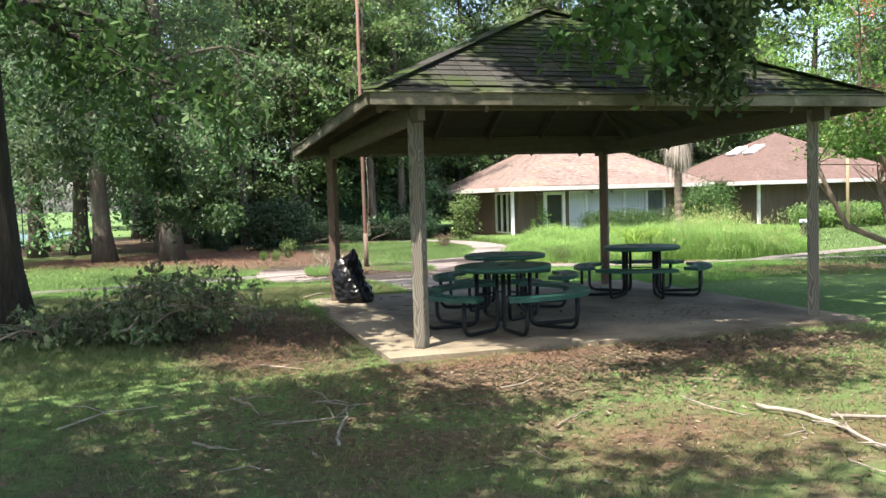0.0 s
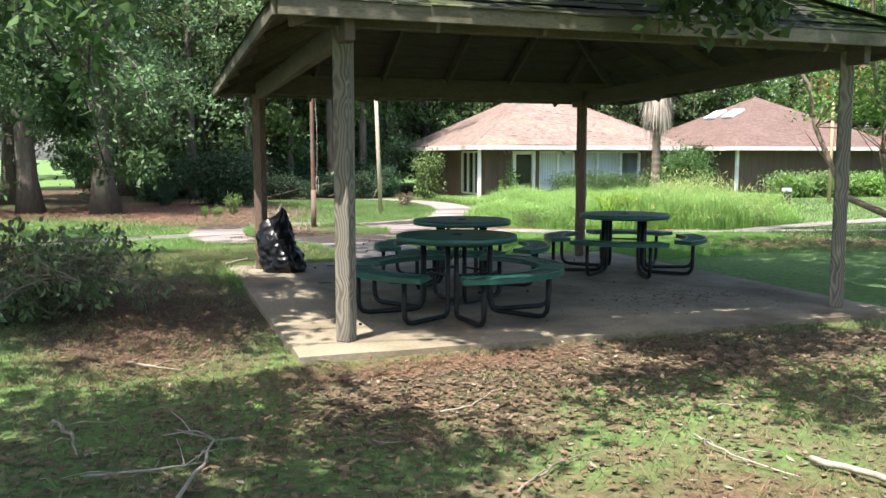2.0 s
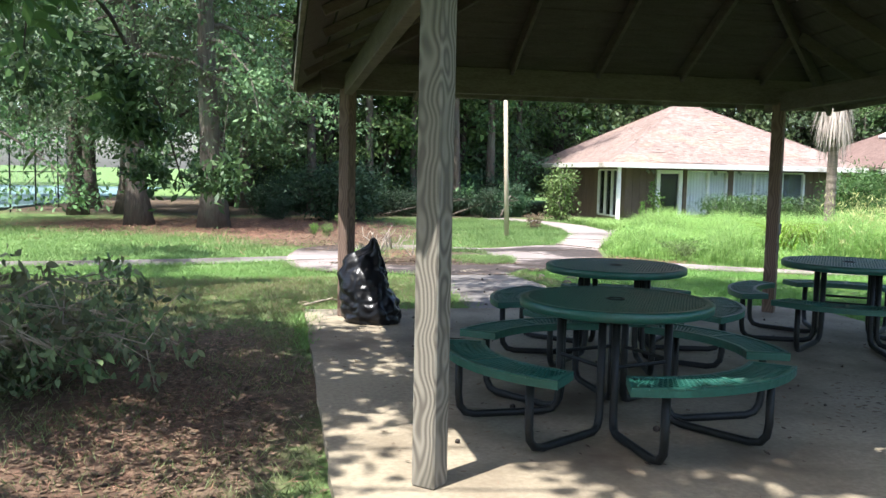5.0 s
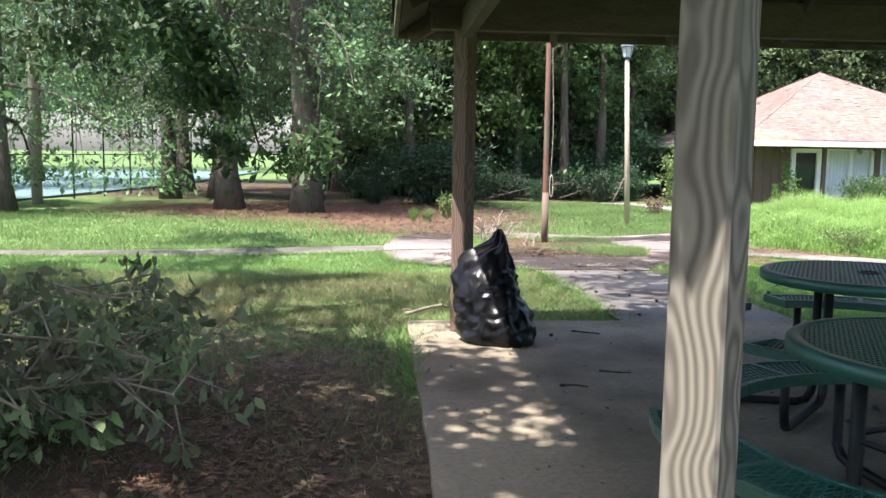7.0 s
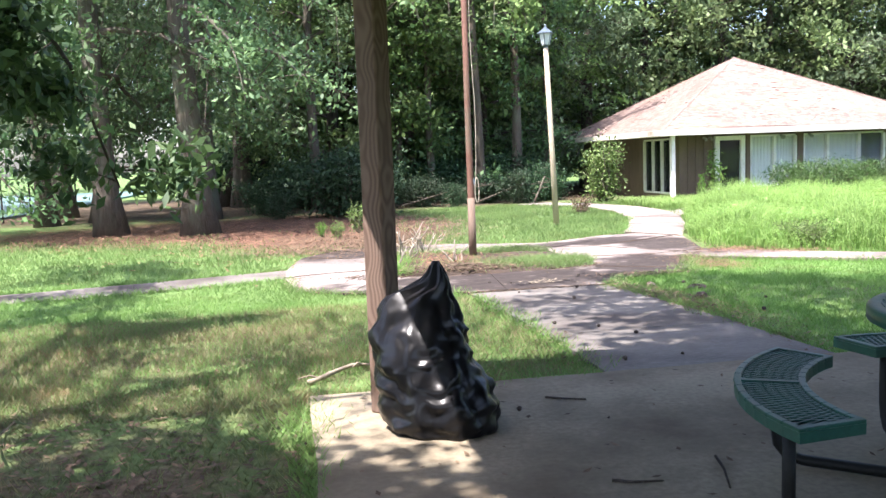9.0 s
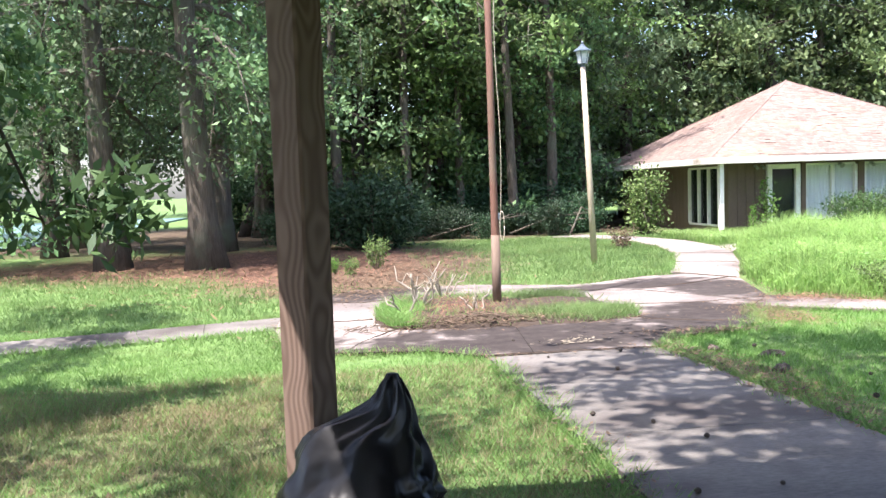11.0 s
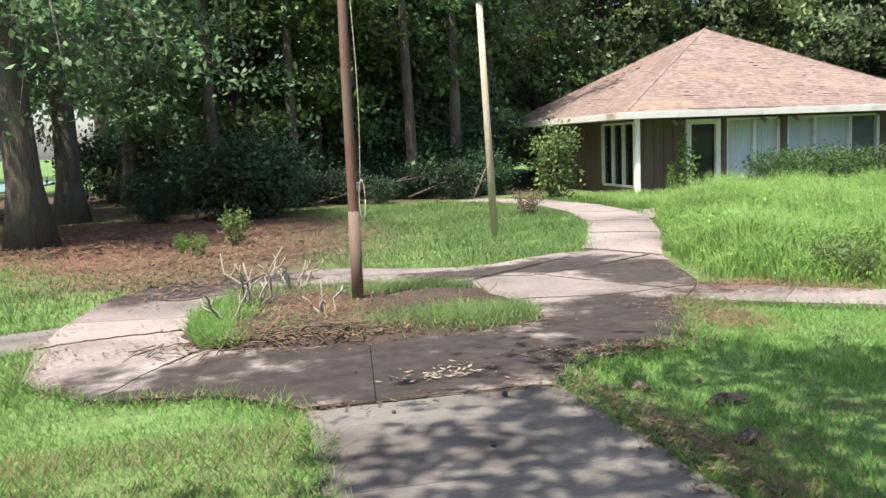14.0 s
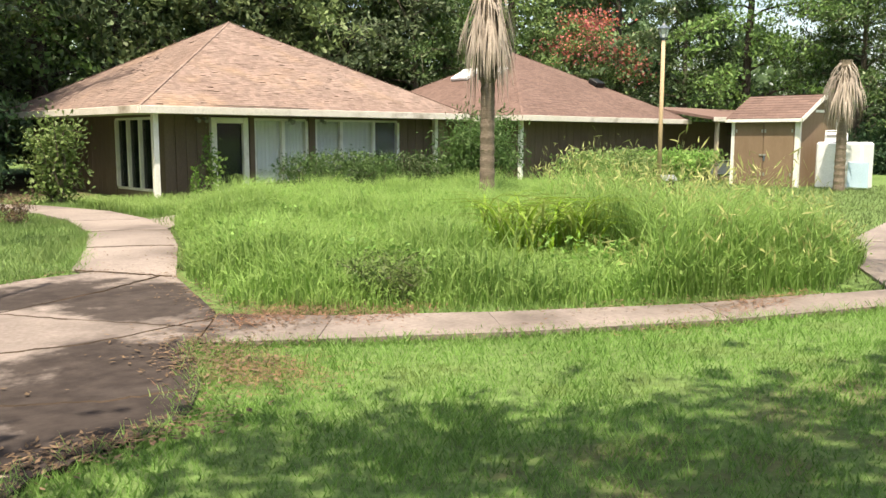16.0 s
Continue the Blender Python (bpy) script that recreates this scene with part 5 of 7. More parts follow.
    for y in (y0 + 0.05, y1 - 0.05):
        part("corner_trim", Geo().box((x0 - 0.015, y, (b + e) / 2), (0.03, 0.11, e - b), 0.004), "white_paint", s)
    for k in (0, 1):
        ya = y0 + 0.14 + k * 0.97
        d = part("door", Geo().box((x0 - 0.02, ya + 0.475, 0.87), (0.04, 0.95, 1.98), 0.006), "shed_brown", s, "brown boarded shed door, closed")
        for yy in (ya + 0.04, ya + 0.91):
            for z in (0.25, 1.6):
                part("hinge", Geo().box((x0 - 0.045, yy, z), (0.012, 0.05, 0.10), 0.002), "steel", d)
    part("latch", Geo().box((x0 - 0.05, y0 + 1.11, 0.85), (0.03, 0.22, 0.05), 0.006), "steel", s, "steel hasp")
    part("latch_bar", Geo().box((x0 - 0.055, y0 + 1.05, 0.75), (0.03, 0.05, 0.16), 0.006), "lamp_metal", s)


def build_white_unit():
    u = thing("storage_unit", "stained white plastic storage unit beside the shed", "storage unit", (31.9, 25.55, gz(31.9, 25.55)))
    part("body", Geo().box((0, 0.1, 0.71), (0.9, 1.4, 1.42), 0.06), "white_plastic", u)
    part("hood", Geo().box((0.05, 0.40, 1.56), (0.6, 0.5, 0.32), 0.05), "white_plastic", u)
    part("hood_slot", Geo().box((-0.255, 0.40, 1.60), (0.02, 0.34, 0.06), 0.004), "grey_box", u)
    part("side_panel", Geo().box((-0.455, -0.5, 0.45), (0.02, 0.6, 0.75), 0.004), "blue_panel", u, "faded pale blue panel")
    part("ladder_rail", Geo().tube([(-0.2, 0.62, 1.4), (-0.2, 0.62, 1.76), (-0.2, 0.2, 1.76), (-0.2, 0.2, 1.4)], 0.03, 6), "white_plastic", u)


def build_sign():
    s = thing("sign_post", "short dark post with a pale slanted plaque", "sign", (21.5, 25.2, gz(21.5, 25.2)))
    part("post", Geo().box((0, 0, 0.30), (0.2, 0.2, 0.7), 0.01), "bark_dark", s)
    m = Euler((radians(25), 0, radians(-40))).to_matrix()
    part("plaque", Geo().box((0, 0, 0.66), (0.32, 0.26, 0.035), 0.006, m), "steel", s, "pale slanted plaque")


build_house_one()
build_house_two()
build_shed()
build_white_unit()
build_sign()


# ---- trees and shrubs ----
def limb_path(rng, a, b, sag_by=0.1, n=6, wob=0.08):
    a, b = Vector(a), Vector(b)
    d = (b - a).length
    pts = []
    for k in range(n + 1):
        t = k / n
        p = a.lerp(b, t)
        p.z += sag_by * d * math.sin(math.pi * t)
        if 0 < k < n:
            p += Vector((rng.uniform(-1, 1), rng.uniform(-1, 1), rng.uniform(-1, 1))) * wob * d / n * 2
        pts.append(p)
    return pts


def make_tree(label, seed, height, trunk_r, crown_lo, crown_r, leaves, leaf, mat, bark, limbs=16, droop=0.35, shape="oval", butt=1.5, fork=1, lean=(0, 0), category="tree", group="", slim=0.5, reach=1.0, low=0.7):
    """A tapered trunk, limbs, and a crown of leaf clumps round the limbs."""
    rng = random.Random(seed)
    nr = np.random.default_rng(seed)
    t = thing("tree", label, category, group=group)
    n = 12
    path, rad = [], []
    for k in range(n + 1):
        s = k / n
        path.append((lean[0] * s + 0.12 * math.sin(s * 5 + seed), lean[1] * s + 0.12 * math.cos(s * 4 + seed) - 0.12 * math.cos(seed), s * height * 0.95 - 0.12))
        rad.append(trunk_r * ((1 - s) ** 0.8 * 0.9 + 0.06) * (1 + (butt - 1) * math.exp(-s * height / 0.5)))
    g = Geo().tube(path, rad, 12)
    # fluted butt
    for i, v in enumerate(g.v):
        if v[2] < 1.4:
            a = math.atan2(v[1] - path[0][1], v[0] - path[0][0])
            k = 1 + 0.10 * math.sin(a * 5 + seed) * max(0, 1 - v[2] / 1.4)
            g.v[i] = (path[0][0] + (v[0] - path[0][0]) * k, path[0][1] + (v[1] - path[0][1]) * k, v[2])
    part("trunk", g, bark, t, smooth=True)
    centres, weights = [], []
    for i in range(limbs):
        wood = Geo()
        s = (i + 0.5) / limbs
        z0 = crown_lo + (height * 0.93 - crown_lo) * s
        k = z0 / (height * 0.95)
        base = Vector(path[min(n, int(k * n))]).lerp(Vector(path[min(n, int(k * n) + 1)]), k * n % 1)
        a = i * 2.4 + rng.uniform(-0.5, 0.5)
        if shape == "cone":
            r = crown_r * (1.05 - s) + 0.4
        elif shape == "round":
            r = crown_r * math.sqrt(max(0.12, 1 - (1.7 * s - 0.75) ** 2))
        else:
            r = crown_r * (0.62 + 0.5 * math.sin(math.pi * min(1, s * 0.9 + 0.12))) * (1 - 0.45 * s * s)
        r *= rng.uniform(0.75, 1.15)
        end = base + Vector((math.cos(a) * r, math.sin(a) * r, r * rng.uniform(0.0, 0.35) - droop * r * (1 - s)))
        end.z = max(end.z, low)
        lp = limb_path(rng, base, end, 0.12, 6)
        r0 = max(0.02, trunk_r * 0.30 * (1 - 0.6 * s))
        wood.tube(lp, [r0 * (1 - 0.85 * j / 6) for j in range(7)], 6, False)
        for j in range(2, 7):
            p = lp[j]
            centres.append(p)
            weights.append(0.5 + 0.25 * j)
            for q in range(2):
                tip = p + Vector((rng.uniform(-1, 1), rng.uniform(-1, 1), rng.uniform(-0.9, 0.5) - droop)) * (0.26 * r + 0.25) * reach
                tip.z = max(tip.z, low)
                wood.tube([p, p.lerp(tip, 0.5) + Vector((0, 0, 0.06)), tip], [0.016, 0.011, 0.005], 4, False)
                centres.append(tip)
                weights.append(1.1)
        part("limb", wood, bark, t)
    w = np.array(weights) / sum(weights)
    c = np.array([tuple(p) for p in centres])
    pick = nr.choice(len(c), leaves, p=w)
    spread = 0.085 * crown_r * reach
    off = nr.normal(0, 1, (leaves, 3)) * np.array([spread, spread, spread * 0.5])
    pos = c[pick] + off
    pos[:, 2] = np.maximum(pos[:, 2], low - 0.3)
    me = quads_mesh("crown", leaf_quads(nr, pos, leaf, droop, slim, 0.0, 0.6), 4)
    part("crown", me, mat, t)
    return t


def make_shrub(name, label, seed, w, h, leaves, leaf, mat, stems=9, shape=1.0, slim=0.45, category="shrub", bark="bark", droop=0.0):
    """Stems from the ground and a crown of leaf clumps with gaps."""
    rng = random.Random(seed)
    nr = np.random.default_rng(seed)
    t = thing(name, label, category)
    g = Geo()
    tips = []
    for k in range(stems):
        a = 2.4 * k + rng.uniform(-0.4, 0.4)
        r = 0.5 * w * rng.uniform(0.25, 0.95)
        top = h * rng.uniform(0.65, 1.0) * (1 - 0.35 * (r / (0.5 * w)) ** 2 * shape)
        end = Vector((r * math.cos(a), r * math.sin(a), top))
        lp = limb_path(rng, (0.1 * w * math.cos(a), 0.1 * w * math.sin(a), -0.05), end, 0.1, 5)
        g.tube(lp, [0.018 * h * (1 - 0.15 * j) for j in range(6)], 5, False)
        tips.extend(lp[1:])
        for q in range(5):
            p = lp[rng.randint(1, 5)]
            e = p + Vector((rng.uniform(-1, 1), rng.uniform(-1, 1), rng.uniform(-0.5, 0.7))) * 0.28 * min(w, h)
            e.z = max(0.1, e.z)
            g.tube([p, e], [0.008, 0.004], 4, False)
            tips.append(e)
    part("woody_base", g, bark, t)
    c = np.array([tuple(p) for p in tips])
    pick = nr.integers(0, len(c), leaves)
    pos = c[pick] + nr.normal(0, 0.11, (leaves, 3)) * np.array([w, w, 0.8 * h])
    pos[:, 2] = np.abs(pos[:, 2]) + 0.03
    part("foliage", quads_mesh("foliage", leaf_quads(nr, pos, leaf, droop, slim), 4), mat, t)
    return t


def set_at(ob, x, y, turn=0, s=1.0):
    ob.matrix_world = pose(x, y, gz(x, y), 0, 0, turn) @ Matrix.Diagonal((s, s, s, 1))
    return ob


def copy_at(ob, x, y, turn=0, s=1.0):
    c = copy_thing(ob, pose(x, y, gz(x, y), 0, 0, turn))
    c.scale = (s, s, s)
    return c


TALL = "tall grove tree with a fluted grey-brown trunk and drooping foliage"
WOODS = "tall leafy tree in the woods behind the houses"
# grove
grove_a = set_at(make_tree(TALL, 21, 16, 0.35, 4.4, 4.2, 17000, 0.16, "leaf_cool", "bark", 24, 0.55, "oval", 1.5, group="grove trees"), -0.35, 30.2, 0)
grove_b = set_at(make_tree(TALL, 22, 15, 0.33, 4.0, 4.0, 17000, 0.16, "leaf_cool", "bark", 24, 0.6, "oval", 1.5, group="grove trees"), -2.45, 30.9, 40)
copy_at(grove_b, -0.55, 35.9, 120, 1.0)
copy_at(grove_a, -3.75, 37.3, 200, 0.95)
copy_at(grove_b, -5.9, 41.0, 10, 1.05)
copy_at(grove_a, -5.4, 36.5, 300, 0.8)
copy_at(grove_b, 0.1, 43.4, 250, 1.1)
copy_at(grove_a, -2.3, 54.0, 80, 1.1)
copy_at(grove_b, -12.5, 30.0, 170, 0.85)
copy_at(grove_a, -13.5, 42, 20, 1.0)
copy_at(grove_b, -9, 52, 320, 1.1)
copy_at(grove_a, -15, 50, 140, 1.0)
copy_at(grove_b, -18, 38, 230, 0.95)
set_at(make_tree("low-branched grove tree with foliage hanging near the ground", 23, 13, 0.28, 2.4, 4.6, 15000, 0.17, "leaf_cool", "bark", 24, 0.85, "oval", 1.4, group="grove trees", low=0.9), -7.9, 29.5, 75)

# woods: four kinds of tree, set out in uneven rows
kinds = [
    make_tree(WOODS, 31, 16, 0.30, 1.2, 4.2, 16000, 0.24, "leaf_wood", "bark_dark", 26, 0.25, "oval", 1.3, group="woods"),
    make_tree(WOODS, 32, 14, 0.26, 0.8, 4.0, 16000, 0.24, "leaf_cool", "bark_dark", 26, 0.35, "oval", 1.3, group="woods"),
    make_tree(WOODS, 33, 12, 0.24, 1.0, 3.8, 15000, 0.24, "leaf_wood", "bark", 24, 0.3, "round", 1.3, group="woods"),
    make_tree("glossy dark evergreen magnolia behind the houses", 34, 11, 0.24, 0.6, 4.0, 16000, 0.24, "leaf_magnolia", "bark", 26, 0.2, "oval", 1.2, group="woods", slim=0.42),
]
spots = [(3.6, 41.5), (6.6, 42.5), (9.6, 42.0), (11.6, 44.5), (4.6, 46.5), (8.4, 47), (12.5, 48.5), (16.0, 48), (19.5, 49), (23.0, 48), (26.5, 49.5), (2.2, 50), (6, 52), (10.5, 53), (15, 54), (20.5, 54.5), (25.5, 55), (31, 53)]
used = set()
for k, (x, y) in enumerate(spots):
    kind = kinds[(k * 2 + k // 3) % 3]
    s = (0.95 if y < 46 else 1.2) + 0.12 * math.sin(k * 2.1)
    if kind.name in used:
        copy_at(kind, x, y, 67 * k, s)
    else:
        used.add(kind.name)
        set_at(kind, x, y, 67 * k, s)
edge_tree = make_tree("slender bare-trunked tree at the wood's edge", 35, 17, 0.19, 5.2, 3.0, 5000, 0.22, "leaf_wood", "bark", 18, 0.3, "oval", 1.4, group="woods")
set_at(edge_tree, 5.3, 39.3, 0)
for k, (x, y) in enumerate([(7.2, 40.0), (8.8, 39.1), (10.4, 40.4), (12.2, 42.6), (6.1, 41.2), (3.0, 39.4), (9.6, 43.5)]):
    copy_at(edge_tree, x, y, 75 * k, 0.85 + 0.13 * (k % 3))
mag = [(33, 46.5), (44, 38.5), (43.5, 35), (45, 30.5), (45.5, 45), (47, 39), (36, 47), (49, 33)]
set_at(kinds[3], *mag[0], 0, 1.0)
for k, (x, y) in enumerate(mag[1:]):
    copy_at(kinds[3] if k % 2 == 0 else kinds[(k // 2) % 3], x, y, 80 * k, 0.85 + 0.08 * math.sin(k))
for k, (x, y) in enumerate([(46, 26), (50, 22), (47, 17), (52, 12), (30, 48), (34, 51), (50, 28), (29, 52), (38, 50), (41, 47.5), (44, 42.5), (48, 50), (37, 53)]):
    copy_at(kinds[k % 3], x, y, 55 * k, 0.85 if y < 40 else 1.2)

# shade trees around and behind the starting point; sweetgums unseen, added for shade
near_tree = set_at(make_tree("tall dark-barked shade tree with hanging fronds", 41, 13, 0.27, 4.2, 3.6, 2000, 0.17, "leaf_near", "bark_dark", 22, 0.3, "oval", 1.5, slim=0.4, low=3.2), -2.1, 11.5, 30)
gum = make_tree("spreading sweetgum, trunk out of view, added to cast shade", 42, 12, 0.3, 4.4, 5.2, 24000, 0.19, "leaf_near", "bark_dark", 22, 0.1, "round", 1.3, slim=0.7, group="shade trees", low=3.4)
set_at(gum, -5.5, -1.0, 0, 1.0)
big_gum = copy_at(gum, 10.2, 7.2, 0, 1.3)
side_gum = copy_at(gum, -6.6, 7.4, 210, 0.8)
copy_at(gum, -0.6, -6.0, 300, 1.0)
shade_gum = copy_at(gum, -4.9, 0.9, 60, 0.92)


def hanging_limb(tree, label, path, r0, leaves, leaf, spread, seed, mat="leaf_near", slim=0.6, start=0.35):
    """A long limb of a tree with its twigs and leaves, given in world metres."""
    rng, nr = random.Random(seed), np.random.default_rng(seed)
    pts = [Vector(p) for p in path]
    n = len(pts)
    g = Geo().tube(pts, [r0 * (1 - 0.85 * k / (n - 1)) for k in range(n)], 7)
    tips = []
    for k in range(n - 1):
        for q in range(7):
            t = rng.random()
            if (k + t) / (n - 1) < start:
                continue
            p = pts[k].lerp(pts[k + 1], t)
            e = p + Vector((rng.uniform(-1, 1), rng.uniform(-1, 1), rng.uniform(-0.9, 0.35))) * spread
            g.tube([p, p.lerp(e, 0.5) + Vector((0, 0, 0.05)), e], [0.012, 0.008, 0.004], 4, False)
            for j in range(4):
                tips.append(p.lerp(e, 0.4 + 0.2 * j))
    limb = part("limb", g, "bark_dark", tree, label, True)
    limb.matrix_parent_inverse = tree.matrix_world.inverted()
    c = np.array([tuple(p) for p in tips])
    pos = c[nr.integers(0, len(c), leaves)] + nr.normal(0, 0.16 * spread, (leaves, 3))
    part("leaves", quads_mesh("leaves", leaf_quads(nr, pos, leaf, 0.5, slim), 4), mat, limb)


bpy.context.view_layer.update()
hanging_limb(big_gum, "low limb hanging over the shelter roof", [(9.9, 7.2, 5.6), (8.4, 7.3, 5.5), (7.2, 7.4, 4.9), (6.3, 7.2, 4.0), (5.6, 7.1, 3.4), (5.05, 7.1, 2.8)], 0.05, 3000, 0.12, 0.75, 61)
hanging_limb(big_gum, "leafy limb above the roof ridge", [(9.9, 7.0, 6.2), (8.2, 7.2, 5.4), (6.6, 7.2, 4.6), (5.2, 7.2, 3.9), (4.0, 7.2, 3.55)], 0.06, 2200, 0.13, 0.8, 62)
hanging_limb(near_tree, "dark crooked limb with hanging fronds", [(-2.0, 11.5, 4.6), (-1.5, 10.2, 4.0), (-1.16, 8.6, 3.52), (-0.63, 8.6, 3.26), (-0.05, 8.6, 2.96), (0.6, 8.7, 2.8)], 0.06, 1500, 0.13, 0.9, 63, slim=0.4)
hanging_limb(near_tree, "drooping leafy limb", [(-2.0, 11.9, 5.0), (-1.5, 13.2, 4.9), (-1.0, 14.6, 4.4), (-0.4, 15.9, 3.5), (0.1, 16.7, 2.4), (0.35, 17.2, 1.3)], 0.06, 3000, 0.15, 0.85, 64, "leaf_hang", 0.4, start=0.62)
hanging_limb(near_tree, "drooping leafy limb", [(-2.1, 11.9, 5.4), (-3.0, 13.5, 5.1), (-3.6, 15.2, 4.4), (-3.9, 16.6, 3.4), (-4.0, 17.2, 2.6)], 0.06, 3600, 0.15, 1.1, 65, "leaf_hang", 0.4)
hanging_limb(near_tree, "drooping leafy limb", [(-2.2, 11.9, 5.8), (-3.4, 13.6, 5.5), (-4.6, 15.4, 4.8), (-5.6, 17.0, 3.6), (-6.0, 17.8, 2.4)], 0.06, 3600, 0.15, 1.2, 66, "leaf_hang", 0.4)
hanging_limb(near_tree, "drooping leafy limb", [(-2.0, 12.0, 5.8), (-2.0, 14.0, 5.6), (-2.0, 16.0, 5.0), (-2.1, 17.6, 4.0), (-2.2, 18.4, 2.9)], 0.06, 3200, 0.15, 1.1, 67, "leaf_hang", 0.4)
# added unseen limbs: leaves block sun over lawn, path, worn ground, pad, roof
for seed, end in ((71, (2.2, 14.0, 8.6)), (72, (3.4, 15.6, 8.9)), (73, (4.9, 15.3, 9.0)), (85, (0.8, 13.2, 8.7))):
    a, e = Vector((10.2, 7.2, 8.2)), Vector(end)
    hanging_limb(big_gum, "unseen high limb added for dappled shade", [a.lerp(e, k / 5) + Vector((0, 0, 0.5 * math.sin(k))) for k in range(6)], 0.05, 2100, 0.17, 2.2, seed, slim=0.8, start=0.72)
for seed, end in ((76, (0.3, 3.6, 7.0)), (78, (-0.9, 4.8, 7.0)), (77, (4.8, 5.6, 7.8))):
    a, e = Vector((-4.9, 0.9, 7.0)), Vector(end)
    hanging_limb(shade_gum, "unseen high limb added for dappled shade", [a.lerp(e, k / 5) + Vector((0, 0, 0.3 * math.sin(k))) for k in range(6)], 0.03, 1500, 0.18, 1.3, seed, slim=0.7, start=0.7)
for seed, end in ((79, (2.8, 9.2, 7.6)), (80, (0.8, 10.4, 7.2)), (84, (4.6, 8.3, 8.2)), (83, (0.2, 9.8, 6.6)), (87, (0.0, 11.3, 7.0))):
    a, e = Vector((-6.6, 7.4, 6.2)), Vector(end)
    hanging_limb(side_gum, "unseen high limb added for dappled shade", [a.lerp(e, k / 5) + Vector((0, 0, 0.3 * math.sin(k))) for k in range(6)], 0.03, 2600, 0.18, 1.3, seed, slim=0.7, start=0.5)
for seed, end in ((82, (4.6, 6.4, 8.0)), (86, (3.1, 5.6, 7.8))):
    a, e = Vector((-6.6, 7.4, 6.6)), Vector(end)
    hanging_limb(side_gum, "unseen high limb added for dappled shade", [a.lerp(e, k / 5) for k in range(6)], 0.03, 2200, 0.18, 1.1, seed, slim=0.7, start=0.78)
hanging_limb(near_tree, "drooping leafy limb", [(-2.2, 12.0, 5.8), (-2.3, 15.0, 5.9), (-2.3, 18.0, 5.5), (-2.2, 21.0, 4.5), (-2.0, 22.8, 3.1)], 0.07, 4200, 0.16, 1.3, 68, "leaf_hang", 0.4, start=0.5)

# crape myrtle in flower
def build_crape():
    rng, nr = random.Random(71), np.random.default_rng(71)
    t = thing("tree", "multi-stemmed crape myrtle with pink-red blossom", "tree", (15.3, 14.4, gz(15.3, 14.4)))
    tips = []
    for k in range(6):
        a = k * 1.05 + 0.3
        r = rng.uniform(1.6, 3.2)
        end = Vector((r * math.cos(a), r * math.sin(a), rng.uniform(4.6, 6.4)))
        lp = limb_path(rng, (0.12 * math.cos(a), 0.12 * math.sin(a), -0.1), end, -0.12, 7, 0.12)
        g = Geo().tube(lp, [0.085 * (1 - 0.11 * j) for j in range(8)], 8)
        for q in range(14):
            j = rng.randint(2, 7)
            p = lp[j]
            e = p + Vector((rng.uniform(-1, 1), rng.uniform(-1, 1), rng.uniform(-0.45, 0.8))) * 1.5
            e.z = max(e.z, 2.1)
            g.tube([p, p.lerp(e, 0.5), e], [0.022, 0.013, 0.006], 5, False)
            tips.extend([p.lerp(e, 0.5), p.lerp(e, 0.8), e])
        part("stem", g, "bark_pale", t, "smooth tan stem", True)
    c = np.array([tuple(p) for p in tips])
    pos = c[nr.integers(0, len(c), 17000)] + nr.normal(0, 0.36, (17000, 3))
    pos = pos[pos[:, 2] > 2.3]
    part("crown", quads_mesh("crown", leaf_quads(nr, pos, 0.12, 0.1, 0.5, 0.0, 0.4), 4), "leaf_light", t)
    for k in range(14):
        i = int(nr.integers(0, len(c)))
        q = c[i] + np.array([0, 0, 0.5])
        pp = q + nr.normal(0, 1, (90, 3)) * np.array([0.10, 0.10, 0.18])
        part("blossom", quads_mesh("blossom", leaf_quads(nr, pp, 0.06, -0.2, 0.9), 4), "bloom", t, "pink-red flower head")


build_crape()


def bloom_tree():
    """The flowering tree behind the second house."""
    t = make_tree("tall crape myrtle with faded red blossom behind the house", 72, 7.5, 0.14, 2.2, 3.0, 6000, 0.2, "leaf_wood", "bark", 18, 0.0, "round", 1.2, slim=0.5)
    nr = np.random.default_rng(72)
    for k in range(34):
        a, r = nr.uniform(0, 6.28), 3.0 * math.sqrt(nr.uniform(0, 1))
        q = np.array([r * math.cos(a), r * math.sin(a), 7.6 - 0.28 * r * r + nr.uniform(-0.6, 0.2)])
        pp = q + nr.normal(0, 1, (70, 3)) * np.array([0.42, 0.42, 0.34])
        part("blossom", quads_mesh("blossom", leaf_quads(nr, pp, 0.13, -0.2, 0.9), 4), "bloom_faded", t, "faded red flower head")
    set_at(t, 40.6, 42.4, 0, 1.0)


bloom_tree()

# shrubs
corner_bush = set_at(make_shrub("bush", "bright green leafy bush at the house corner", 81, 1.25, 2.2, 2600, 0.13, "leaf_light", 12, 0.9), 11.95, 35.2, 0, 0.95)
dark_bush = set_at(make_shrub("bush", "wide dark evergreen bush at the wood's edge", 82, 3.6, 1.9, 7000, 0.16, "leaf_dark", 16), 3.7, 34.8)
for k, (x, y, s) in enumerate([(1.3, 37.5, 0.6), (6.3, 37.8, 0.5), (8.6, 38.6, 0.5), (10.8, 38.4, 0.5), (5.0, 39.8, 0.8), (7.6, 40.6, 0.8), (10.4, 41, 0.9), (2.6, 40.5, 0.9), (-0.5, 46, 1.3), (46, 34, 1.2), (44, 28.5, 1.0), (42, 30.5, 0.9), (48, 25, 1.2), (38, 38, 1.3), (45.5, 22.5, 1.0)]):
    copy_at(dark_bush, x, y, 50 * k, s)
pale = make_shrub("bush", "dark leafy undergrowth at the wood's edge", 83, 2.4, 1.8, 3600, 0.13, "leaf_dark", 12)
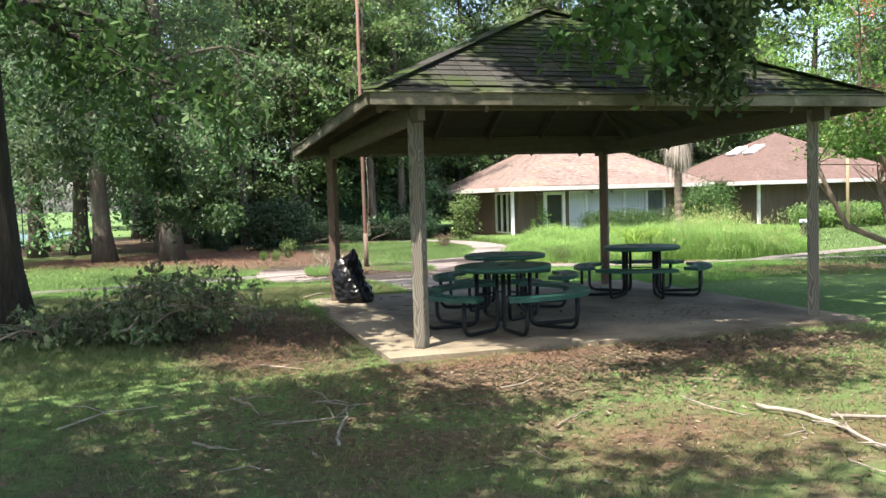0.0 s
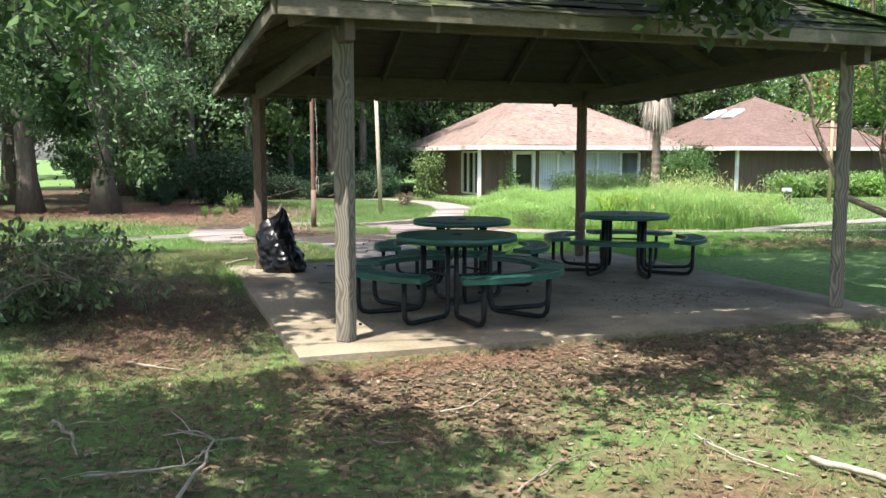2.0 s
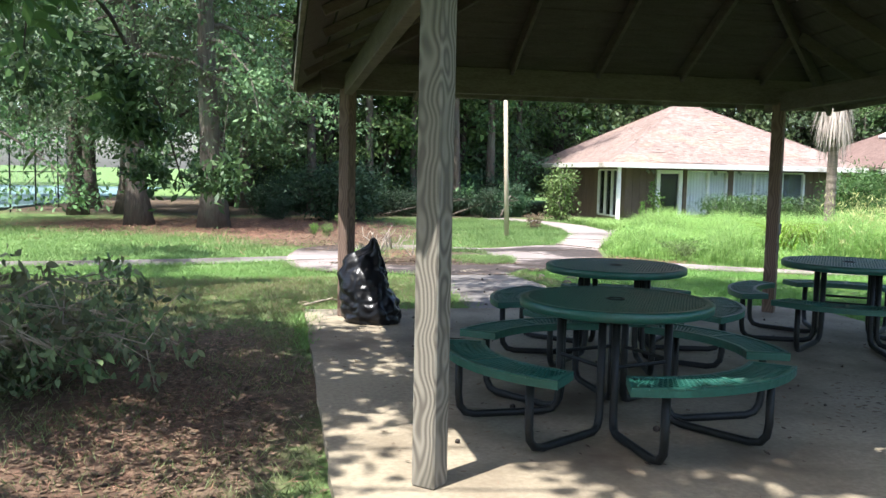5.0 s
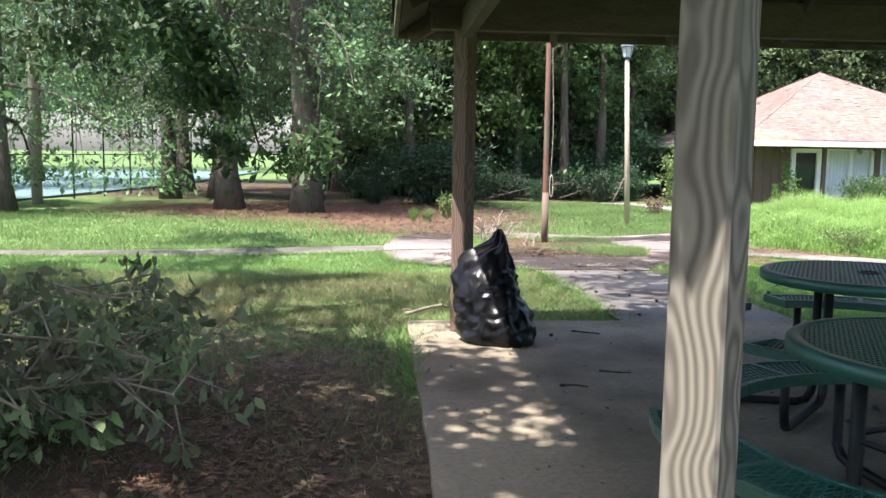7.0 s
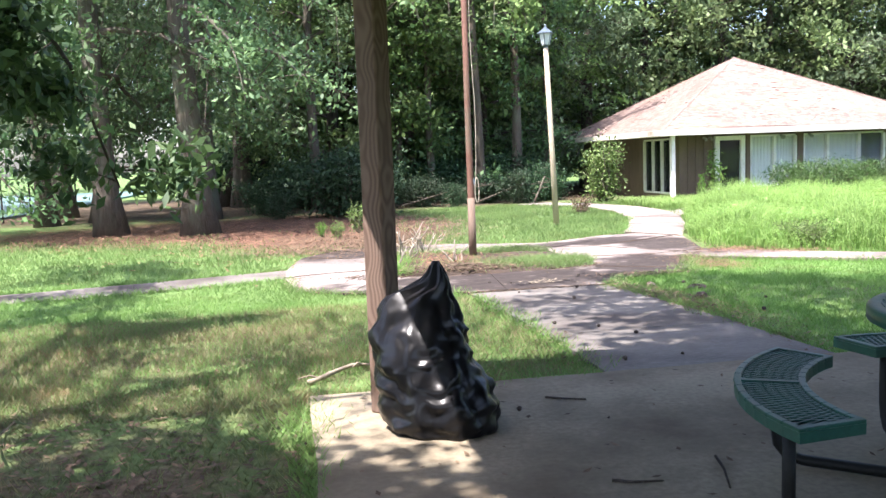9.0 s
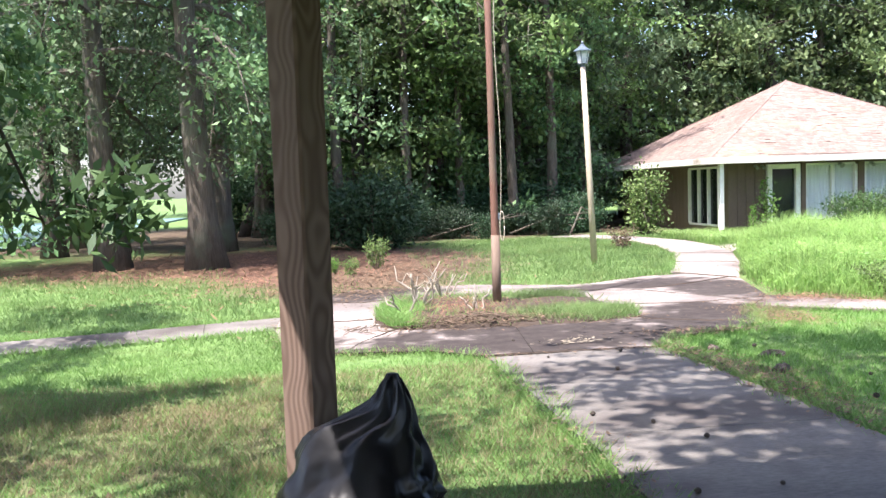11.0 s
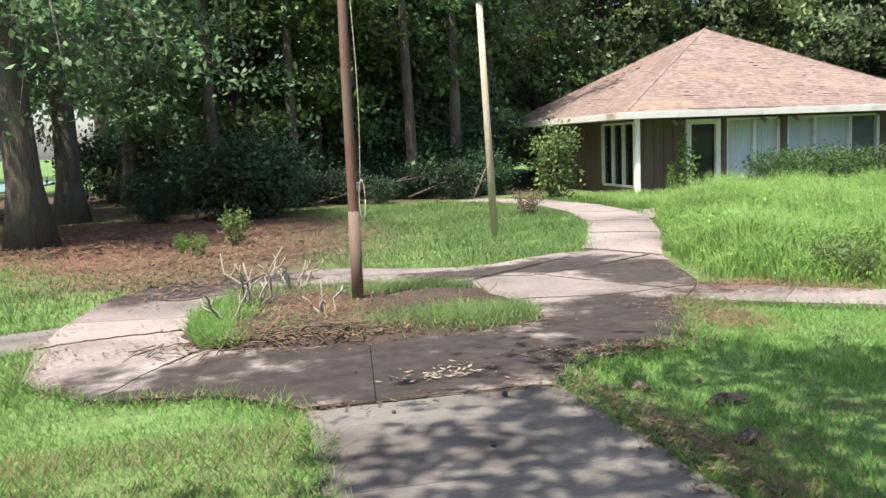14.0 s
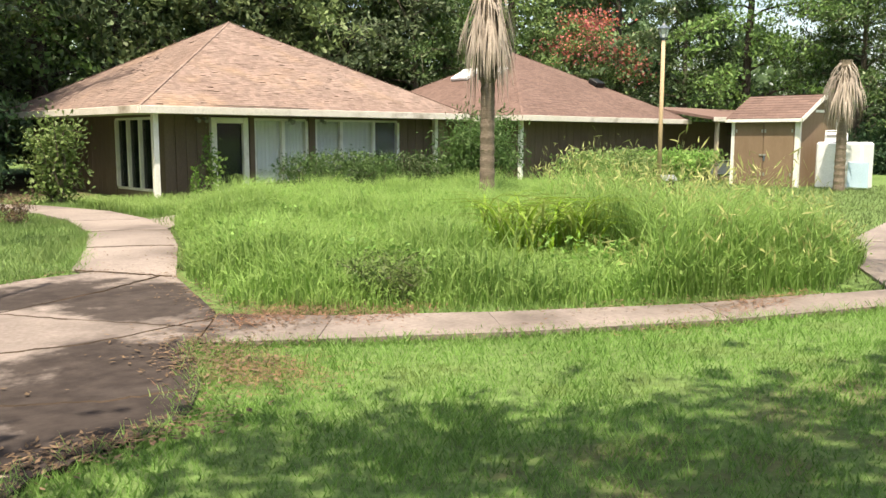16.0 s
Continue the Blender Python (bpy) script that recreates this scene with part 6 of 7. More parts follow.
set_at(pale, 9.7, 37.4, 0, 0.6)
for k, (x, y, s) in enumerate([(11.0, 38.6, 0.7), (1.6, 34.2, 0.4), (7.4, 36.8, 0.4), (4.9, 37.3, 0.7)]):
    copy_at(pale, x, y, 80 * k, s)
hedge = make_shrub("hedge_bush", "overgrown green foundation hedge under the windows", 84, 1.9, 1.25, 4200, 0.10, "leaf_near", 14, 0.5)
set_at(hedge, 17.3, 33.0, 0, 0.82)
for k, (x, y, s) in enumerate([(18.4, 32.9, 0.85), (19.6, 33.0, 0.8), (20.8, 32.9, 0.82), (22.0, 32.8, 0.75)]):
    copy_at(hedge, x, y, 70 * k, s)
vine = set_at(make_shrub("vine", "thin leafy vine climbing beside the door", 85, 0.6, 1.5, 420, 0.12, "leaf_light", 5), 15.0, 33.7)
copy_at(vine, 14.5, 33.5, 90, 0.55)
copy_at(vine, 22.8, 33.2, 40, 0.9)
cyp = set_at(make_shrub("conifer", "weeping feathery conifer shrub beside the palm", 86, 1.8, 2.0, 8500, 0.13, "leaf_near", 16, 1.6, 0.22, "shrub", "bark", 0.5), 21.2, 30.6)
copy_at(cyp, 21.4, 30.9, 90, 1.15)
small_dark = set_at(make_shrub("bush", "small dark feathery shrub beside the path", 87, 1.3, 0.7, 2200, 0.10, "leaf_light", 12, 1.0, 0.25), 10.0, 20.95, 0, 0.62)
weed = make_shrub("bush", "rank bright green weeds along the wall", 88, 1.6, 0.95, 1700, 0.14, "leaf_bright", 14, 0.4)
set_at(weed, 27.2, 32.0)
for k in range(9):
    copy_at(weed, 28.0 + 0.75 * k, 31.9 + 0.35 * math.sin(k * 2.3), 61 * k, 0.8 + 0.25 * abs(math.sin(k * 1.7)))
copy_at(weed, 36.2, 30.6, 20, 0.7)
sapling = set_at(make_shrub("sapling", "young feathery green sapling in the leaf litter", 89, 0.7, 0.9, 700, 0.09, "leaf_light", 7), 3.45, 28.2, 0, 0.7)
copy_at(sapling, 2.9, 26.8, 50, 0.4)
copy_at(sapling, 2.6, 27.6, 150, 0.35)


set_at(make_shrub("dead_shrub", "small brown dead shrub beside the house path", 90, 0.8, 0.5, 500, 0.09, "litter", 12, 0.6, 0.2), 9.75, 31.0)


# dead palms
def build_palm(x, y, h, skirt, label, seed):
    rng, nr = random.Random(seed), np.random.default_rng(seed)
    p = thing("palm", label, "palm tree", (x, y, gz(x, y)))
    prof = []
    for k in range(40):
        z = h * k / 39
        prof.append((0.135 + 0.03 * math.exp(-z) + (0.008 if k % 2 else -0.005) + 0.04 * (z > h - skirt), z - 0.1 * (k == 0)))
    part("trunk", Geo().lathe(prof, 14), "palm_trunk", p, "ringed fibrous trunk")
    # dry fronds folded down into a flaring skirt, narrow at the top and ragged below
    for k in range(60):
        a = k * 2.4 + rng.uniform(-0.2, 0.2)
        z0 = h - rng.uniform(0.0, 0.28) * skirt
        L = skirt * (rng.uniform(0.60, 0.92) if k % 5 else rng.uniform(0.9, 1.1))
        out = rng.uniform(0.16, 0.50) if k % 5 else rng.uniform(0.10, 0.25)
        away, side = Vector((math.cos(a), math.sin(a), 0)), Vector((-math.sin(a), math.cos(a), 0))
        root = away * 0.13 + Vector((0, 0, z0))
        bend = away * (0.16 + 0.55 * out) + Vector((0, 0, z0 - 0.32 * L))
        g = Geo().tube([root, root.lerp(bend, 0.5) + away * 0.05, bend], [0.018, 0.013, 0.009], 4, False)
        for j in range(5):
            o = (j - 2) / 2
            tip = away * (0.16 + out) + side * o * 0.13 + Vector((rng.uniform(-0.04, 0.04), rng.uniform(-0.04, 0.04), z0 - L * rng.uniform(0.85, 1.1)))
            midp = bend.lerp(tip, 0.5) + away * 0.03 + side * o * 0.03
            w = side * 0.010
            g.add([bend - w, bend + w, midp + w * 1.3, midp - w * 1.3, tip], [(0, 1, 2, 3), (3, 2, 4)])
        part("dead_frond", g, "palm_dead", p)


build_palm(17.35, 26.75, 4.6, 2.0, "dead palm with a skirt of dry hanging fronds", 91)
build_palm(30.5, 25.2, 3.75, 1.7, "short dead palm with drooping dry fronds beside the shed", 92)


# brush pile of cut wilting branches
def build_brush():
    rng, nr = random.Random(95), np.random.default_rng(95)
    arching = {0: ((-0.9, 11.1), (0.58, 10.9), 0.72), 6: ((-0.7, 10.6), (0.72, 10.3), 0.5), 12: ((-1.2, 11.3), (0.3, 11.5), 0.68), 18: ((-0.9, 10.3), (0.35, 9.8), 0.42), 24: ((-1.3, 10.4), (-0.1, 10.6), 0.8)}
    for k in range(27):
        cx, cy = rng.uniform(-1.55, 0.35), rng.uniform(9.9, 11.6)
        a = rng.uniform(-0.6, 0.9) if k % 3 else rng.uniform(0, 6.28)
        L = rng.uniform(0.8, 1.4)
        p0 = Vector((-0.5 * L * math.cos(a), -0.5 * L * math.sin(a), rng.uniform(0.02, 0.25)))
        p1 = Vector((0.5 * L * math.cos(a), 0.5 * L * math.sin(a), rng.uniform(0.10, 0.42)))
        if k in arching:
            (xa, ya), (xb, yb), top = arching[k]
            cx, cy = (xa + xb) / 2, (ya + yb) / 2
            p0, p1 = Vector((xa - cx, ya - cy, 0.12)), Vector((xb - cx, yb - cy, top))
        b = thing("cut_branch", "cut branch with wilting leaves lying on a brush pile", "branch", (cx, cy, gz(cx, cy)), group="brush pile")
        lp = limb_path(rng, p0, p1, 0.12, 6, 0.1)
        g = Geo().tube(lp, [0.016 * (1 - 0.12 * j) for j in range(7)], 5)
        tips = []
        for q in range(16):
            p = lp[rng.randint(1, 6)]
            e = p + Vector((rng.uniform(-1, 1), rng.uniform(-1, 1), rng.uniform(-0.7, 0.7))) * 0.36
            e.z = max(e.z, 0.04)
            g.tube([p, e], [0.006, 0.003], 4, False)
            tips.extend([p.lerp(e, 0.6), e])
        tagged(part("branch_wood", g, "twig", b), kind="stuff")
        c = np.array([tuple(v) for v in tips])
        pos = c[nr.integers(0, len(c), 200)] + nr.normal(0, 0.045, (200, 3))
        pos[:, 2] = np.maximum(pos[:, 2], 0.05)
        part("leaves", quads_mesh("leaves", ovate_leaves(nr, pos, 0.088, 1.2, 0.44), 6), "leaf_wilt", b)


build_brush()


# ---- fallen sticks ----
def stick(path, r, mat, label, twigs=3, seed=1):
    rng = random.Random(seed)
    pts = []
    for x, y, dz in path:
        pts.append(Vector((x, y, gz(x, y) + dz)))
    fine = []
    for a, b in zip(pts, pts[1:]):
        for k in range(4):
            fine.append(a.lerp(b, k / 4) + Vector((rng.uniform(-0.012, 0.012), rng.uniform(-0.012, 0.012), 0)))
    fine.append(pts[-1])
    g = Geo().tube(fine, [r * (1 - 0.6 * k / (len(fine) - 1)) for k in range(len(fine))], 6)
    for q in range(twigs):
        p = fine[rng.randint(1, len(fine) - 2)]
        a = rng.uniform(0, 6.28)
        e = p + Vector((math.cos(a), math.sin(a), 0.15)) * rng.uniform(0.12, 0.35)
        g.tube([p, p.lerp(e, 0.5) + Vector((0, 0, 0.02)), e], [r * 0.5, r * 0.35, r * 0.2], 4)
    me = g.mesh("fallen_stick", True)
    me.materials.append(MAT[mat])
    tagged(new("fallen_stick", me), label, "stick", group="fallen sticks")


PALE_STICK = "pale dead stick lying on the worn grass"
stick([(4.1, 4.70, 0.03), (4.2, 4.38, 0.05), (4.25, 4.03, 0.04), (4.15, 3.58, 0.03), (4.3, 3.18, 0.03)], 0.02, "dead_stick", "thick pale dead branch lying on the worn grass", 4, 2)
stick([(4.4, 4.28, 0.03), (4.9, 3.98, 0.04), (5.3, 3.88, 0.02)], 0.016, "dead_stick", PALE_STICK, 2, 3)
stick([(0.99, 4.93, 0.02), (1.02, 5.18, 0.04), (1.16, 5.58, 0.04), (1.24, 6.03, 0.03), (1.05, 6.33, 0.02)], 0.013, "dead_stick", PALE_STICK, 4, 4)
stick([(0.38, 6.68, 0.03), (0.5, 6.33, 0.05), (0.56, 6.00, 0.02)], 0.014, "twig", "forked brown stick lying on the grass", 4, 5)
stick([(0.62, 5.68, 0.02), (0.95, 5.63, 0.03), (1.2, 5.70, 0.02)], 0.009, "dead_stick", PALE_STICK, 3, 6)
stick([(0.06, 5.40, 0.02), (0.18, 5.18, 0.03), (0.34, 5.08, 0.02)], 0.01, "dead_stick", PALE_STICK, 1, 7)
stick([(3.79, 5.23, 0.02), (3.75, 4.88, 0.03), (3.9, 4.53, 0.02)], 0.008, "dead_stick", PALE_STICK, 3, 8)
stick([(2.5, 4.78, 0.02), (2.8, 5.03, 0.03), (3.05, 5.18, 0.02)], 0.009, "twig", "thin brown stick on the worn grass", 2, 9)
stick([(-0.9, 6.18, 0.02), (-0.6, 6.58, 0.03), (-0.2, 6.68, 0.02)], 0.009, "dead_stick", PALE_STICK, 1, 10)
stick([(0.75, 8.18, 0.02), (0.95, 7.93, 0.03), (1.15, 7.78, 0.02)], 0.014, "twig", "thin brown stick in the needle litter", 1, 11)
stick([(2.0, 13.9, 0.03), (2.3, 14.2, 0.06), (2.55, 14.3, 0.03)], 0.018, "twig", "short grey stick on the lawn", 2, 12)
for k in range(26):
    rr = random.Random(200 + k)
    x, y = rr.uniform(-2.5, 6.5), rr.uniform(2.2, 7.5)
    a, L = rr.uniform(0, 6.28), rr.uniform(0.15, 0.5)
    stick([(x, y, 0.02), (x + 0.5 * L * math.cos(a), y + 0.5 * L * math.sin(a), 0.03), (x + L * math.cos(a + 0.4), y + L * math.sin(a + 0.4), 0.02)], rr.uniform(0.004, 0.008), "dead_stick" if k % 2 else "twig", "thin dry twig lying on the worn grass", 1, 300 + k)
for k, (x, y, L, a) in enumerate([(7.2, 37.2, 3.2, 0.1), (9.6, 37.4, 2.6, -0.15), (8.4, 38.0, 3.4, 0.3), (1.9, 38.2, 2.2, 0.2), (10.4, 36.6, 1.2, 0.7)]):
    stick([(x - L / 2 * math.cos(a), y - L / 2 * math.sin(a), 0.1), (x, y, 0.5 + 0.1 * k), (x + L / 2 * math.cos(a), y + L / 2 * math.sin(a), 0.7)], 0.035, "bark", "fallen grey branch at the wood's edge", 5, 400 + k)


# sticks and clods on the pad, stones in the lawn, a broken trunk in the grove
def build_debris():
    PAD = "thin dark twig lying on the concrete pad"
    for k, (xa, ya, xb, yb) in enumerate([(3.3, 13.08, 3.5, 12.97), (2.87, 11.46, 3.03, 11.41), (3.74, 11.95, 3.62, 11.6), (3.2, 11.8, 3.4, 11.74)]):
        rr = random.Random(700 + k)
        g = Geo()
        a, b = Vector((xa, ya, 0.107)), Vector((xb, yb, 0.107))
        g.tube([a, a.lerp(b, 0.5) + Vector((rr.uniform(-0.03, 0.03), rr.uniform(-0.03, 0.03), 0.004)), b], [0.007, 0.006, 0.004], 5)
        me = g.mesh("fallen_stick", True)
        me.materials.append(MAT["bark_dark"])
        tagged(new("fallen_stick", me), PAD, "stick", group="fallen sticks")
    for k, (x, y, r) in enumerate([(6.28, 17.25, 0.13), (6.0, 16.6, 0.10), (5.62, 16.9, 0.07), (5.95, 17.7, 0.06)]):
        rr = random.Random(720 + k)
        g = Geo().lathe([(0.75 * r, -0.02), (r, 0.01), (0.92 * r, 0.035), (0.6 * r, 0.052), (0.15 * r, 0.056)], 11)
        g.v = [(p[0] * rr.uniform(0.85, 1.15), p[1] * rr.uniform(0.45, 0.7), p[2] * rr.uniform(0.8, 1.2)) for p in g.v]
        me = g.mesh("stone")
        me.materials.append(MAT["bark"])
        o = tagged(new("stone", me), "flat grey-brown stone half sunk in the lawn", "stone", group="lawn stones")
        o.matrix_world = pose(x, y, gz(x, y), 0, 0, 40 * k)
    t = thing("broken_tree", "dark broken trunk bent over among the grove trees", "dead tree", (-0.3, 44.5, gz(-0.3, 44.5)))
    part("trunk", Geo().tube([(-0.35, 0, -0.1), (-0.2, 0, 0.7), (0.1, 0, 1.35), (0.55, 0, 1.65), (1.3, 0.1, 1.75)], [0.34, 0.27, 0.24, 0.2, 0.13], 10), "bark_dark", t, smooth=True)
    part("split_limb", Geo().tube([(0.0, 0, 1.2), (0.7, -0.1, 1.0), (1.5, -0.1, 0.45)], [0.10, 0.08, 0.04], 7), "bark", t, smooth=True)


build_debris()


# ---- planted island with cut stumps ----
def build_island():
    b = thing("planting_bed", "raised island bed of soil, weeds and cut stumps", "planting bed", (0, 0, 0))
    cx, cy = 4.75, 21.4
    n = len(ISLAND)
    fine = []
    for i in range(n):
        (xa, ya), (xb, yb) = ISLAND[i], ISLAND[(i + 1) % n]
        for k in range(5):
            t = k / 5
            fine.append((xa + (xb - xa) * t + random.uniform(-0.09, 0.09), ya + (yb - ya) * t + random.uniform(-0.09, 0.09)))
    g = Geo()
    rings = [(1.0, 0.02), (0.93, 0.06), (0.7, 0.085), (0.35, 0.10)]
    pts = []
    for s, dz in rings:
        pts += [(cx + (x - cx) * s, cy + (y - cy) * s, gz(x, y) + dz + random.uniform(-0.012, 0.012)) for x, y in fine]
    m = len(fine)
    faces = [(r * m + i, r * m + (i + 1) % m, (r + 1) * m + (i + 1) % m, (r + 1) * m + i) for r in range(len(rings) - 1) for i in range(m)]
    pts.append((cx, cy, gz(cx, cy) + 0.11))
    faces += [((len(rings) - 1) * m + i, (len(rings) - 1) * m + (i + 1) % m, len(pts) - 1) for i in range(m)]
    area = sum(fine[i][0] * fine[(i + 1) % m][1] - fine[(i + 1) % m][0] * fine[i][1] for i in range(m))
    if area < 0:
        faces = [f[::-1] for f in faces]
    part("soil", g.add(pts, faces), "soil", b, "dark crumbly soil", True)
    rng = random.Random(7)
    for x, y, h, k in ((3.68, 21.7, 0.50, 7), (4.12, 22.7, 0.42, 7), (4.3, 20.9, 0.34, 4), (3.4, 21.0, 0.30, 3)):
        g = Geo()
        for j in range(k):
            a = 6.28 * j / k + rng.uniform(-0.5, 0.5)
            far = rng.uniform(0.35, 1.0) * h
            e = Vector((x + far * math.cos(a), y + far * math.sin(a), gz(x, y) + 0.12 + h * rng.uniform(0.35, 1.1)))
            s0 = Vector((x + 0.05 * math.cos(a), y + 0.05 * math.sin(a), gz(x, y) + 0.08))
            lp = limb_path(rng, s0, e, 0.0, 4, 0.22)
            g.tube(lp, [0.016, 0.014, 0.011, 0.009, 0.006], 6)
            q = lp[2] + Vector((rng.uniform(-1, 1), rng.uniform(-1, 1), rng.uniform(0.2, 0.9))) * 0.4 * h
            g.tube([lp[2], lp[2].lerp(q, 0.5), q], [0.009, 0.007, 0.004], 5)
        tagged(part("cut_stump", g, "dead_stick", b, "pale cut shrub stump", True), kind="stuff")
    # heap of chopped twigs and stalks along the front of the bed
    g = Geo()
    for j in range(420):
        x, y = rng.gauss(4.25, 0.62), rng.gauss(20.12, 0.16)
        a, L = rng.uniform(0, 6.28), rng.uniform(0.10, 0.34)
        z = gz(x, y) + 0.05 + 0.09 * math.exp(-((x - 4.2) / 0.7) ** 2) * rng.random()
        d = Vector((math.cos(a), math.sin(a), rng.uniform(-0.15, 0.25))) * L / 2
        c = Vector((x, y, z))
        g.tube([c - d, c + Vector((0, 0, 0.01)), c + d], [0.006, 0.005, 0.003], 4, False)
    tagged(part("twig_mulch", g, "mulch", b, "heap of chopped brown twigs"), kind="stuff")


build_island()


# ---- far side: court fence, pale court and distant woods ----
def build_fence():
    f = thing("chain_fence", "tall chain-link court fence with black posts", "fence", (0, 0, 0))
    pts = [(-10.2 + 0.13 * k * 2.2, 20 + 2.2 * k) for k in range(13)]
    for x, y in pts:
        part("post", Geo().tube([(x, y, -0.3), (x, y, 2.7)], 0.03, 6), "black_tube", f)
    for (xa, ya), (xb, yb) in zip(pts, pts[1:]):
        for z in (0.0, 1.3, 2.65):
            part("rail", Geo().tube([(xa, ya, z), (xb, yb, z)], 0.018, 5), "black_tube", f)
    wire = Geo()
    for (xa, ya), (xb, yb) in zip(pts, pts[1:]):
        for k in range(24):
            t = k / 24
            x, y = xa + (xb - xa) * t, ya + (yb - ya) * t
            wire.beam((x, y, 0.0), (x, y, 2.65), 0.005, 0.005, 0.001, up=(0, 1, 0))
    tagged(part("wire_mesh", wire, "steel", f), kind="stuff")
    tagged(part("court", Geo().prism([(-60, 14), (-11.6, 14), (-7.6, 48), (-7.6, 75), (-60, 75)], -0.3, -0.06), "court"), "pale blue-green sports court behind the fence", "court", kind="structure")
    p = thing("light_pole", "grey wooden light pole beside the court fence", "pole", (-8.3, 32.6, -0.2))
    part("shaft", Geo().tube([(0, 0, 0), (0, 0, 8.5)], [0.16, 0.11], 10), "lamp_post", p, smooth=True)


build_fence()


def far_woods():
    nr = np.random.default_rng(99)
    n = 26000
    a = np.radians(nr.uniform(-40, 150, n))
    r = nr.uniform(62, 84, n)
    x, y = 8 + r * np.cos(a), 12 + r * np.sin(a)
    bump_h = 9 + 3 * np.sin(a * 11) + 2.5 * np.sin(a * 27 + 1) + 1.5 * np.sin(a * 61)
    gap = (np.degrees(a) > 101) & (np.degrees(a) < 135)
    z = nr.uniform(0, 1, n) ** 0.8 * bump_h + np.where(gap, 4.5, 0.0)
    me = quads_mesh("far_woods", leaf_quads(nr, np.stack([x, y, z], 1), 1.1, 0.2, 0.7), 4)
    stuff("far_woods", me, "leaf_cool", "distant leafy woods around the park", "woods")


far_woods()


STRIPS = []


def strip_bounds():
    STRIPS.append([((1.85, 21.65), (1.81, 20.67)), ((-0.3, 21.1), (-0.1, 20.2)), ((-3.0, 20.6), (-2.9, 19.7)), ((-11, 20.3), (-11, 19.4))])
    STRIPS.append([((8.39, 24.64), (9.05, 23.4)), ((9.3, 26.6), (10.35, 26.0)), ((10.14, 28.7), (11.2, 28.0)), ((10.55, 30.6), (11.75, 30.0)), ((10.6, 32.4), (11.9, 32.2)), ((10.2, 34.0), (11.4, 34.4)), ((9.2, 36.0), (10.4, 36.6))])
    STRIPS.append([((7.78, 20.48), (8.4, 21.3)), ((9.73, 19.19), (10.2, 19.85)), ((12.58, 17.44), (13.0, 18.05)), ((15.8, 15.7), (16.1, 16.4)), ((22, 13.4), (22.2, 14.2))])
    STRIPS.append([((13.5, 17.7), (14.2, 17.4)), ((15.2, 18.7), (15.7, 18.1)), ((18, 19.9), (18.3, 19.2)), ((26, 21.2), (26, 20.4))])


strip_bounds()


# ---- grass, weeds and litter ----
def scatter(rng, n, x0, x1, y0, y1):
    return rng.uniform(x0, x1, n), rng.uniform(y0, y1, n)


def off_paving(x, y):
    """True where turf grows: away from the pad, the panels and the beds."""
    bad = (x > SLAB[0] - 0.02) & (x < SLAB[1] + 0.02) & (y > SLAB[2] - 0.03) & (y < SLAB[3] + 0.02)
    bad |= inside(LOOP, x, y) & ~inside(ISLAND, x, y)
    bad |= (x > 3.88) & (x < 5.5) & (y > 13.4) & (y < 18.2)
    for strip in STRIPS:
        poly = [p[0] for p in strip] + [p[1] for p in strip][::-1]
        bad |= inside(poly, x, y)
    bad |= (x > 13.9) & (x < 23.3) & (y > 34)
    return ~bad


def lawn(name, rng, n, box, h, w, mat, label, keep=1.0, lean=0.45):
    x, y = scatter(rng, n, *box)
    bare, red = cover_np(x, y)
    clump = np.sin(x * 3.1 + 1.3 * np.sin(y * 2.3)) * np.sin(y * 2.7 + 1.1 * np.sin(x * 1.9))
    ok = off_paving(x, y) & (rng.uniform(0, 1, n) < 1 - keep * np.maximum(bare, red) + 0.12 * clump)
    x, y = x[ok], y[ok]
    hh = h * rng.uniform(0.45, 1.35, len(x)) * (1 + 0.25 * clump[ok])
    me = quads_mesh(name, blades(rng, x, y, gz_np(x, y) - 0.005, hh, w * rng.uniform(0.7, 1.3, len(x)), lean), 3)
    stuff(name, me, mat, label, "grass")


rng = np.random.default_rng(123)
lawn("worn_grass", rng, 120000, (-4.5, 9.0, 1.0, 7.75), 0.045, 0.008, "grass_worn", "thin worn grass on dry ground under trees", 0.9, 0.8)
lawn("worn_grass", rng, 70000, (-3, 2.0, 7.7, 14.5), 0.055, 0.008, "grass_worn", "thin worn grass beside the shelter pad", 0.8, 0.9)
lawn("worn_grass", rng, 60000, (-3, 3.8, 13.4, 17.8), 0.06, 0.007, "grass_dry", "dry tan grass in the lawn beside the pad", 0.2, 0.9)
lawn("lawn_grass", rng, 110000, (-4, 4.0, 13.6, 20.0), 0.048, 0.008, "grass", "short green lawn grass", 0.8, 0.6)
lawn("lawn_grass", rng, 150000, (5.4, 13.5, 12.5, 20.6), 0.048, 0.009, "grass", "short green lawn grass beside the path", 0.8, 0.6)
lawn("lawn_grass", rng, 60000, (-8, 3, 20, 30), 0.07, 0.016, "grass", "short green lawn grass near the grove", 1.0, 0.5)
lawn("lawn_grass", rng, 70000, (4.4, 12.5, 23.8, 36), 0.085, 0.017, "grass", "longer green grass round the lamp post", 0.9, 0.5)
lawn("lawn_grass", rng, 70000, (13, 34, 12, 31), 0.08, 0.02, "grass", "short green lawn in front of the shed", 0.9, 0.5)


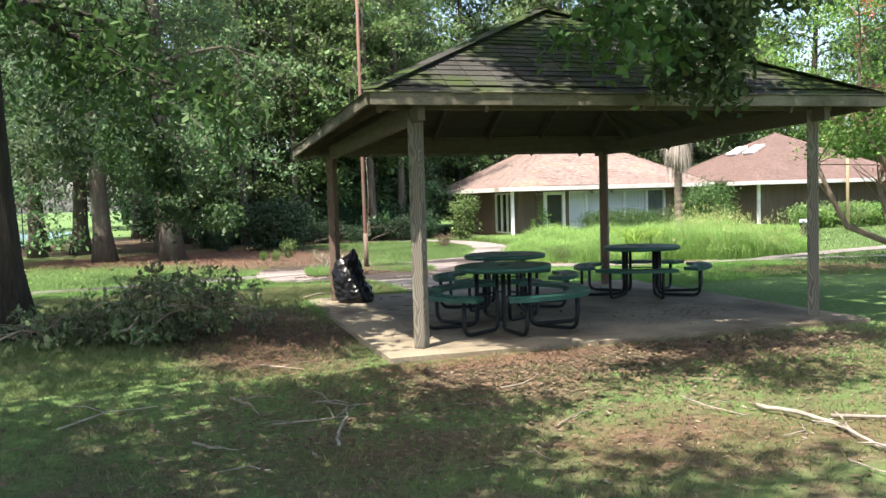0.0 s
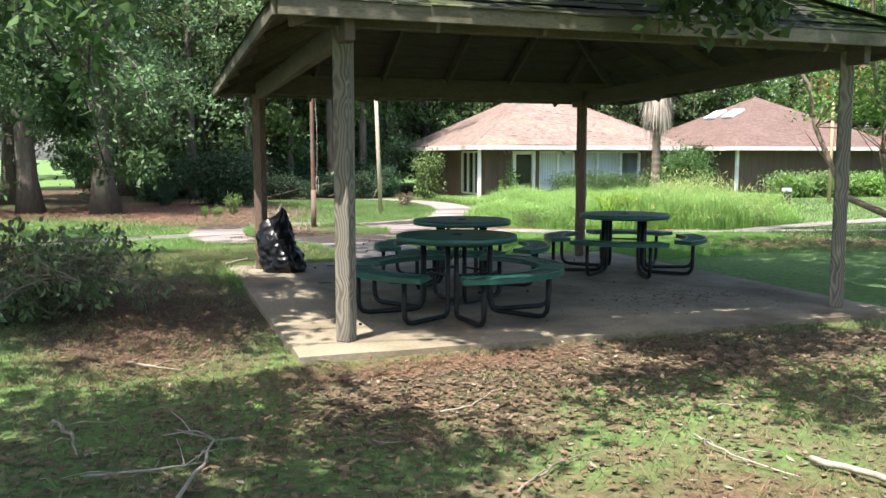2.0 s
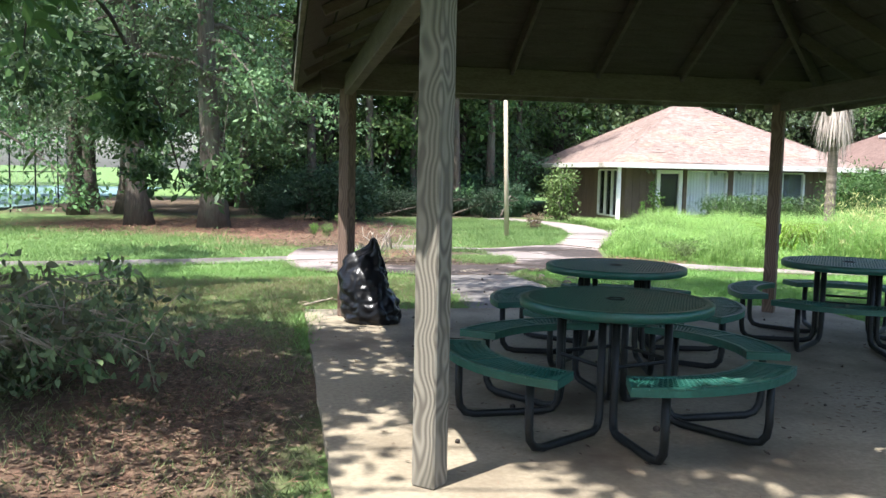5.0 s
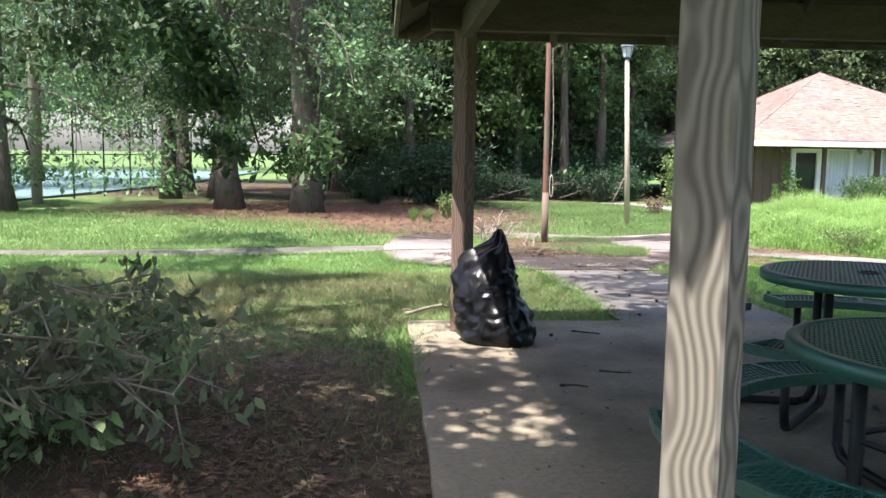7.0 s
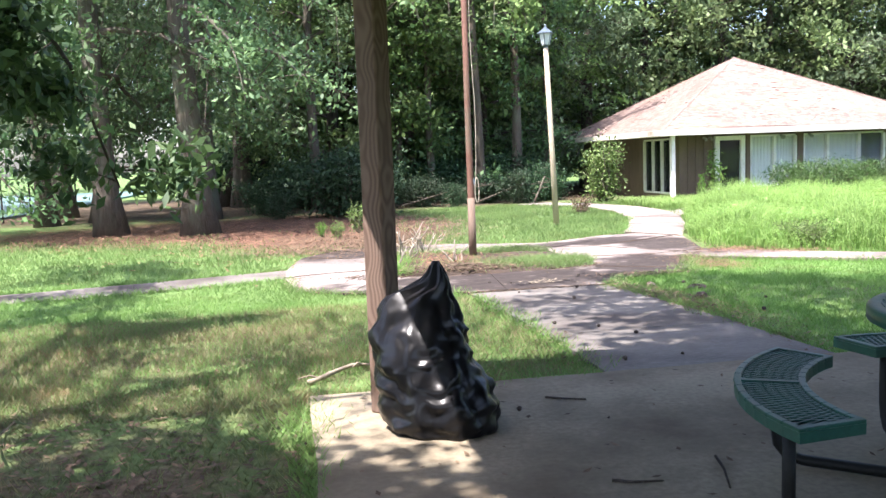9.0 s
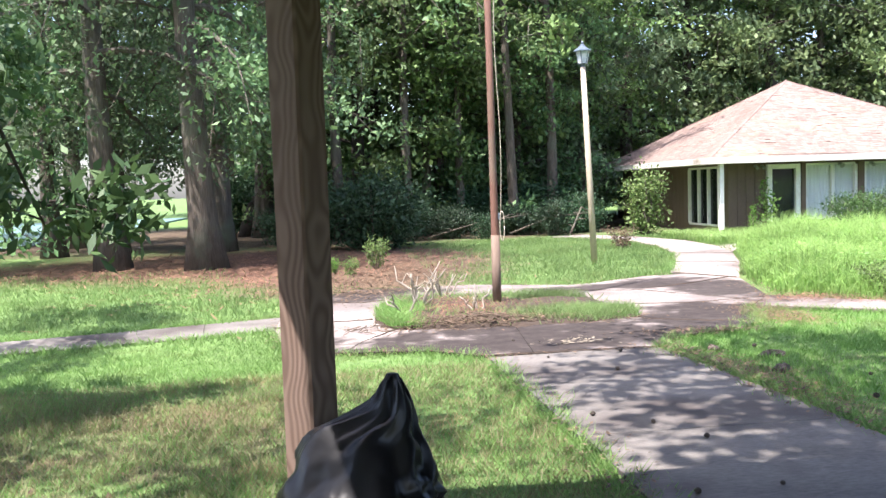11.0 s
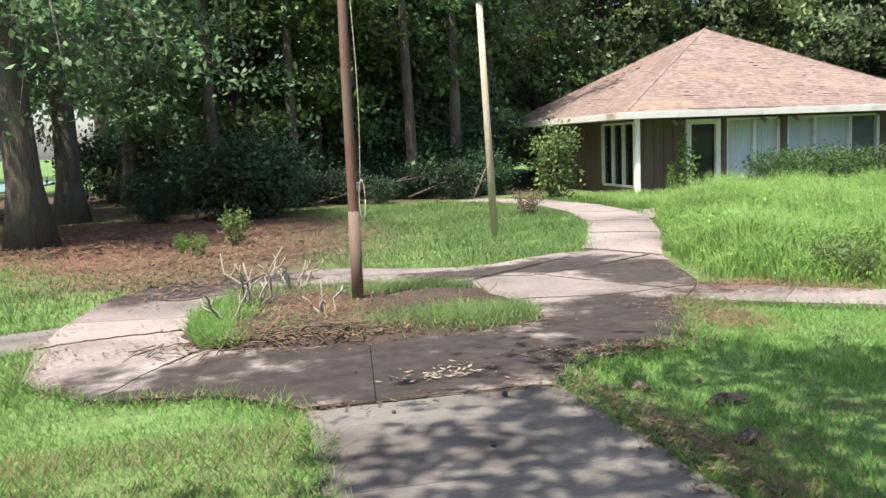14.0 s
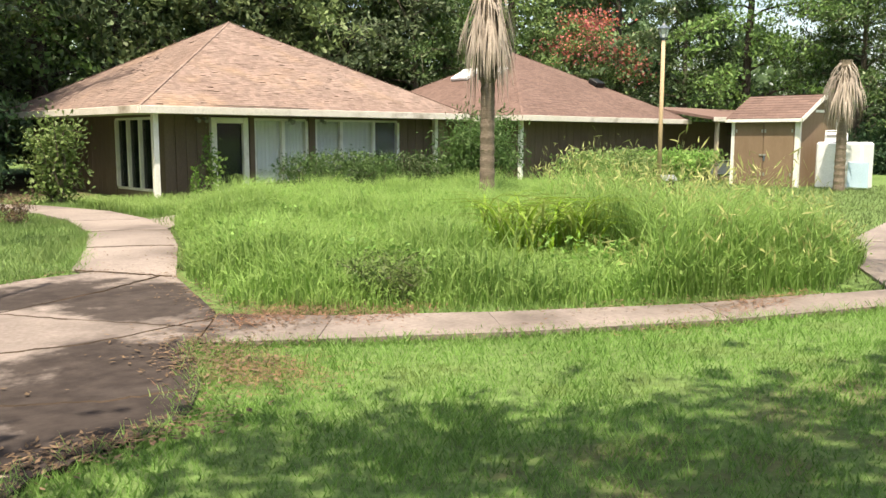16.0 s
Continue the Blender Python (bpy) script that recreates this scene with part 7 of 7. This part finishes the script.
def build_weeds():
    rng = np.random.default_rng(321)
    n = 100000
    x, y = scatter(rng, n, 8.5, 22, 18, 33)
    ok = inside(BED, x, y)
    x, y = x[ok], y[ok]
    n = len(x)
    mound = 0.5 + 0.3 * np.sin(x * 0.9 + 0.6 * np.sin(y * 0.8)) * np.cos(y * 0.75 + 0.4) + 0.25 * np.sin(x * 2.3 + y) * np.sin(y * 2.6 - 0.7 * x)
    edge = np.full(n, 9.0)
    for (xa, ya), (xb, yb) in zip(BED, BED[1:] + BED[:1]):
        ex, ey = xb - xa, yb - ya
        t = np.clip(((x - xa) * ex + (y - ya) * ey) / (ex * ex + ey * ey), 0, 1)
        edge = np.minimum(edge, np.hypot(x - xa - t * ex, y - ya - t * ey))
    edge = np.clip(0.42 + edge / 1.0, 0, 1)
    h = (0.26 + 0.56 * mound) * edge * rng.uniform(0.5, 1.35, n)
    tall = (x > 11.3) & (x - 11 > 0.9 * (y - 18.6)) & (x < 17.5)
    h = np.where(tall, h * 1.35 + 0.18 * edge, h)
    low = np.hypot((x - 12.2) / 1.3, (y - 20.7) / 1.2) < 1
    h = np.where(low, np.minimum(h, 0.30), h)
    me = quads_mesh("tall_weeds", tall_blades(rng, x, y, gz_np(x, y) - 0.01, h, 0.012 * rng.uniform(0.6, 1.5, n), rng.uniform(0.3, 1.0, n)), 4)
    stuff("tall_weeds", me, "weeds", "rank tall grass and weeds in an overgrown bed", "weeds")
    # small leaves among the blades
    m = 22000
    k = rng.integers(0, n, m)
    pos = np.stack([x[k], y[k], gz_np(x[k], y[k]) + h[k] * rng.uniform(0.25, 0.85, m)], 1) + rng.normal(0, 0.05, (m, 3))
    stuff("weed_leaves", quads_mesh("weed_leaves", leaf_quads(rng, pos, 0.055, -0.1, 0.45, 0.0, 0.5), 4), "weeds", "small weed leaves among tall grass", "weeds")
    # clumps of darker broad-leaved weeds
    cl = np.stack([rng.uniform(9, 21, 150), rng.uniform(18.5, 32, 150)], 1)
    cl = cl[inside(BED, cl[:, 0], cl[:, 1])]
    m = 10000
    k = rng.integers(0, len(cl), m)
    px, py = cl[k, 0] + rng.normal(0, 0.26, m), cl[k, 1] + rng.normal(0, 0.26, m)
    ok = inside(BED, px, py)
    px, py = px[ok], py[ok]
    pz = gz_np(px, py) + rng.uniform(0.08, 0.55, len(px)) * (0.6 + 0.4 * np.sin(px * 1.7) ** 2)
    stuff("broad_weeds", quads_mesh("broad_weeds", leaf_quads(rng, np.stack([px, py, pz], 1), 0.075, 0.0, 0.4, 0.0, 0.5), 4), "leaf_bright", "clumps of broad-leaved green weeds", "weeds")
    # feathery seed heads
    m = 2200
    far = np.where(tall)[0]
    k = rng.choice(far, m)
    pos = np.stack([x[k], y[k], gz_np(x[k], y[k]) + h[k] * 1.08], 1) + rng.normal(0, 0.04, (m, 3))
    stuff("seed_heads", quads_mesh("seed_heads", leaf_quads(rng, pos, 0.14, -1.2, 0.12), 4), "seed_heads", "pale feathery grass seed heads", "weeds")
    # longer grass along the house front and path
    for box, cnt in (((11.9, 16, 30.5, 34.0), 7000), ((22, 26, 30, 33.5), 5000)):
        gx, gy = scatter(rng, cnt, *box)
        ok = off_paving(gx, gy)
        gx, gy = gx[ok], gy[ok]
        me = quads_mesh("tall_weeds", tall_blades(rng, gx, gy, gz_np(gx, gy), 0.28 * rng.uniform(0.5, 1.3, len(gx)), 0.018 + 0 * gx, rng.uniform(0.3, 1.0, len(gx))), 4)
        stuff("tall_weeds", me, "weeds", "long grass against the house front", "weeds")


def build_straps(cx, cy, n, seed, h0):
    rng = np.random.default_rng(seed)
    p = thing("strap_plant", "clump of yellow-green strap-leaved plants", "plant", (cx, cy, gz(cx, cy)), group="strap-leaved clumps")
    for k in range(n):
        a = rng.uniform(0, 6.28)
        r = 0.3 * math.sqrt(rng.uniform(0, 1))
        x, y = r * math.cos(a), r * math.sin(a)
        b = rng.uniform(0, 6.28)
        out = Vector((math.cos(b), math.sin(b), 0))
        sd = Vector((-math.sin(b), math.cos(b), 0)) * 0.026
        h = h0 * rng.uniform(0.7, 1.2)
        pts, prev = [], None
        for j in range(6):
            t = j / 5
            c = Vector((x, y, 0.0)) + out * (0.62 * h * t * t) + Vector((0, 0, h * (1.5 * t - 0.85 * t * t)))
            w = sd * (1 - 0.85 * t)
            pts += [c - w, c + Vector((0, 0, -0.006)), c + w]
        f = []
        for j in range(5):
            o = 3 * j
            f += [(o, o + 1, o + 4, o + 3), (o + 1, o + 2, o + 5, o + 4)]
        part("leaf", Geo().add(pts, f), "strap", p)


def litter_on(name, rng, x, y, z, size, mat, label, slim=0.5, flat=0.92):
    pos = np.stack([x, y, z + 0.012], 1)
    d = rng.uniform(0, 2 * np.pi, len(x))
    L = size * rng.uniform(0.5, 1.3, len(x))
    W = L * slim
    tilt = rng.normal(0, 0.14, len(x)) * L
    u = np.stack([np.cos(d), np.sin(d), 0 * d], 1)
    v = np.stack([-np.sin(d), np.cos(d), 0 * d], 1)
    q = np.stack([pos - u * L[:, None] / 2, pos + v * W[:, None] / 2 + np.array([0, 0, 1]) * (0.3 * np.abs(tilt))[:, None], pos + u * L[:, None] / 2 + np.array([0, 0, 1]) * np.abs(tilt)[:, None], pos - v * W[:, None] / 2 + np.array([0, 0, 1]) * (0.3 * np.abs(tilt))[:, None]], 1)
    stuff(name, quads_mesh(name, q, 4), mat, label, "leaf litter")


def build_litter():
    rng = np.random.default_rng(555)

    def gauss(n, blobs):
        xs, ys = [], []
        for cx, cy, sx, sy, share in blobs:
            k = int(n * share)
            xs.append(rng.normal(cx, sx, k))
            ys.append(rng.normal(cy, sy, k))
        return np.concatenate(xs), np.concatenate(ys)

    x, y = gauss(10500, [(4.8, 6.9, 1.6, 0.45, 0.26), (2.6, 6.3, 0.5, 0.25, 0.08), (1.0, 9.6, 0.5, 1.3, 0.28), (3.0, 5.2, 2.4, 1.3, 0.2), (0.3, 12.9, 1.0, 0.9, 0.10)])
    ok = off_paving(x, y)
    litter_on("leaf_litter", rng, x[ok], y[ok], gz_np(x[ok], y[ok]), 0.052, "litter", "brown fallen leaves on bare ground")
    x, y = gauss(3200, [(1.2, 10.4, 0.45, 1.1, 0.45), (0.6, 12.0, 0.9, 0.8, 0.3), (4.4, 6.9, 1.8, 0.5, 0.25)])
    ok = off_paving(x, y)
    litter_on("leaf_litter", rng, x[ok], y[ok], gz_np(x[ok], y[ok]) + 0.010, 0.058, "litter", "curled brown leaves and twigs beside the pad", 0.42)
    x, y = gauss(4200, [(3.4, 6.3, 1.9, 0.65, 0.6), (1.0, 5.4, 1.4, 0.9, 0.2), (5.6, 6.4, 0.9, 0.6, 0.2)])
    ok = off_paving(x, y)
    litter_on("leaf_litter", rng, x[ok], y[ok], gz_np(x[ok], y[ok]) + 0.012, 0.06, "litter", "dead brown leaves scattered over worn grass", 0.6)
    x, y = gauss(1100, [(4.8, 6.9, 1.6, 0.4, 0.4), (2.5, 5.0, 2.5, 1.5, 0.6)])
    ok = off_paving(x, y)
    litter_on("leaf_litter", rng, x[ok], y[ok], gz_np(x[ok], y[ok]), 0.05, "litter_pale", "pale dry leaves on worn grass")
    x, y = gauss(14000, [(0.9, 9.6, 0.55, 1.3, 0.24), (2.9, 7.35, 0.9, 0.22, 0.15), (3.2, 4.2, 0.7, 0.5, 0.12), (5.75, 16.2, 0.14, 0.9, 0.08), (8.9, 20.85, 0.4, 0.2, 0.1), (7.7, 19.6, 0.25, 0.3, 0.1), (11.6, 18.5, 0.5, 0.2, 0.1)])
    litter_on("pine_needles", rng, x, y, gz_np(x, y) + 0.015, 0.10, "needles", "reddish fallen needles", 0.045)
    x, y = gauss(9000, [(-0.5, 31.2, 3.2, 2.2, 0.5), (2.2, 28.0, 1.6, 2.5, 0.4), (12.4, 14.0, 1.2, 0.7, 0.1)])
    litter_on("pine_needles", rng, x, y, gz_np(x, y), 0.2, "needles", "reddish needle litter under the grove", 0.12)
    x, y = gauss(6000, [(3.0, 25.6, 0.7, 1.3, 0.55), (2.4, 24.2, 0.8, 0.4, 0.2), (4.3, 27.5, 0.5, 1.2, 0.25)])
    litter_on("leaf_litter", rng, x, y, gz_np(x, y) + 0.04, 0.09, "litter", "brown leaf heap beside the loop path", 0.3)
    # along the paths and on the island
    x, y = gauss(3000, [(4.3, 20.25, 0.8, 0.25, 0.6), (6.3, 18.75, 0.4, 0.12, 0.08), (5.62, 16.4, 0.10, 1.0, 0.08), (7.6, 20.0, 0.22, 0.4, 0.14), (8.7, 21.6, 0.2, 0.6, 0.1), (9.4, 20.6, 0.8, 0.22, 0.1), (11.2, 19.2, 0.7, 0.2, 0.08), (9.8, 25.5, 0.6, 1.5, 0.05), (5.5, 24.2, 0.9, 0.2, 0.05), (4.7, 21.5, 0.8, 0.8, 0.04)])
    bed = inside(ISLAND, x, y)
    litter_on("path_litter", rng, x, y, gz_np(x, y) + np.where(bed, 0.10, 0.035), 0.05, "litter", "brown leaf debris along the path edge", 0.45)
    x, y = gauss(1300, [(4.25, 21.5, 0.4, 0.5, 0.7), (4.6, 20.9, 0.7, 0.4, 0.3)])
    ok = inside(ISLAND, x, y)
    litter_on("pine_needles", rng, x[ok], y[ok], gz_np(x[ok], y[ok]) + 0.10, 0.12, "needles", "tan dry needles on the island bed", 0.08)
    x, y = gauss(75, [(4.9, 18.45, 0.16, 0.07, 0.75), (5.1, 18.5, 0.3, 0.15, 0.25)])
    litter_on("path_litter", rng, x, y, gz_np(x, y) + 0.04, 0.062, "litter_pale", "pale dry leaves on the path", 0.36)
    # ragged edge of leaf debris along the loop and the side paths
    lines = (LOOP + LOOP[:1], [(5.55, 13.7), (5.5, 17.9)], [(3.85, 13.8), (3.9, 18.0)], [(8.4, 21.3), (10.2, 19.85), (13.0, 18.05)], [(7.78, 20.48), (9.73, 19.19), (12.58, 17.44)], [(9.05, 23.4), (10.35, 26.0), (11.2, 28.0)], ISLAND + ISLAND[:1])
    xs, ys = [], []
    for line in lines:
        for (xa, ya), (xb, yb) in zip(line, line[1:]):
            n = int(70 * math.hypot(xb - xa, yb - ya))
            t = rng.uniform(0, 1, n)
            w = 0.035 + 0.09 * np.abs(np.sin(3.1 * (xa + t * (xb - xa)) + 2.3 * (ya + t * (yb - ya))))
            xs.append(xa + t * (xb - xa) + rng.normal(0, 1, n) * w)
            ys.append(ya + t * (yb - ya) + rng.normal(0, 1, n) * w)
    x, y = np.concatenate(xs), np.concatenate(ys)
    litter_on("path_litter", rng, x, y, gz_np(x, y) + 0.028, 0.042, "litter", "dark leaf debris along ragged path edges", 0.45)
    # drifts of dry leaves and needles against the path edges
    x, y = gauss(1700, [(5.66, 17.2, 0.09, 0.55, 0.22), (6.5, 18.75, 0.35, 0.12, 0.12), (7.75, 20.35, 0.2, 0.3, 0.2), (8.9, 20.85, 0.5, 0.18, 0.2), (11.9, 18.45, 0.7, 0.14, 0.12), (9.0, 23.0, 0.14, 0.5, 0.08), (2.0, 20.2, 0.1, 0.4, 0.06)])
    litter_on("path_litter", rng, x, y, gz_np(x, y) + 0.03 + 0.02 * rng.random(len(x)), 0.052, "litter", "drifts of reddish dry leaves against the path", 0.3)
    x, y = gauss(1500, [(8.75, 20.95, 0.34, 0.2, 0.5), (9.5, 20.35, 0.3, 0.14, 0.25), (12.2, 18.3, 0.5, 0.11, 0.25)])
    litter_on("pine_needles", rng, x, y, gz_np(x, y) + 0.04, 0.075, "needles", "orange-brown needles drifted over the path", 0.12)
    # specks on the pad
    x, y = rng.uniform(2.1, 7.7, 420), rng.uniform(8.2, 13.45, 420)
    litter_on("pad_litter", rng, x, y, 0 * x + 0.095, 0.045, "litter", "small brown leaves on the concrete pad", 0.5)
    x, y = rng.normal(6.4, 0.6, 500), rng.normal(9.2, 0.35, 500)
    litter_on("pad_litter", rng, x, y, 0 * x + 0.095, 0.05, "litter", "drift of brown leaves on the concrete pad", 0.5)


def build_island_grass():
    rng = np.random.default_rng(77)
    for cx, cy, sx, sy, n in ((5.5, 20.35, 0.42, 0.22, 6500), (4.6, 21.3, 0.9, 0.7, 500), (4.2, 20.6, 0.5, 0.25, 300), (5.4, 22.2, 0.55, 0.16, 4200), (3.25, 20.4, 0.12, 0.35, 2400), (3.35, 21.5, 0.2, 0.35, 2400), (3.9, 22.6, 0.5, 0.3, 500)):
        x, y = rng.normal(cx, sx, n), rng.normal(cy, sy, n)
        ok = inside(ISLAND, x, y)
        x, y = x[ok], y[ok]
        me = quads_mesh("weed_tuft", blades(rng, x, y, gz_np(x, y) + 0.05, 0.115 * rng.uniform(0.4, 1.35, len(x)), 0.011 + 0 * x, 0.9), 3)
        stuff("weed_tuft", me, "grass", "tuft of fresh green weeds on the island bed", "weeds")


def build_cracks():
    """Soil and litter packed in the cracks and joints of the path."""
    rng = random.Random(44)
    lines = [[(1.8, 20.7), (2.3, 20.9), (3.0, 21.0)], [(6.3, 21.2), (7.2, 21.0), (8.3, 21.2)], [(5.8, 23.2), (6.9, 22.6), (8.0, 23.0), (8.9, 23.5)], [(6.1, 19.9), (6.7, 19.5), (7.2, 19.4)], [(7.0, 22.7), (7.5, 21.8), (8.0, 21.0)], [(8.4, 24.6), (8.7, 24.0), (9.0, 23.4)], [(9.3, 26.6), (9.8, 26.4), (10.3, 26.0)], [(3.9, 18.0), (4.7, 17.98), (5.5, 17.92)], [(2.2, 23.0), (2.9, 22.6), (3.4, 22.9)], [(2.6, 18.9), (2.9, 19.6), (3.2, 20.1)], [(10.1, 28.7), (10.7, 28.5), (11.2, 28.0)]]
    for pts in lines:
        fine = []
        for (xa, ya), (xb, yb) in zip(pts, pts[1:]):
            for k in range(10):
                t = k / 10
                fine.append((xa + (xb - xa) * t + rng.uniform(-0.02, 0.02), ya + (yb - ya) * t + rng.uniform(-0.02, 0.02)))
        fine.append(pts[-1])
        g = Geo()
        v = []
        for i, (x, y) in enumerate(fine):
            (x0, y0), (x1, y1) = fine[max(i - 1, 0)], fine[min(i + 1, len(fine) - 1)]
            d = math.hypot(x1 - x0, y1 - y0)
            nx, ny = -(y1 - y0) / d, (x1 - x0) / d
            w = rng.uniform(0.003, 0.016)
            z = gz(x, y)
            v += [(x - nx * w, y - ny * w, z + 0.03), (x, y, z + 0.043), (x + nx * w, y + ny * w, z + 0.03)]
        f = []
        for i in range(len(fine) - 1):
            o = 3 * i
            f += [(o, o + 3, o + 4, o + 1), (o + 1, o + 4, o + 5, o + 2)]
        me = g.add(v, f).mesh("crack_fill")
        me.materials.append(MAT["soil"])
        tagged(new("crack_fill", me), "dark soil packed in a crack of the path", "crack", kind="structure")


def build_cones():
    """Dark seed balls and clods lying about."""
    rng = random.Random(17)
    for k in range(34):
        if k < 14:
            x, y, z = rng.uniform(2.6, 7.0), rng.uniform(8.5, 13.3), 0.1
        else:
            x, y = rng.uniform(3.9, 6.5), rng.uniform(13.8, 19.4)
            z = gz(x, y) + 0.03
        r = rng.uniform(0.010, 0.021)
        g = Geo()
        prof = [(0.2 * r, 0), (0.8 * r, 0.3 * r), (r, r * 0.8), (0.75 * r, 1.4 * r), (0.2 * r, 1.7 * r)]
        g.lathe(prof, 7)
        g.v = [(p[0] * rng.uniform(0.8, 1.3), p[1] * rng.uniform(0.8, 1.3), p[2]) for p in g.v]
        me = g.mesh("seed_ball")
        me.materials.append(MAT["bark_dark"])
        o = tagged(new("seed_ball", me), "dark dry seed ball lying on concrete", "seed ball", group="seed balls")
        o.location = (x, y, z)


def build_edge_grass():
    """Ragged tufts that lean over the edges of the paths and the pad."""
    rng = np.random.default_rng(811)
    lines = (LOOP[1:5], LOOP[14:] + LOOP[:1], [(2.0, 18.9), (1.8, 20.5)], [(3.86, 13.9), (3.9, 17.6)], [(5.56, 14.2), (5.54, 17.9)], [(8.45, 21.3), (10.2, 19.9), (13.0, 18.1)], [(7.78, 20.44), (9.73, 19.14), (12.58, 17.4), (15.8, 15.65)], [(8.39, 24.68), (9.25, 26.6), (10.1, 28.7)], [(5.0, 24.55), (6.47, 23.75), (8.3, 24.7)], [(1.81, 20.62), (-0.1, 20.15), (-2.9, 19.65), (-8, 19.35)], [(1.85, 21.7), (-0.3, 21.15), (-3.0, 20.65), (-8, 20.35)], [(1.97, 13.4), (1.97, 11.6)], [(2.1, 13.58), (3.8, 13.58)], [(5.6, 13.58), (7.9, 13.58)])
    xs, ys = [], []
    for line in lines:
        for (xa, ya), (xb, yb) in zip(line, line[1:]):
            n = int(420 * math.hypot(xb - xa, yb - ya))
            t = rng.uniform(0, 1, n)
            x, y = xa + t * (xb - xa), ya + t * (yb - ya)
            w = 0.03 + 0.09 * np.abs(np.sin(2.3 * x + 1.7 * y) * np.sin(5.1 * x - 3.3 * y))
            xs.append(x + rng.normal(0, 1, n) * w)
            ys.append(y + rng.normal(0, 1, n) * w)
    x, y = np.concatenate(xs), np.concatenate(ys)
    h = 0.075 * rng.uniform(0.4, 1.4, len(x))
    me = quads_mesh("edge_grass", blades(rng, x, y, gz_np(x, y) + 0.0, h, 0.010 * rng.uniform(0.7, 1.4, len(x)), 0.9), 3)
    stuff("edge_grass", me, "grass", "ragged grass creeping over the path edges", "grass")


build_edge_grass()
build_weeds()
for k, (x, y, n, h) in enumerate([(12.7, 21.5, 56, 1.1), (13.3, 21.3, 50, 1.1), (12.9, 22.2, 44, 1.1), (13.9, 21.6, 46, 1.0), (14.4, 21.1, 36, 0.9)]):
    build_straps(x, y, n, 600 + k, h)
build_litter()
build_island_grass()
build_cones()
build_cracks()
